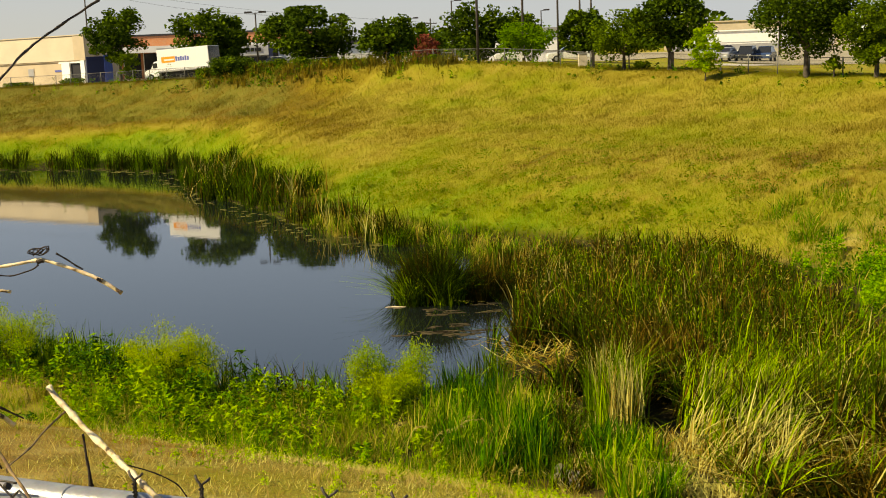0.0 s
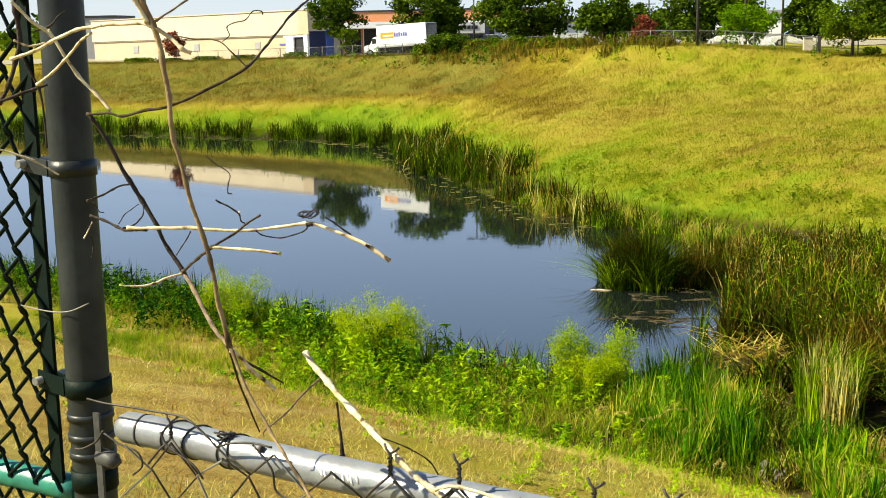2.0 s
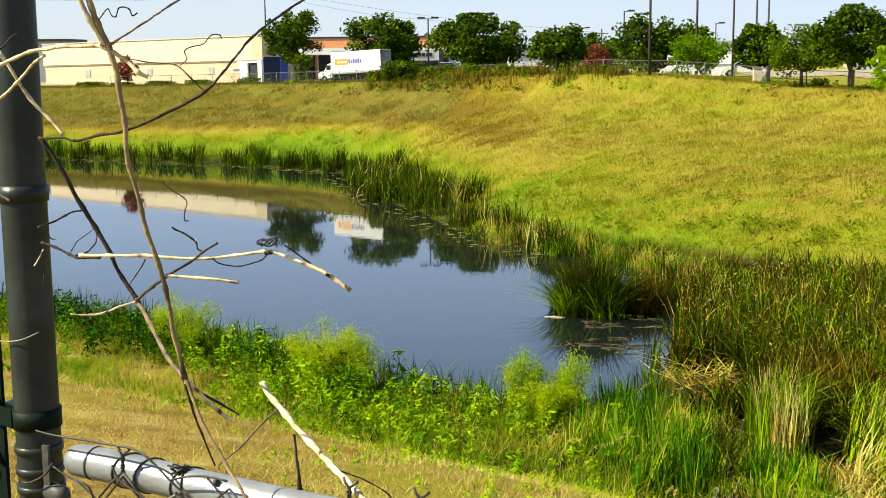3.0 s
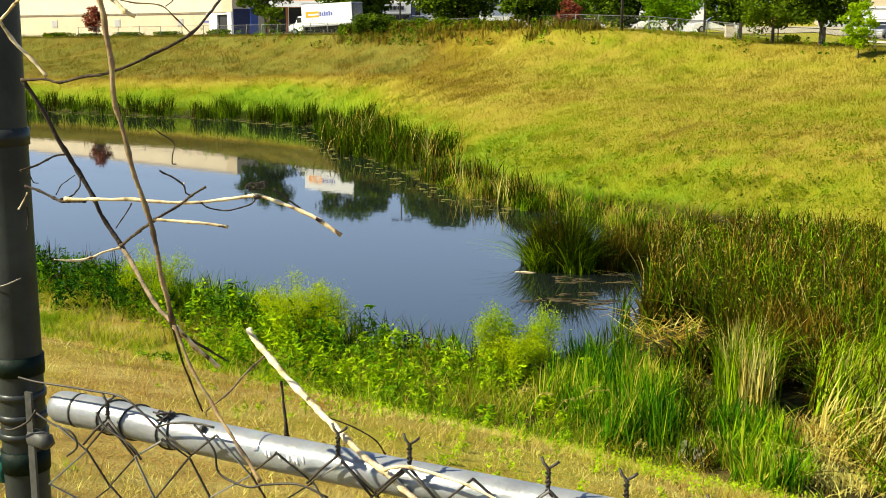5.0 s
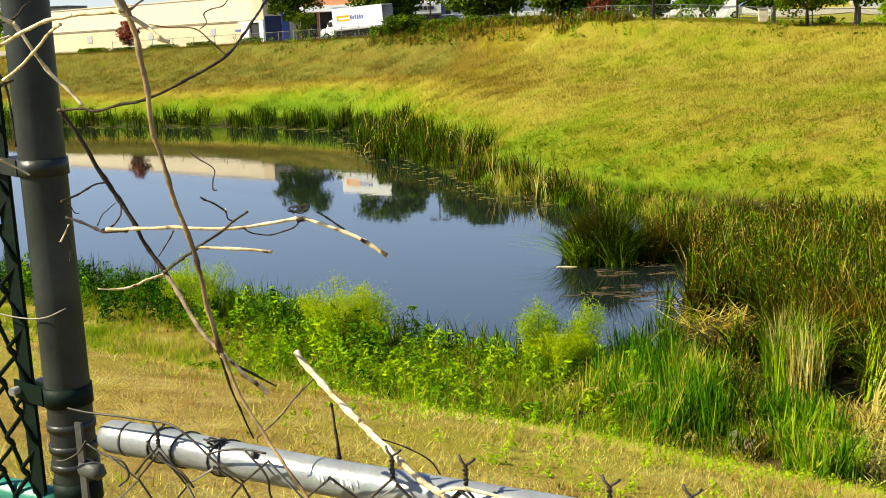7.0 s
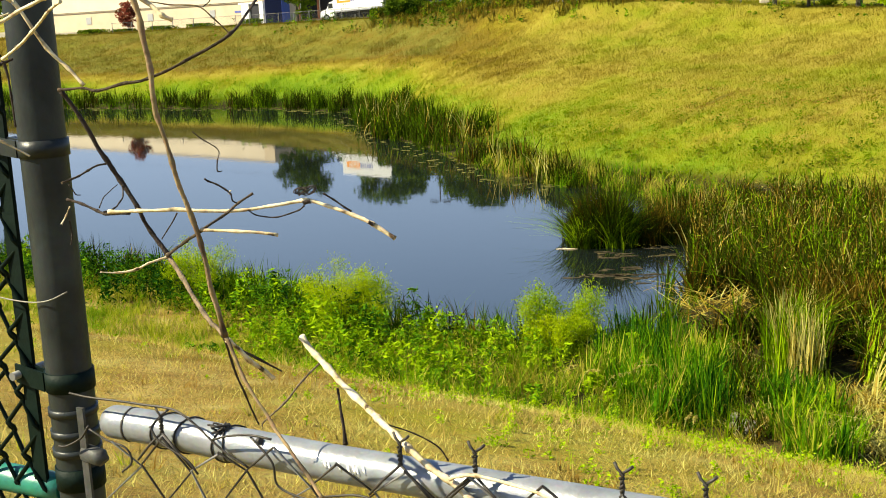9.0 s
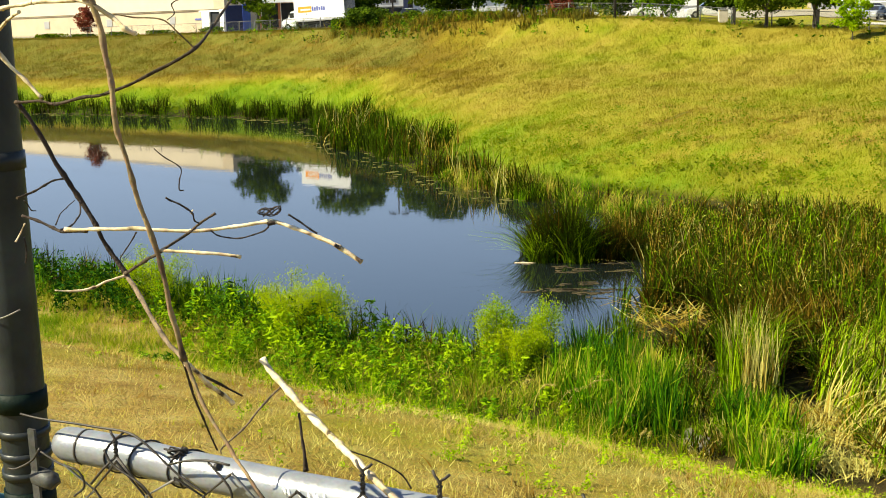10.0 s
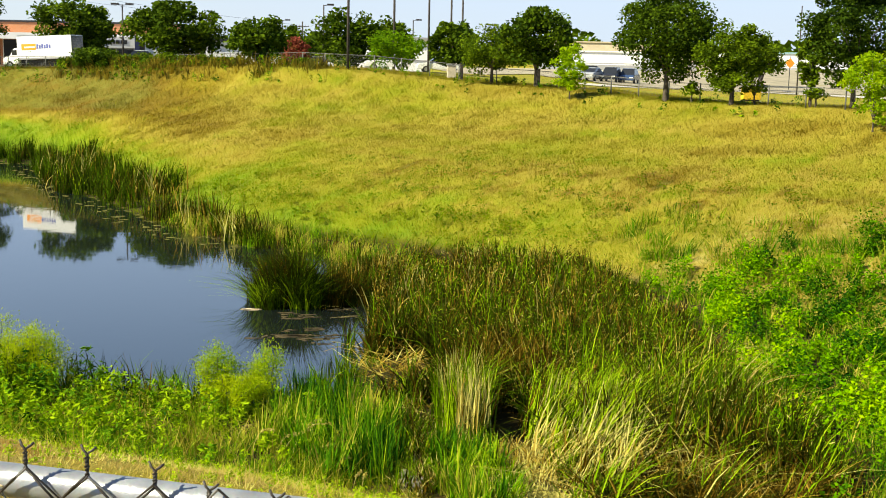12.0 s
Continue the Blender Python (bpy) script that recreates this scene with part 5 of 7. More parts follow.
P_WHITE = plain("white_car_paint", (0.75, 0.75, 0.74), 0.25, var=0.05, spec=0.5)
P_SILVER = plain("silver_car_paint", (0.45, 0.46, 0.48), 0.3, 0.4, var=0.05, spec=0.5)
P_BLACK = plain("black_car_paint", (0.02, 0.022, 0.03), 0.2, var=0.1, spec=0.6)
P_BLUE = plain("blue_car_paint", (0.03, 0.06, 0.14), 0.25, var=0.1, spec=0.6)
car(-16.9, 126.8, 5, P_WHITE, "white car parked behind the shrubs", 1.7, 4.2)
car(30.6, 130.0, 62, P_SILVER, "silver car in the far car park", 1.4, 4.4)
car(33.3, 131.6, 66, P_BLACK, "black car in the far car park", 1.6, 4.7)
car(35.7, 133.2, 66, P_BLUE, "dark blue car in the far car park", 1.6, 4.5)
car(31.8, 138.0, -10, P_WHITE, "white car in the far car park", 1.55, 4.5)
car(8.0, 121.0, 0, P_WHITE, "white car parked behind the fence", 1.5, 4.4)
car(13.2, 121.5, 0, P_WHITE, "white car parked behind the fence", 1.5, 4.4)
car(1.0, 142.8, 0, P_WHITE, "white car parked by the crape myrtle", 1.6, 4.4)

# white box truck
d = Vector((-5.75, 2.1, 0)).normalized()
tz = float(land(-27.4, 131.2)) + 0.06
truck = empty("box_truck", pose(-26.3, 131.8, tz + 0.05, 0, -3.0, math.degrees(math.atan2(-d.y, -d.x))) @ Matrix.Scale(1.055, 4), "white rental box truck with an orange and blue side graphic", "truck")
top = 3.08
slab("cargo_box", (-2.98, 2.98, -1.1, 1.1, 0.85, top), P_WHITE, truck, "", 0.04)
slab("rear_door", (2.98, 3.02, -1.03, 1.03, 0.95, top - 0.08), P_BLACK, truck, "dark open rear of the box")
slab("chassis", (-4.4, 2.85, -0.5, 0.5, 0.5, 0.83), M_DARK, truck)
slab("skirt_rail", (-2.98, 2.98, -1.12, -1.1, 0.85, 1.0), M_GREY, truck)
bm = bmesh.new()
prof = [(-4.75, 0.45), (-4.75, 1.0), (-4.55, 1.15), (-3.95, 1.28), (-3.55, 1.95), (-3.02, 2.02), (-3.02, 0.45)]
sides = [[bm.verts.new((u, s * 0.95, v)) for u, v in prof] for s in (-1, 1)]
bm.faces.new(sides[0]), bm.faces.new(sides[1][::-1])
for k in range(7):
    bm.faces.new((sides[0][k], sides[1][k], sides[1][(k + 1) % 7], sides[0][(k + 1) % 7]))
bmesh.ops.recalc_face_normals(bm, faces=bm.faces)
bmesh.ops.bevel(bm, geom=list(bm.edges), offset=0.05, segments=2, affect="EDGES")
cab = part("cab", bm, P_WHITE, truck)
slab("side_window", (-3.7, -3.15, -0.965, -0.93, 1.32, 1.82), M_GLASS, cab)
slab("windscreen", (-3.9, -3.72, -0.82, 0.82, 1.32, 1.8), M_GLASS, cab)
slab("grille", (-4.78, -4.7, -0.65, 0.65, 0.55, 0.98), M_DARK, cab)
for u in (-4.0, 1.7):
    for s in (-0.88, 0.88):
        wheel(truck, u, s, 0.38, 0.26)
slab("graphic", (-2.5, -0.9, -1.106, -1.09, 1.75, 2.35), M_ORANGE, truck, "orange side stripe")
slab("graphic", (-2.2, -1.0, -1.109, -1.09, 1.95, 2.1), P_WHITE, truck, "white dash in the stripe")
for k in range(6):
    slab("graphic", (-0.85 + 0.27 * k, -0.64 + 0.27 * k, -1.106, -1.09, 1.85, 2.3 - 0.08 * (k % 2)), M_BLUEG, truck, "dark blue bar of the side graphic")

# blue container
m, L, z = frame_of((-43.6, 153.9), (-40.6, 154.8))
b = empty("storage_container", m, "dark blue steel container with a brighter blue door", "container")
slab("body", (0, L - 1.0, 0, 2.4, 0, 2.0 - z), plain("navy_steel", (0.02, 0.03, 0.12), 0.5, var=0.3), b, "", 0.03)
slab("door", (L - 1.0, L, -0.1, 2.4, 0, 2.15 - z), plain("blue_steel", (0.05, 0.10, 0.45), 0.5, var=0.2), b, "bright blue door", 0.03)
# yellow bin and orange sign by the car park
b = empty("skip_bin", pose(32.9, 87.6, float(land(32.9, 87.6))) @ Matrix.Diagonal((0.75, 0.6, 0.8, 1)), "yellow bin behind the bank trees", "bin")
slab("body", (-0.9, 0.9, -0.5, 0.5, 0.15, 1.25), plain("yellow_paint", (0.75, 0.48, 0.03), 0.5), b, "", 0.04)
slab("lid", (-0.95, 0.95, -0.55, 0.55, 1.25, 1.33), M_DARK, b, "black lid", 0.02)
slab("foot", (-0.8, 0.8, -0.4, 0.4, 0, 0.15), M_DARK, b)
b = empty("utility_box", pose(12.1, 101.2, float(land(12.1, 101.2))), "small cream utility box by the fence", "box")
slab("body", (-0.35, 0.35, -0.3, 0.3, 0, 1.05), M_CREAM_LIGHT, b, "", 0.03)
slab("lid", (-0.4, 0.4, -0.35, 0.35, 1.05, 1.12), M_GREY, b)
oz = float(land(56.5, 139))
b = empty("road_sign", pose(56.5, 139, oz), "orange diamond road sign on a post", "sign")
part("post", sweep(bmesh.new(), [(0, 0, 0), (0, 0, 4.0)], 0.05, 8), M_DARK, b)
bm = bmesh.new()
box(bm, -0.42, 0.42, -0.06, -0.02, -0.42, 0.42, 0.01)
bmesh.ops.transform(bm, matrix=pose(0, 0, 1.25 - oz, 0, 45, 0), verts=bm.verts)
part("plate", bm, M_ORANGE, b, "orange diamond plate")

# ---- poles and cables ----
M_POLE = plain("dark_pole", (0.035, 0.03, 0.03), 0.6, var=0.3)
M_WOOD = plain("pole_wood", (0.055, 0.046, 0.040), 0.9, var=0.4, scale=2)


def lamp_post(x, y, top, heads=2, r=0.09):
    z = float(land(x, y))
    ob = empty("street_lamp", pose(x, y, z), "tall dark car-park lamp post", "street lamp", "car park lamps")
    part("pole", sweep(bmesh.new(), [(0, 0, -0.3), (0, 0, top - z)], [r * 1.2, r * 0.8], 10), M_POLE, ob)
    part("base", sweep(bmesh.new(), [(0, 0, -0.3), (0, 0, 0.6)], 0.28, 12), M_CONCRETE, ob)
    for k in range(heads):
        s = -1 if k else 1
        a = part("arm", sweep(bmesh.new(), [(0, 0, top - z - 0.08), (s * 0.5, 0, top - z - 0.02)], 0.04, 6), M_POLE, ob)
        slab("lamp_head", (min(s * 0.35, s * 1.15), max(s * 0.35, s * 1.15), -0.22, 0.22, top - z - 0.06, top - z + 0.14), M_POLE, a, "", 0.03)


def pole(x, y, top, arm=True, r=0.13, label="dark wooden utility pole"):
    z = float(land(x, y))
    ob = empty("utility_pole", pose(x, y, z), label, "pole", "utility poles")
    part("shaft", sweep(bmesh.new(), [(0, 0, -0.3), (0, 0, (top - z) / 2), (0, 0, top - z)], [r * 1.15, r, r * 0.85], 10), M_WOOD, ob)
    if arm:
        c = slab("crossarm", (-1.1, 1.1, -0.07, 0.07, top - z - 0.9, top - z - 0.76), M_WOOD, ob, "", 0.01)
        for u in (-1.0, -0.5, 0.5, 1.0):
            part("insulator", sweep(bmesh.new(), [(u, 0, top - z - 0.76), (u, 0, top - z - 0.55)], [0.06, 0.03], 8), M_GREY, c)


lamp_post(-19.2, 133.3, 5.95)
lamp_post(-3.6, 189.7, 6.0)
lamp_post(2.0, 139.7, 6.65, 1)
lamp_post(14.6, 169.1, 5.95, 1)
pole(-10.4, 139.3, 5.75)
pole(-0.7, 209.7, 6.3)
pole(3.64, 104.6, 9.4, False, 0.11, "tall dark steel pole standing on the bank top")
pole(8.95, 125.2, 9.8, False, 0.12)
pole(12.05, 120.6, 9.6, False, 0.10)
pole(17.5, 148.7, 11, False, 0.12)
pole(20.1, 158.5, 10.5, True, 0.13)
pole(43.0, 153.9, 10.2, True, 0.13)
pole(45.9, 110.7, 6.6, False, 0.06, "slim dark sign pole")
pole(-57.5, 205.0, 14.0, True, 0.12)
for k, (a, c) in enumerate([((-110, 230, 13.5), (-57.5, 205.0, 13.2)), ((-57.5, 205.0, 13.2), (-0.7, 209.7, 5.6)), ((-57.5, 205.2, 12.6), (-10.4, 139.5, 5.0))]):
    mid = [(a[i] + c[i]) / 2 - (0.8 if i == 2 else 0) for i in range(3)]
    tagged(part("cable", sweep(bmesh.new(), smooth_line([a, mid, c], 8), 0.018, 5), M_DARK), "thin dark overhead cable between utility poles", "cable")

# ---- far woods on the skyline ----
n = 26000
a = np.radians(rng.uniform(-45, 45, n))
R = rng.uniform(420, 900, n)
P = np.stack([np.sin(a) * R, np.cos(a) * R, 0 * a], -1)
P[:, 2] = land(P[:, 0], P[:, 1]) + rng.random(n) ** 0.8 * (8.5 + 3.5 * np.sin(a * 37) + 2 * np.sin(a * 91 + 1))
add_stuff("far_woods", leaves(P, rng.uniform(1.6, 3.2, n), 0.5, 1.2, 1.0), M_TREE, "distant dark woods along the skyline", "woods")

# ---- fence on the far rim ----
M_GALV = plain("galvanised_steel", (0.19, 0.19, 0.188), 0.42, 0.15, var=0.25, scale=25, fine=120, rel=0.1, spec=0.5)
run = [Vector(p) for p in ((-61, 146.2), (-44, 142.4), (-26, 127.4), (-9.5, 119.2), (-2.2, 115.8), (3.8, 108.6), (12.5, 99.2), (17.9, 94.0), (23.5, 84.4), (24.9, 81.8), (31.9, 69.2), (36.5, 60.5))]
M_DULL = plain("dull_fence_steel", (0.16, 0.16, 0.15), 0.7, 0.3, var=0.3)
rim_fence = empty("rim_fence", pose(0, 0, 0), "weathered chain-link fence along the far bank top", "fence")
tops = []
for a, c in zip(run, run[1:]):
    k = max(1, round((c - a).length / 3.0))
    for i in range(k):
        q = a.lerp(c, i / k)
        z = float(land(q.x, q.y))
        part("post", sweep(bmesh.new(), [(q.x, q.y, z - 0.2), (q.x, q.y, z + 1.28)], 0.045, 8), M_DULL, rim_fence)
        tops.append((q.x, q.y, z + 1.22))
for a, c in zip(tops, tops[1:]):
    part("rail", sweep(bmesh.new(), [a, c], 0.022, 6), M_DULL, rim_fence)
for a, c in zip(tops, tops[1:]):
    bm = bmesh.new()
    a, c = Vector(a), Vector(c)
    n = 22
    for i in range(n):
        p0, p1 = a.lerp(c, i / n), a.lerp(c, min(1, (i + 4) / n))
        sweep(bm, [p0, p1 - Vector((0, 0, 1.1))], 0.0025, 3, False)
        sweep(bm, [p0 - Vector((0, 0, 1.1)), p1], 0.0025, 3, False)
    part("mesh_panel", bm, M_DULL, rim_fence)
for k, (px_, py_) in enumerate([(12.6, 98.4), (17.9, 93.0)]):
    z = float(land(px_, py_))
    ob = empty("wooden_post", pose(px_, py_, z), "stout dark wooden post by the rim fence", "post")
    part("shaft", box(bmesh.new(), -0.12, 0.12, -0.12, 0.12, -0.2, 1.35, 0.02), M_WOOD, ob)
    part("cap", box(bmesh.new(), -0.14, 0.14, -0.14, 0.14, 1.35, 1.4, 0.01), M_WOOD, ob)

# ---- the near fence ----
A, D, N = Vector((-0.735, 1.545, 0)), Vector((0.940, -0.341, 0)), Vector((0.341, 0.940, 0))


def at(s, z, off=0.0):
    """A place on the near fence: s along the rail, z up, off beyond it."""
    return A + D * s + N * off + Vector((0, 0, z))


M_POST = plain("weathered_post", (0.031, 0.037, 0.038), 0.40, 0.0, var=0.6, scale=9, fine=90, rel=0.08, spec=0.25)
M_DULL = plain("dull_zinc", (0.07, 0.07, 0.067), 0.55, 0.1, var=0.4, scale=30, fine=120)
M_GREENV = plain("green_vinyl", (0.0018, 0.009, 0.006), 0.6, var=0.3, scale=30, spec=0.12)
M_GREENR = plain("green_rail_paint", (0.02, 0.20, 0.14), 0.4, var=0.3, scale=20, spec=0.5)
M_WIRE = plain("rusty_wire", (0.055, 0.047, 0.040), 0.5, 0.2, var=0.5, scale=40, fine=200)
M_WIRE_LIGHT = plain("bare_wire", (0.24, 0.22, 0.19), 0.55, 0.3, var=0.3, scale=60)

M_RAIL = plain("rail_zinc", (0.262, 0.275, 0.295), 0.34, 0.25, var=0.3, scale=25, fine=120, rel=0.1, spec=0.6)

fence = empty("near_fence", pose(0, 0, 0), "low galvanised chain-link fence with a round top rail", "fence")
bm = bmesh.new()
RAIL_R = 0.0222
rail_line = [(0.0, 1.1185), (0.1, 1.118), (0.2, 1.1135), (0.35, 1.1098), (0.6, 1.108), (1.05, 1.1045), (2.4, 1.098), (4.8, 1.09)]


def rail_z(s):
    """The height of the slightly bent rail's axis."""
    return float(np.interp(s, *zip(*rail_line)))


along = [0.0, 0.004, 0.012, 0.024, 0.05, 0.1, 0.15, 0.2, 0.27, 0.35, 0.47, 0.6, 0.8, 1.05, 1.6, 2.4, 4.8]
sweep(bm, [at(s, rail_z(s)) for s in along], [0.011, 0.0172, 0.0213] + [RAIL_R] * 14, 28)
rail = part("rail", bm, M_RAIL, fence, "scratched galvanised top rail with a domed end")
part("end_cup_seam", sweep(bmesh.new(), [at(0.044, rail_z(0.044)), at(0.047, rail_z(0.047))], RAIL_R + 0.0008, 28), M_WIRE, rail)


for s_ in (2.4, 4.8):
    part("line_post", sweep(bmesh.new(), [at(s_, -0.4, 0.05), at(s_, 0.5, 0.05), at(s_, 1.12, 0.05), at(s_, 1.135, 0.05)], [0.024, 0.024, 0.024, 0.012], 20), M_GALV, fence)


def ring(s, r, wire=0.0016, tilt=0.0):
    pts, z = [], rail_z(s)
    for k in range(25):
        a = 2 * math.pi * k / 24
        pts.append(at(s + tilt * math.sin(a), z + r * math.cos(a), r * math.sin(a)))
    return sweep(bmesh.new(), pts, wire, 5, False)


for s, tilt in ((0.106, 0.012), (0.142, 0.010), (0.198, -0.010), (0.204, 0.014), (1.35, 0.01), (1.8, 0.01), (2.3, 0.01)):
    part("tie_wire", ring(s, RAIL_R + 0.0013, 0.0012, tilt), M_WIRE, fence)
part("weld_blob", sweep(bmesh.new(), [at(0.256, rail_z(0.256) + 0.017, -0.015), at(0.262, rail_z(0.262) + 0.019, -0.0165)], 0.0042, 8), M_WIRE, rail)
for u, v in ((0.352, 0.05), (0.358, -0.02), (0.372, 0.02), (0.385, -0.05), (0.392, 0.0), (0.397, -0.08), (0.405, 0.06)):
    a = math.radians(30) + v
    zc = rail_z(u)
    part("paint_mark", sweep(bmesh.new(), [at(u + 0.002 * k, zc + RAIL_R * math.sin(a - 0.16 * k), -RAIL_R * math.cos(a - 0.16 * k)) for k in range(4)], [0.0008, 0.0022, 0.0018, 0.0006], 5), M_WHITE, rail)

STEP, ROW = 0.0435, 0.040


def wire_points(k):
    """The zigzag of wire k, linked with its neighbours, sagging unevenly near the post."""
    pts = []
    loose = max(0.0, 1 - k * STEP / 0.5)
    for j in range(28):
        u = (k if (j + k) % 2 == 0 else k + 1) * STEP + 0.03
        rr = random.Random(k * 0 + round(u / STEP) * 97 + j * 13)
        z = 1.138 - 0.022 * loose - j * ROW + rr.uniform(-1, 1) * (0.003 + 0.012 * loose)
        pts.append(at(u + rr.uniform(-1, 1) * (0.003 + 0.012 * loose), z, -0.031 + 0.004 * (1 if j % 2 else -1)))
    return pts


for k in range(0, 80):
    pts = wire_points(k)
    part("mesh_wire", sweep(bmesh.new(), pts, 0.0017, 5, False), M_WIRE if k % 3 else M_GALV, fence)

for k, (s, z0, z1) in enumerate([(0.121, 1.128, 1.157), (0.463, 1.135, 1.168), (0.556, 1.136, 1.170), (0.722, 1.138, 1.170), (0.808, 1.138, 1.172), (0.900, 1.132, 1.160), (0.972, 1.126, 1.142), (1.058, 1.124, 1.140), (1.145, 1.122, 1.139), (1.232, 1.120, 1.138)]):
    bm = bmesh.new()
    for ph in (0, math.pi):
        tw = [at(s + 0.0022 * math.cos(ph + 2.2 * i), z0 + (z1 - z0 - 0.008) * i / 7, -0.031 + 0.0022 * math.sin(ph + 2.2 * i)) for i in range(8)]
        side = 0.011 if ph == 0 else -0.009
        tw += [at(s + side * 0.6, z1 - 0.002, -0.030), at(s + side, z1 + (0.004 if ph else 0.002), -0.028)]
        sweep(bm, tw, 0.0017, 5)
    for sd in (-1, 1):
        sweep(bm, [at(s, z0, -0.031), at(s + sd * 0.02, z0 - 0.018, -0.033), at(s + sd * STEP, z0 - 0.042, -0.031)], 0.0017, 5)
    part("barb", bm, M_WIRE, fence, "twisted wire end standing over the rail")
# loose wires by the post
for pts in ([(-0.03, 1.162, -0.03), (0.003, 1.160, -0.03), (0.056, 1.161, -0.03), (0.094, 1.161, -0.03), (0.137, 1.162, -0.032), (0.16, 1.157, -0.034), (0.18, 1.145, -0.034), (0.215, 1.120, -0.034), (0.25, 1.10, -0.03)],
            [(0.0, 1.122, -0.033), (-0.012, 1.105, -0.036), (-0.035, 1.092, -0.04), (-0.05, 1.09, -0.04)],
            [(0.002, 1.118, -0.034), (0.03, 1.107, -0.034), (0.06, 1.10, -0.033), (0.068, 1.082, -0.033), (0.05, 1.066, -0.033)],
            [(0.105, 1.135, -0.034), (0.12, 1.118, -0.036), (0.16, 1.10, -0.036), (0.175, 1.082, -0.034)],
            [(0.26, 1.142, -0.034), (0.29, 1.115, -0.036), (0.295, 1.085, -0.034), (0.335, 1.075, -0.034), (0.36, 1.082, -0.034)],
            [(0.2, 1.13, -0.034), (0.23, 1.14, -0.036), (0.262, 1.145, -0.036), (0.29, 1.143, -0.034)],
            [(0.36, 1.082, -0.034), (0.41, 1.092, -0.036), (0.45, 1.082, -0.034)]):
    part("loose_wire", sweep(bmesh.new(), smooth_line([at(*p) for p in pts], 5), 0.0015, 5), M_WIRE, fence)

part("wire_knot", sweep(bmesh.new(), smooth_line([at(0.196 + 0.012 * math.cos(2.4 * i), rail_z(0.2) + 0.0225 + 0.006 * math.sin(1.9 * i), -0.011 + 0.009 * math.sin(2.4 * i + 0.7)) for i in range(12)], 4), 0.0013, 5), M_WIRE, fence, "dark tangled knot of tie wire")

# the gate post and its bands
PS = -0.057
post = empty("fence_post", pose(*at(PS, 0)), "tall weathered round steel fence post with clamps", "post")


def local(s, z, off=0.0):
    return at(s, z, off) - at(PS, 0)


part("shaft", sweep(bmesh.new(), [local(PS, z) for z in (-0.3, 0.5, 1.2, 1.9, 2.35)], 0.030, 28), M_POST, post)
part("cap", sweep(bmesh.new(), [local(PS, z) for z in (2.35, 2.37, 2.39, 2.40)], [0.034, 0.034, 0.025, 0.008], 20), M_POST, post)


def band(z, h, material, left=True, bolt=True):
    bm = bmesh.new()
    sweep(bm, [local(PS, z - h / 2), local(PS, z + h / 2)], 0.0325, 24)
    b_ = part("band", bm, material, post)
    if left:
        bm = bmesh.new()
        for off in (-0.006, 0.006):
            c = [local(PS - 0.02, z, off - 0.02), local(PS - 0.075, z + 0.006, off - 0.015)]
            vs = []
            for p in c:
                for dz in (-h / 2, h / 2):
                    for dn in (-0.0015, 0.0015):
                        vs.append(bm.verts.new(p + N * dn + Vector((0, 0, dz))))
            for q in ((0, 1, 3, 2), (4, 6, 7, 5), (0, 4, 5, 1), (2, 3, 7, 6), (0, 2, 6, 4), (1, 5, 7, 3)):
                bm.faces.new([vs[i] for i in q])
        part("lug", bm, material, b_)
        part("bolt", sweep(bmesh.new(), [local(PS - 0.068, z + 0.005, -0.035), local(PS - 0.068, z + 0.005, 0.02)], 0.006, 8), M_GALV, b_)


band(1.478, 0.022, M_POST)
band(1.170, 0.026, M_GREENV)
band(1.78, 0.022, M_POST)
band(1.035, 0.03, M_GREENV, False)
for z in (1.128, 1.098, 1.072):
    band(z, 0.010, M_POST, False)
bm = bmesh.new()
vs = [bm.verts.new(p + D * a_ + N * n_) for p in (local(-0.018, 0.2, -0.026), local(-0.018, 1.142, -0.026)) for a_ in (-0.0055, 0.0055) for n_ in (-0.002, 0.002)]
for q in ((0, 1, 3, 2), (4, 6, 7, 5), (0, 4, 5, 1), (2, 3, 7, 6), (0, 2, 6, 4), (1, 5, 7, 3)):
    bm.faces.new([vs[i] for i in q])
part("tension_bar", bm, M_DULL, post, "thin bar holding the low mesh")
bm = bmesh.new()
sweep(bm, [local(-0.022, 1.078, -0.02), local(0.006, 1.076, -0.024), local(0.012, 1.07, -0.024)], [0.012, 0.012, 0.008], 8)
part("rail_bracket", bm, M_DULL, post)
part("wrapped_wire", sweep(bmesh.new(), smooth_line([local(-0.16, 1.280, -0.02), local(-0.11, 1.280, -0.03), local(-0.07, 1.281, -0.034), local(-0.042, 1.286, -0.033), local(-0.024, 1.295, -0.02)], 5), 0.0010, 5), M_WIRE_LIGHT, post, "pale thin wire wrapped round the post")

# the taller green fence
green = empty("green_fence", pose(0, 0, 0), "tall green vinyl chain-link fence fixed to the post", "fence")
bm = bmesh.new()
p0, p1 = at(-0.118, 0.1, -0.012), at(-0.118, 2.3, -0.012)
vs = [bm.verts.new(p + D * a_ + N * n_) for p in (p0, p1) for a_ in (-0.011, 0.011) for n_ in (-0.003, 0.003)]
for q in ((0, 1, 3, 2), (4, 6, 7, 5), (0, 4, 5, 1), (2, 3, 7, 6), (0, 2, 6, 4), (1, 5, 7, 3)):
    bm.faces.new([vs[i] for i in q])
part("tension_bar", bm, M_GREENV, green, "flat dark green tension bar")
part("rail", sweep(bmesh.new(), [at(-0.09, 1.008, 0.0), at(-0.115, 1.009, 0.0), at(-1.66, 1.013, 0.0)], [0.016, 0.020, 0.020], 20), M_GREENR, green, "green painted rail")
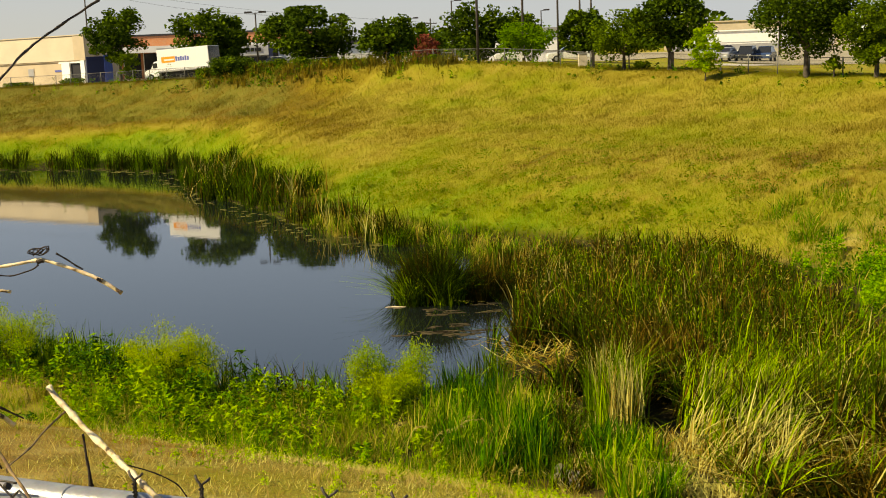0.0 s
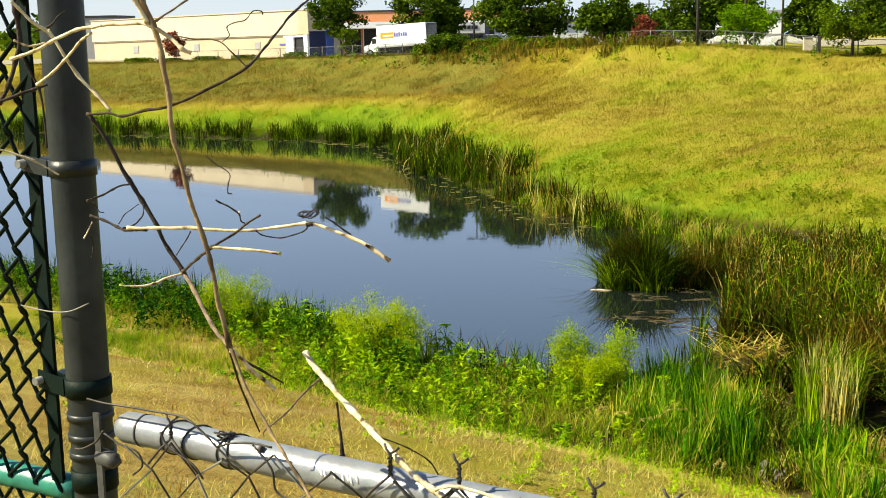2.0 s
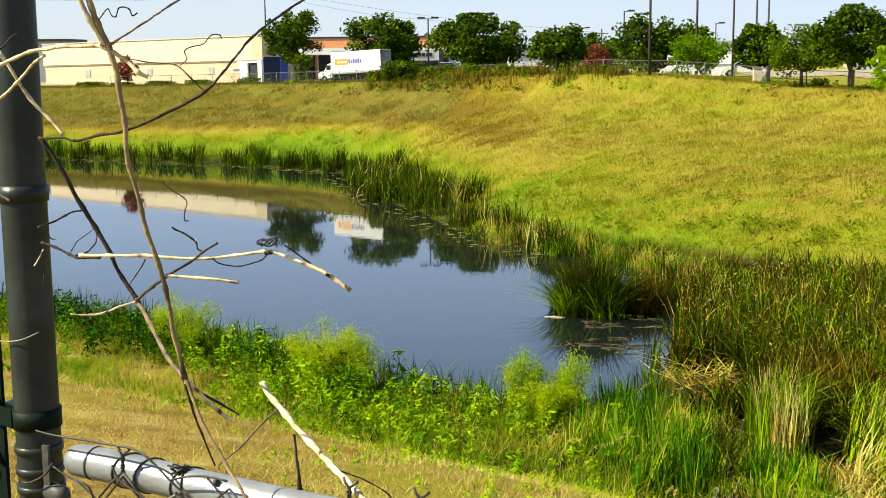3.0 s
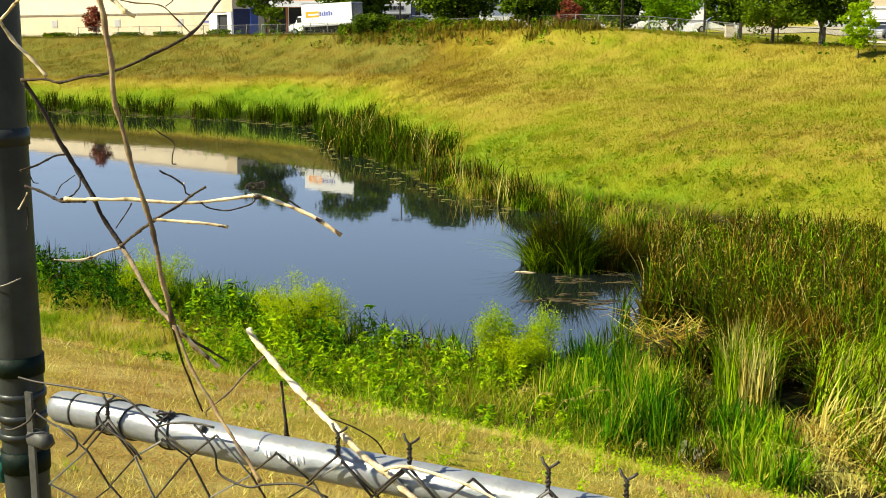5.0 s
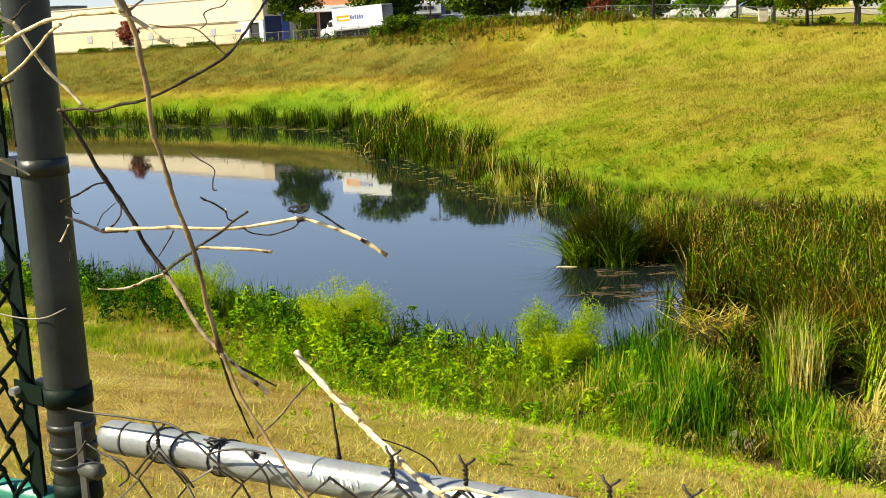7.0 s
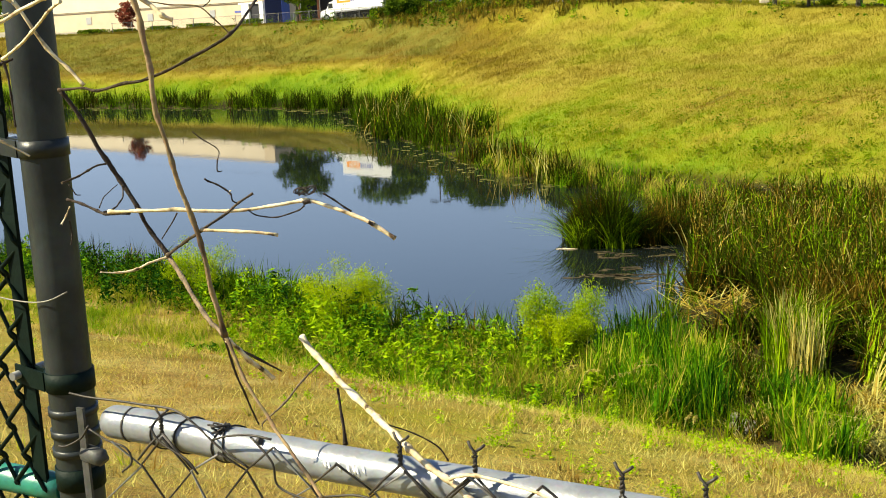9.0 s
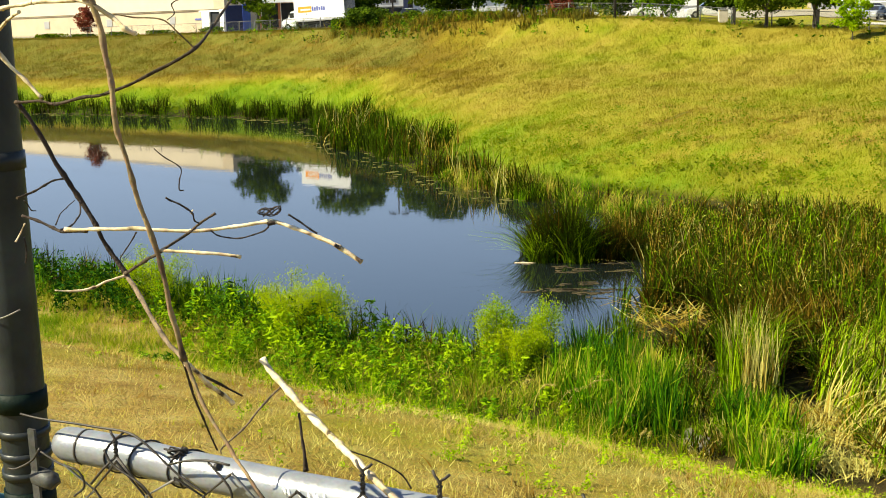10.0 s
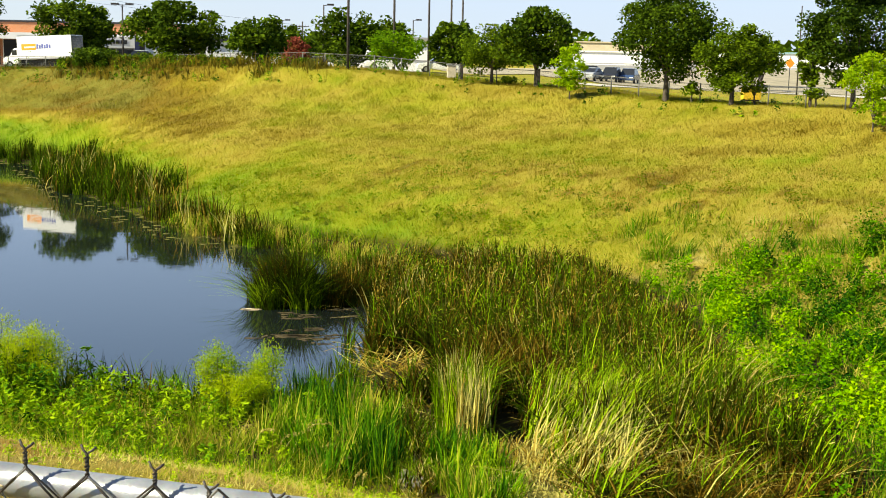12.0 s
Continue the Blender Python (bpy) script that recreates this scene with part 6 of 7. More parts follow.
part("rail", sweep(bmesh.new(), [at(-0.06, 2.3, 0.0), at(-1.66, 2.3, 0.0)], 0.020, 20), M_GREENR, green, "green painted rail")
part("post", sweep(bmesh.new(), [at(-1.66, -0.3), at(-1.66, 2.35)], 0.03, 20), M_GREENR, green)
GS, GR = 0.024, 0.043
for k in range(64):
    pts = []
    for j in range(50):
        u = -0.112 - (k if (j + k) % 2 == 0 else k + 1) * GS
        rr = random.Random(round(u / GS) * 31 + j * 7)
        bx, bz = rr.uniform(-1, 1) * 0.003, rr.uniform(-1, 1) * 0.003
        side_ = 0.0035 if (j + k) % 2 == 0 else -0.0035
        pts += [at(u + bx + side_ * 0.6, 0.15 + j * GR - 0.006 + bz, -0.011), at(u + bx + side_, 0.15 + j * GR + bz, -0.015), at(u + bx + side_ * 0.6, 0.15 + j * GR + 0.006 + bz, -0.020)]
    part("mesh_wire", sweep(bmesh.new(), pts, 0.0031, 6, False), M_GREENV, green)

# ---- dry vines in the fence ----
M_VINEWOOD, _nt, _b = mat("dry_vine_bark", 0.8, 0, 0.2)
_n1, _n2 = noise_node(_nt, 14, 3), noise_node(_nt, 160, 3)
_r = ramp_node(_nt, _n1.outputs[0], [(0.36, (0.035, 0.023, 0.014)), (0.48, (0.20, 0.135, 0.070)), (0.66, (0.38, 0.27, 0.14))])
_nt.links.new(mix_node(_nt, 0.4, _r.outputs[0], _n2.outputs[1], "SOFT_LIGHT"), _b.inputs["Base Color"])
bump(_nt, _b, _n2.outputs[0], 0.7, 0.003)
M_VINEMID = plain("brown_dry_bark", (0.075, 0.050, 0.028), 0.85, var=0.6, scale=45, fine=220, rel=0.6)
M_VINEPALE, _nt, _b = mat("pale_dry_wood", 0.75, 0, 0.2)
_n1, _n2 = noise_node(_nt, 62, 2), noise_node(_nt, 230, 3)
_r = ramp_node(_nt, _n1.outputs[0], [(0.29, (0.07, 0.045, 0.025)), (0.37, (0.44, 0.33, 0.19)), (0.60, (0.72, 0.60, 0.40))])
_nt.links.new(mix_node(_nt, 0.4, _r.outputs[0], _n2.outputs[1], "SOFT_LIGHT"), _b.inputs["Base Color"])
bump(_nt, _b, _n2.outputs[0], 0.6, 0.002)
M_VINETAN = plain("tan_dry_bark", (0.23, 0.165, 0.10), 0.85, var=0.6, scale=45, fine=220, rel=0.6)
M_VINEDARK = plain("dark_dry_bark", (0.045, 0.03, 0.022), 0.85, var=0.5, scale=40, fine=200, rel=0.4)
vine = empty("dry_vine", pose(-0.5, 1.28, 1.3), "leafless dry vine tangled over the fence post", "vine")
back = Vector((0.5, -1.28, -1.3))


def vine_part(name, material, ctrl):
    """One knotty stem through its bends (x, y, z, radius in mm)."""
    line = smooth_line([c[:3] for c in ctrl], 7)
    n = len(line)
    rad = []
    for i in range(n):
        f = i / (n - 1) * (len(ctrl) - 1)
        k = min(int(f), len(ctrl) - 2)
        r_ = ctrl[k][3] + (f - k) * (ctrl[k + 1][3] - ctrl[k][3])
        near = 1 + 0.3 * math.exp(-((f - round(f)) * 7) ** 2)      # swollen nodes
        rad.append(r_ * 0.00088 * near * (1 + 0.05 * math.sin(i * 2.3) + 0.22 * noise.noise(line[i] * 90)))
    wob = [p + back + Vector((noise.noise(p * 40), noise.noise(p * 40 + Vector((9, 0, 0))), noise.noise(p * 40 + Vector((0, 9, 0))))) * min(0.0015, rad[i] * 0.6) for i, p in enumerate(line)]
    part(name, sweep(bmesh.new(), wob, rad, 8), material, vine)


vine_part("stem", M_VINEWOOD, [(-0.552, 1.256, 1.721, 3.9), (-0.543, 1.260, 1.688, 3.6), (-0.534, 1.264, 1.665, 3.6), (-0.527, 1.267, 1.626, 3.3), (-0.523, 1.268, 1.586, 3.3), (-0.521, 1.269, 1.545, 3.0), (-0.511, 1.273, 1.492, 2.7), (-0.498, 1.278, 1.437, 3.0), (-0.491, 1.280, 1.406, 3.0), (-0.484, 1.283, 1.357, 3.0), (-0.475, 1.287, 1.306, 3.6)])
vine_part("stem", M_VINEWOOD, [(-0.475, 1.287, 1.306, 2.7), (-0.454, 1.273, 1.263, 2.1), (-0.422, 1.252, 1.223, 2.0), (-0.380, 1.213, 1.186, 2.2), (-0.357, 1.188, 1.169, 2.2)])
vine_part("stem", M_VINEPALE, [(-0.564, 1.251, 1.727, 2.7), (-0.550, 1.257, 1.691, 3.0), (-0.539, 1.262, 1.667, 3.0)])
vine_part("stem", M_VINEDARK, [(-0.721, 1.487, 1.555, 2.9), (-0.702, 1.496, 1.517, 2.9), (-0.681, 1.505, 1.467, 3.3), (-0.668, 1.511, 1.441, 3.7), (-0.648, 1.509, 1.405, 2.9), (-0.637, 1.513, 1.375, 2.9), (-0.616, 1.511, 1.347, 3.6)])
vine_part("stem", M_VINETAN, [(-0.616, 1.511, 1.347, 3.5), (-0.581, 1.460, 1.329, 3.1), (-0.528, 1.373, 1.309, 2.9), (-0.480, 1.295, 1.304, 2.7)])
vine_part("stem", M_VINEDARK, [(-0.480, 1.295, 1.304, 1.8), (-0.480, 1.316, 1.265, 1.5), (-0.477, 1.339, 1.226, 1.3), (-0.471, 1.362, 1.181, 1.0)])
vine_part("stub", M_VINEPALE, [(-0.477, 1.296, 1.300, 2.7), (-0.463, 1.323, 1.269, 2.8), (-0.446, 1.349, 1.240, 2.5)])
vine_part("stub", M_VINEDARK, [(-0.478, 1.328, 1.281, 1.9), (-0.461, 1.355, 1.259, 1.9), (-0.445, 1.381, 1.237, 1.0)])
vine_part("branch", M_VINEMID, [(-0.688, 1.414, 1.560, 1.9), (-0.657, 1.406, 1.561, 1.6), (-0.639, 1.404, 1.558, 1.9), (-0.605, 1.397, 1.565, 1.9), (-0.571, 1.389, 1.570, 1.8), (-0.530, 1.415, 1.590, 1.8), (-0.492, 1.439, 1.613, 2.1), (-0.493, 1.544, 1.644, 1.7), (-0.507, 1.697, 1.681, 1.9), (-0.503, 1.853, 1.719, 2.0), (-0.482, 2.013, 1.763, 2.2)])
vine_part("branch", M_VINEPALE, [(-0.723, 1.396, 1.662, 2.4), (-0.695, 1.410, 1.607, 2.4), (-0.673, 1.410, 1.584, 2.1), (-0.655, 1.407, 1.564, 2.1)])
vine_part("branch", M_VINEWOOD, [(-0.492, 1.439, 1.613, 1.0), (-0.507, 1.434, 1.630, 1.0), (-0.523, 1.429, 1.645, 1.0), (-0.550, 1.419, 1.648, 1.0), (-0.570, 1.411, 1.652, 0.7)])
vine_part("branch", M_VINEPALE, [(-0.602, 1.288, 1.665, 2.2), (-0.562, 1.274, 1.666, 2.1), (-0.537, 1.263, 1.664, 2.7), (-0.520, 1.269, 1.651, 2.4), (-0.504, 1.265, 1.639, 2.7), (-0.495, 1.268, 1.634, 2.7)])
vine_part("branch", M_VINEWOOD, [(-0.535, 1.274, 1.668, 1.5), (-0.556, 1.417, 1.692, 1.3), (-0.576, 1.569, 1.720, 1.5), (-0.589, 1.723, 1.751, 1.6)])
vine_part("twig", M_VINEPALE, [(-0.608, 1.330, 1.433, 2.3), (-0.572, 1.323, 1.435, 1.9), (-0.527, 1.321, 1.435, 2.2), (-0.464, 1.322, 1.433, 1.9), (-0.426, 1.324, 1.437, 1.8), (-0.389, 1.325, 1.441, 2.4), (-0.364, 1.321, 1.435, 2.1), (-0.338, 1.317, 1.427, 2.1), (-0.316, 1.312, 1.417, 2.7), (-0.293, 1.307, 1.403, 2.9)])
vine_part("twig", M_VINEMID, [(-0.613, 1.502, 1.348, 2.2), (-0.539, 1.370, 1.392, 1.9), (-0.497, 1.300, 1.416, 1.8), (-0.475, 1.318, 1.430, 1.5), (-0.461, 1.323, 1.441, 1.5), (-0.446, 1.328, 1.450, 1.5)])
vine_part("twig", M_VINEPALE, [(-0.490, 1.281, 1.421, 1.8), (-0.449, 1.274, 1.420, 1.8), (-0.408, 1.277, 1.416, 1.8)])
vine_part("twig", M_VINEPALE, [(-0.613, 1.502, 1.346, 1.8), (-0.635, 1.492, 1.340, 1.4), (-0.648, 1.487, 1.334, 1.8), (-0.667, 1.479, 1.332, 1.4), (-0.688, 1.469, 1.335, 0.7)])
vine_part("stick", M_VINEPALE, [(-0.452, 1.504, 1.242, 4.2), (-0.435, 1.491, 1.225, 4.5), (-0.416, 1.478, 1.211, 4.3), (-0.377, 1.447, 1.184, 4.3), (-0.345, 1.416, 1.169, 4.1), (-0.320, 1.386, 1.159, 4.2), (-0.301, 1.364, 1.152, 4.1), (-0.278, 1.351, 1.137, 4.0), (-0.258, 1.343, 1.126, 4.2), (-0.233, 1.334, 1.109, 4.0), (-0.205, 1.324, 1.086, 3.8)])
vine_part("twig", M_VINEPALE, [(-0.253, 1.337, 1.127, 2.2), (-0.241, 1.326, 1.136, 2.3), (-0.221, 1.317, 1.140, 2.1), (-0.187, 1.305, 1.137, 2.0), (-0.151, 1.292, 1.131, 1.8), (-0.122, 1.281, 1.121, 1.7), (-0.096, 1.272, 1.113, 1.3)])
vine_part("twig", M_VINETAN, [(-0.427, 1.490, 1.213, 1.4), (-0.442, 1.455, 1.202, 1.3), (-0.457, 1.419, 1.185, 1.3), (-0.474, 1.392, 1.173, 1.0), (-0.476, 1.392, 1.165, 0.6)])
vine_part("dry_leaf", M_VINEDARK, [(-0.407, 1.485, 1.182, 1.4), (-0.402, 1.476, 1.144, 2.0), (-0.399, 1.477, 1.113, 3.1)])
vine_part("twig", M_VINEDARK, [(-0.342, 1.450, 1.149, 1.0), (-0.309, 1.457, 1.134, 1.0), (-0.283, 1.461, 1.116, 1.0), (-0.272, 1.463, 1.098, 1.0)])
vine_part("twig", M_VINEPALE, [(-0.760, 1.431, 1.596, 1.9), (-0.729, 1.413, 1.611, 1.8), (-0.703, 1.393, 1.625, 1.8), (-0.670, 1.365, 1.645, 1.7), (-0.635, 1.326, 1.657, 1.7)])
vine_part("tendril", M_VINEPALE, [(-0.781, 1.420, 1.650, 1.5), (-0.770, 1.426, 1.644, 1.5), (-0.761, 1.430, 1.643, 1.5), (-0.749, 1.437, 1.647, 1.1)])
vine_part("stem", M_VINEDARK, [(-0.850, 1.496, 1.568, 3.2), (-0.839, 1.502, 1.593, 3.2), (-0.829, 1.507, 1.622, 3.6), (-0.823, 1.511, 1.651, 3.6), (-0.825, 1.510, 1.687, 3.6), (-0.828, 1.508, 1.716, 3.6)])
vine_part("stem", M_VINEDARK, [(-0.802, 1.476, 1.630, 1.9), (-0.787, 1.485, 1.586, 1.9), (-0.784, 1.486, 1.550, 1.5), (-0.783, 1.487, 1.512, 1.2)])
vine_part("twig", M_VINEDARK, [(-0.846, 1.475, 1.569, 2.3), (-0.827, 1.486, 1.578, 2.3), (-0.802, 1.499, 1.587, 2.3), (-0.787, 1.508, 1.593, 1.6)])
vine_part("twig", M_VINEPALE, [(-0.830, 1.438, 1.517, 1.5), (-0.813, 1.448, 1.510, 1.5), (-0.789, 1.461, 1.498, 1.5), (-0.763, 1.475, 1.478, 1.1)])
vine_part("tendril", M_VINEDARK, [(-0.760, 1.431, 1.661, 1.5), (-0.742, 1.440, 1.667, 1.5), (-0.733, 1.445, 1.678, 1.1), (-0.726, 1.449, 1.684, 0.7)])
vine_part("twig", M_VINEDARK, [(-0.671, 1.367, 1.442, 1.6), (-0.652, 1.363, 1.437, 1.7), (-0.634, 1.358, 1.430, 1.8), (-0.621, 1.350, 1.428, 2.0), (-0.604, 1.345, 1.429, 2.1), (-0.588, 1.338, 1.431, 2.2)])
vine_part("tendril", M_VINEDARK, [(-0.612, 1.328, 1.433, 1.2), (-0.620, 1.374, 1.430, 1.1), (-0.631, 1.418, 1.430, 1.1), (-0.645, 1.461, 1.431, 1.0), (-0.663, 1.502, 1.435, 0.9)])
vine_part("tendril", M_VINEDARK, [(-0.616, 1.326, 1.439, 0.7), (-0.636, 1.383, 1.440, 0.7), (-0.653, 1.441, 1.438, 0.6), (-0.668, 1.500, 1.437, 0.6)])
vine_part("twig", M_VINEMID, [(-0.682, 1.505, 1.462, 1.3), (-0.688, 1.492, 1.462, 1.3), (-0.693, 1.478, 1.459, 1.4), (-0.699, 1.464, 1.454, 1.4), (-0.703, 1.451, 1.452, 1.5), (-0.709, 1.438, 1.450, 1.5)])
vine_part("tendril", M_VINEDARK, [(-0.702, 1.441, 1.447, 0.9), (-0.699, 1.443, 1.441, 0.8), (-0.696, 1.444, 1.435, 0.7), (-0.691, 1.446, 1.434, 0.6)])
vine_part("tendril", M_VINEDARK, [(-0.494, 1.293, 1.521, 0.6), (-0.485, 1.296, 1.512, 0.6), (-0.474, 1.300, 1.504, 0.6), (-0.470, 1.301, 1.498, 0.6), (-0.472, 1.300, 1.489, 0.7), (-0.473, 1.300, 1.479, 0.7), (-0.469, 1.301, 1.478, 0.7)])
vine_part("tendril", M_VINEDARK, [(-0.486, 1.295, 1.472, 1.1), (-0.483, 1.297, 1.469, 1.1), (-0.475, 1.299, 1.465, 1.0), (-0.467, 1.302, 1.459, 1.0), (-0.462, 1.303, 1.454, 1.0), (-0.461, 1.304, 1.447, 0.9), (-0.457, 1.305, 1.444, 0.9)])
vine_part("tendril", M_VINEPALE, [(-0.464, 1.303, 1.454, 0.9), (-0.463, 1.303, 1.456, 0.8), (-0.462, 1.304, 1.458, 0.7)])
vine_part("tendril", M_VINEDARK, [(-0.542, 1.357, 1.425, 1.0), (-0.549, 1.365, 1.417, 0.9), (-0.560, 1.371, 1.404, 0.8), (-0.570, 1.378, 1.393, 0.7)])
vine_part("twig", M_VINEPALE, [(-0.652, 1.332, 1.440, 0.9), (-0.657, 1.330, 1.430, 0.9), (-0.662, 1.327, 1.421, 1.0)])
vine_part("tendril", M_VINEDARK, [(-0.654, 1.331, 1.425, 1.0), (-0.653, 1.331, 1.416, 0.9), (-0.653, 1.331, 1.407, 0.9), (-0.655, 1.331, 1.398, 0.8)])
vine_part("twig", M_VINEDARK, [(-0.371, 1.330, 1.448, 1.2), (-0.360, 1.332, 1.440, 1.1), (-0.350, 1.334, 1.432, 1.1), (-0.343, 1.336, 1.427, 1.0)])
vine_part("tendril", M_VINEDARK, [(-0.446, 1.309, 1.435, 0.8), (-0.440, 1.311, 1.430, 0.8), (-0.430, 1.314, 1.427, 0.9), (-0.419, 1.317, 1.426, 0.9), (-0.406, 1.320, 1.429, 0.9), (-0.396, 1.323, 1.432, 1.0), (-0.391, 1.325, 1.436, 1.0)])
vine_part("knot", M_VINEDARK, [(-0.320, 1.309, 1.420, 2.3), (-0.317, 1.310, 1.418, 2.3), (-0.314, 1.310, 1.417, 2.4)])
vine_part("knot", M_VINEDARK, [(-0.391, 1.321, 1.439, 2.6), (-0.387, 1.322, 1.440, 2.5), (-0.384, 1.323, 1.440, 2.4)])
vine_part("branch", M_VINEPALE, [(-0.728, 1.314, 1.630, 2.0), (-0.700, 1.314, 1.637, 2.0), (-0.677, 1.311, 1.648, 2.1), (-0.659, 1.305, 1.654, 2.1), (-0.639, 1.300, 1.661, 2.2), (-0.617, 1.296, 1.664, 2.2), (-0.602, 1.288, 1.665, 2.3)])
vine_part("branch", M_VINEPALE, [(-0.757, 1.378, 1.696, 2.1), (-0.750, 1.382, 1.687, 2.2), (-0.738, 1.388, 1.671, 2.3), (-0.723, 1.396, 1.661, 2.4)])
vine_part("tendril", M_VINEDARK, [(-0.568, 1.303, 1.685, 0.7), (-0.563, 1.305, 1.691, 0.7), (-0.557, 1.308, 1.700, 0.7), (-0.552, 1.310, 1.705, 0.7), (-0.549, 1.312, 1.698, 0.7), (-0.545, 1.313, 1.697, 0.8), (-0.542, 1.314, 1.705, 0.8), (-0.538, 1.316, 1.707, 0.8), (-0.532, 1.319, 1.705, 0.8), (-0.529, 1.320, 1.698, 0.8), (-0.524, 1.322, 1.701, 0.8)])
vine_part("tendril", M_VINEDARK, [(-0.518, 1.431, 1.644, 0.6), (-0.510, 1.434, 1.651, 0.6), (-0.512, 1.433, 1.661, 0.7), (-0.504, 1.436, 1.666, 0.7), (-0.491, 1.440, 1.669, 0.7), (-0.482, 1.443, 1.679, 0.7), (-0.473, 1.446, 1.679, 0.8), (-0.471, 1.446, 1.675, 0.8)])
# curled tendril knot on the twig
kn = Vector((-0.389, 1.325, 1.447)) + back
for k in range(4):
    ph, ax = 1.7 * k, 0.005 + 0.0022 * (k % 3)
    loop = [kn + Vector((0.004 * (k - 1.5) + ax * math.cos(t * 0.5 + ph), 0.005 * math.sin(t * 0.7 + 2 * ph), 0.005 + 0.6 * ax * math.sin(t * 0.5 * (1 + 0.12 * k) + ph))) for t in range(22)]
    part("tendril", sweep(bmesh.new(), loop, 0.0006, 5), M_VINEDARK, vine, "curled dark tendril")

# ---- grass stalks with seed heads ----
def seed_stalk(x, y, height, reach, turn, seed):
    """One arching stalk with a drooping, feathery seed head."""
    r = np.random.default_rng(seed)
    z0 = float(land(x, y))
    ob = empty("grass_stalk", pose(x, y, z0, 0, 0, turn), "arching pale grass stalk with a drooping seed head", "grass", "seed stalks")
    line = smooth_line([(0, 0, -0.03), (reach * 0.12, 0, height * 0.55), (reach * 0.5, 0, height * 0.95), (reach, 0, height)], 5)
    part("stem", sweep(bmesh.new(), line, [0.007 - 0.004 * i / (len(line) - 1) for i in range(len(line))], 5), M_STALK, ob)
    L = np.array(line[-7:])
    u = r.uniform(0, len(L) - 1.001, 90)
    i = u.astype(int)
    P = L[i] + (L[i + 1] - L[i]) * (u - i)[:, None] + r.normal(0, 0.016, (90, 3)) - [0, 0, 0.012]
    V, T, C = leaves(P, r.uniform(0.012, 0.022, 90), 0.06, 3.0, 0.2, 0.6)
    part("seed_head", mesh_np("seed_head", V, T, C), M_CATTAIL, ob, "feathery straw-coloured seed head")


M_STALK = plain("dry_stalk", (0.42, 0.36, 0.10), 0.8, var=0.3, scale=20, fine=90)
for k, (sx, sy, sh, sr, st) in enumerate([(-0.25, 25.1, 0.75, 0.75, 12), (-0.05, 25.0, 0.95, 0.85, 5), (-0.4, 25.4, 0.6, 0.6, 20), (0.75, 23.9, 0.5, 0.5, 10), (1.15, 22.3, 0.6, 0.4, 60), (1.35, 22.6, 0.5, 0.3, 70), (-0.9, 25.6, 0.7, 0.45, -10), (0.4, 24.6, 0.6, 0.5, 0), (0.1, 25.7, 0.8, 0.6, 30), (-1.3, 26.2, 0.6, 0.4, 15)]):
    seed_stalk(sx, sy, sh, sr, st, 80 + k)

# ---- stones and floating matter ----
M_STONE = plain("pale_stone", (0.33, 0.30, 0.23), 0.9, var=0.35, scale=4, fine=30, rel=0.6)


def stone(x, y, r, squash, seed, lift=0.0):
    rr = random.Random(seed)
    bm = bmesh.new()
    bmesh.ops.create_icosphere(bm, subdivisions=3, radius=r)
    for v in bm.verts:
        k = 1 + 0.35 * noise.noise(v.co * (1.6 / r) + Vector((seed, 0, 0))) + 0.12 * noise.noise(v.co * (5 / r))
        v.co = Vector((v.co.x * k * 1.15, v.co.y * k, v.co.z * k * squash))
    ob = part("stone", bm, M_STONE)
    ob.matrix_world = pose(x, y, float(land(x, y)) + r * squash * 0.2 + lift, 0, 0, rr.uniform(0, 360))
    tagged(ob, "pale weathered limestone lump at the marsh edge", "stone", "stones")


for k, (sx, sy, sr, sq) in enumerate([(2.38, 23.3, 0.16, 0.9), (2.52, 23.6, 0.19, 1.0), (2.25, 23.8, 0.12, 0.8), (2.62, 23.1, 0.1, 0.7), (2.35, 24.3, 0.15, 0.8), (0.9, 24.6, 0.12, 0.5), (0.3, 24.2, 0.09, 0.5)]):
    stone(sx, sy, sr, sq, 3 + k)

M_SCUM = plain("pond_scum", (0.075, 0.055, 0.018), 0.8, var=0.5, scale=2, fine=20, rel=0.4)


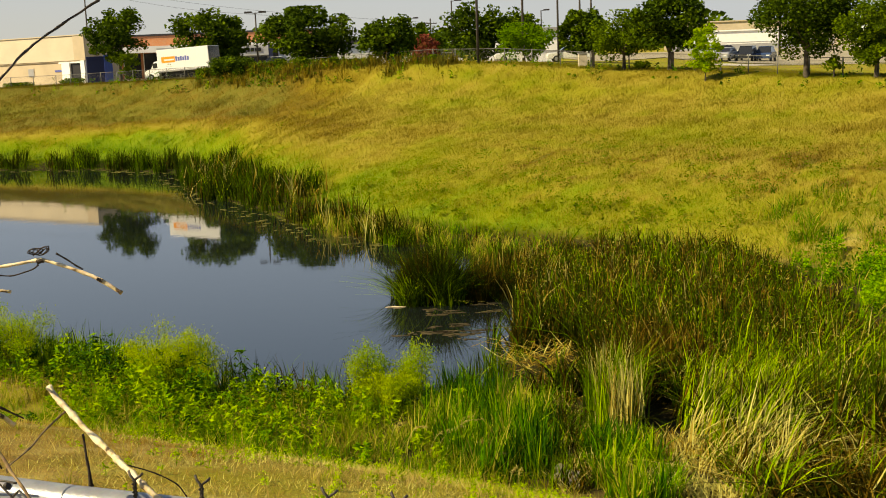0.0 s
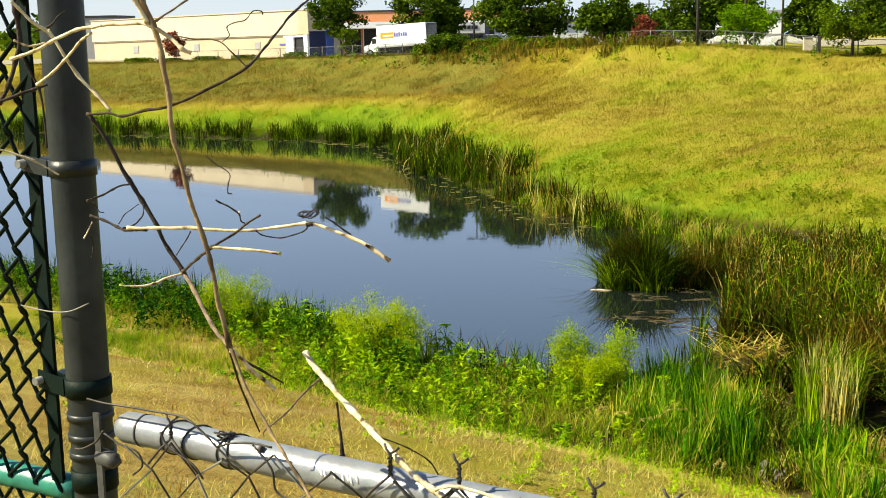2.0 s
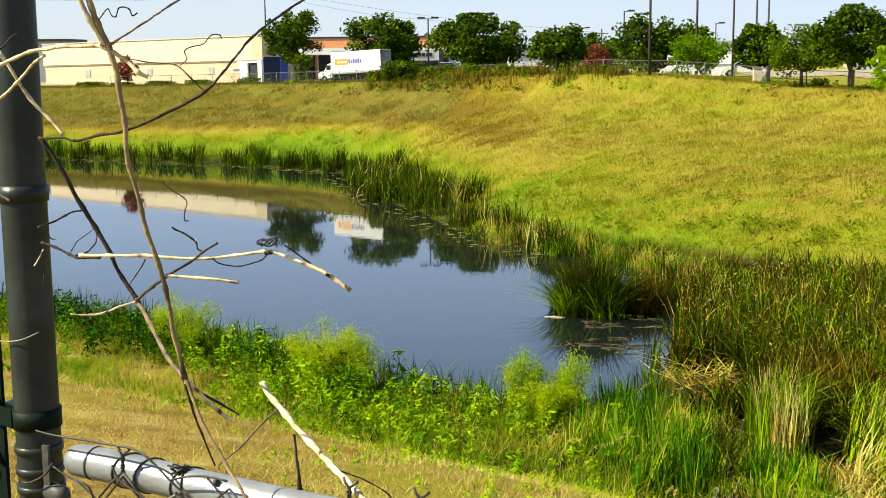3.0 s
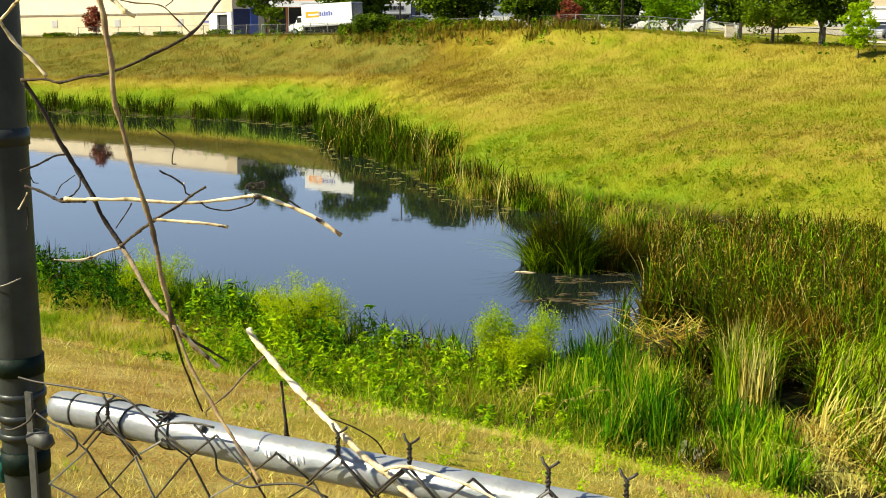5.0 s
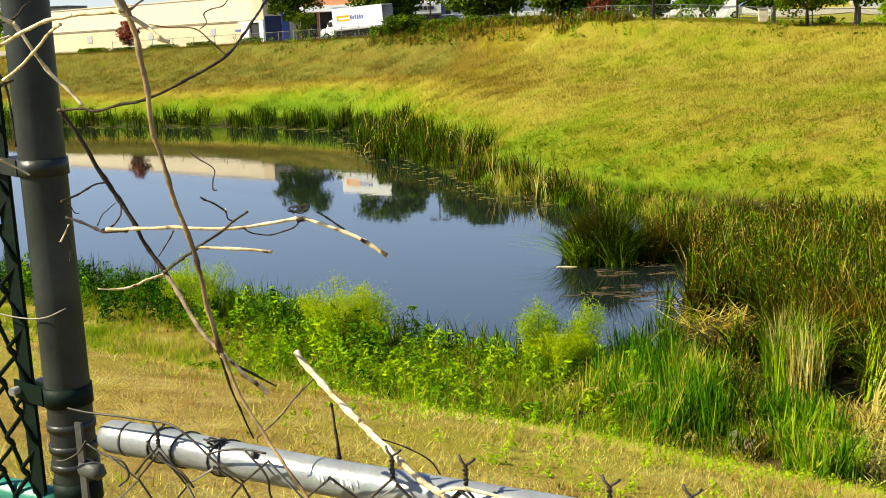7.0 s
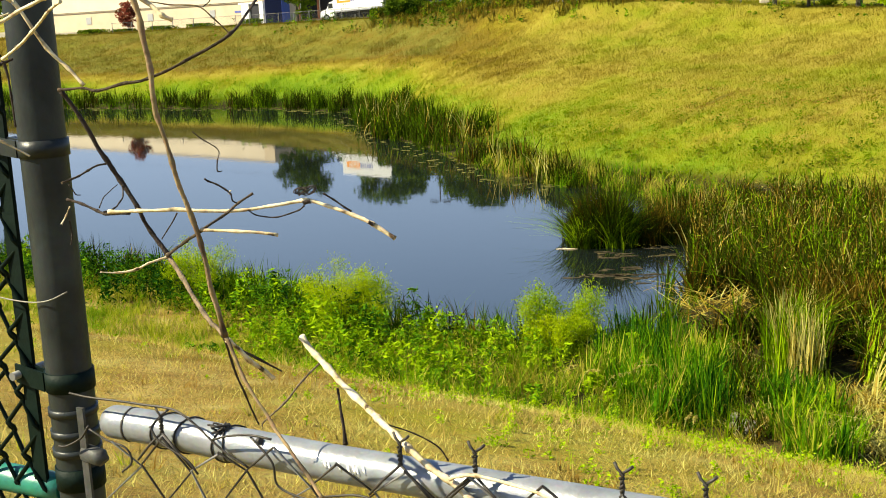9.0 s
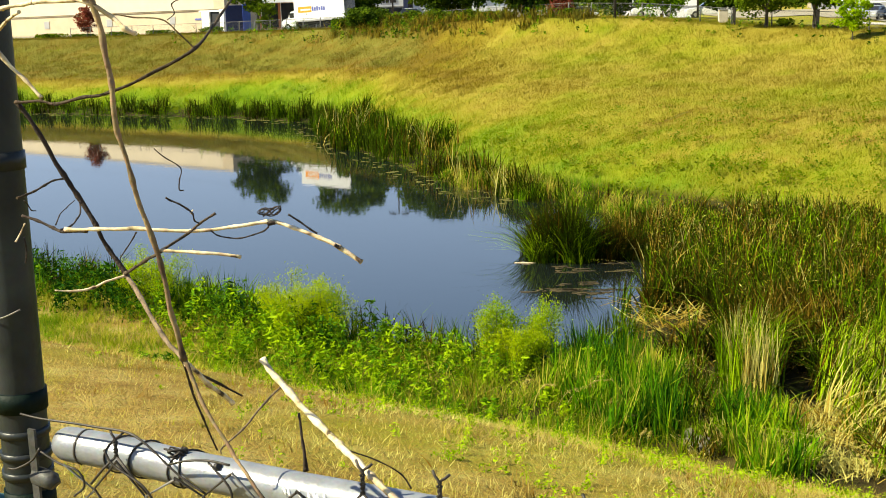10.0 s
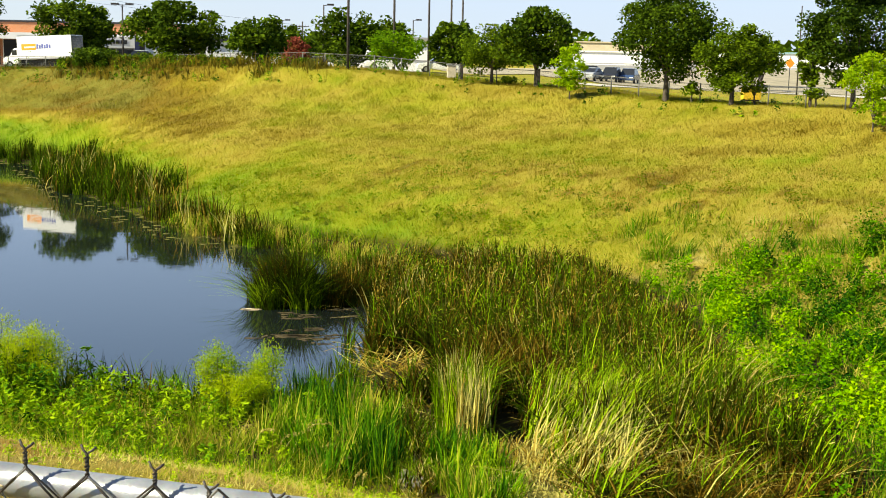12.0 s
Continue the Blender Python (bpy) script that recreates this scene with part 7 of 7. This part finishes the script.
def rafts(name, places, label, material=None):
    """Thin ragged rafts of floating weed."""
    bm = bmesh.new()
    rr = random.Random(4)
    for x, y, rx, ry in places:
        n = 14
        a0 = rr.uniform(0, 6)
        rim = []
        for k in range(n):
            a = 2 * math.pi * k / n
            w = 1 + 0.35 * math.sin(3 * a + a0) + rr.uniform(-0.25, 0.25)
            rim.append((x + rx * w * math.cos(a), y + ry * w * math.sin(a)))
        lo = [bm.verts.new((u, v, WATER - 0.01)) for u, v in rim]
        hi = [bm.verts.new((x + (u - x) * 0.93, y + (v - y) * 0.93, WATER + 0.012)) for u, v in rim]
        bm.faces.new(hi)
        for k in range(n):
            bm.faces.new((lo[k], lo[(k + 1) % n], hi[(k + 1) % n], hi[k]))
    return tagged(part(name, bm, material or M_SCUM), label, "pond weed", kind="stuff")


driftwood = empty("floating_stick", pose(-1.75, 43.3, WATER, 0, 0, -4), "bleached stick floating at the cattail clump", "stick")
part("wood", sweep(bmesh.new(), smooth_line([(-0.38, 0, 0.0), (-0.1, 0.03, 0.015), (0.15, -0.02, 0.012), (0.4, 0.02, 0.0)], 4), [0.012 + 0.016 * math.sin(0.3 + 2.4 * i / 12) for i in range(13)], 7), M_VINEPALE, driftwood)
rr = random.Random(9)
near_rafts = []
for k in range(17):
    cx, cy = rr.uniform(-1.0, 2.0), rr.uniform(38.0, 43.3)
    near_rafts += [(cx + rr.gauss(0, 0.3), cy + rr.gauss(0, 0.12), rr.uniform(0.05, 0.28), rr.uniform(0.03, 0.09)) for _ in range(5)]
rafts("floating_weed", near_rafts, "brown floating weed rafts beside the cattail clump")
edge = []
for a, c in zip(POND[15:26], POND[16:27]):
    t = (c - a) / np.linalg.norm(c - a)
    inward = np.array([-t[1], t[0]])
    for k in range(int(np.linalg.norm(c - a) * 4)):
        q = a + (c - a) * rr.random() + inward * (rr.random() ** 2 * 2.2 - 0.1)
        edge.append((q[0], q[1], rr.uniform(0.05, 0.24), rr.uniform(0.04, 0.13)))
rafts("shore_scum", edge, "yellowish scum floating along the far shore", plain("pale_scum", (0.16, 0.15, 0.02), 0.85, var=0.5, scale=1.5, fine=15))
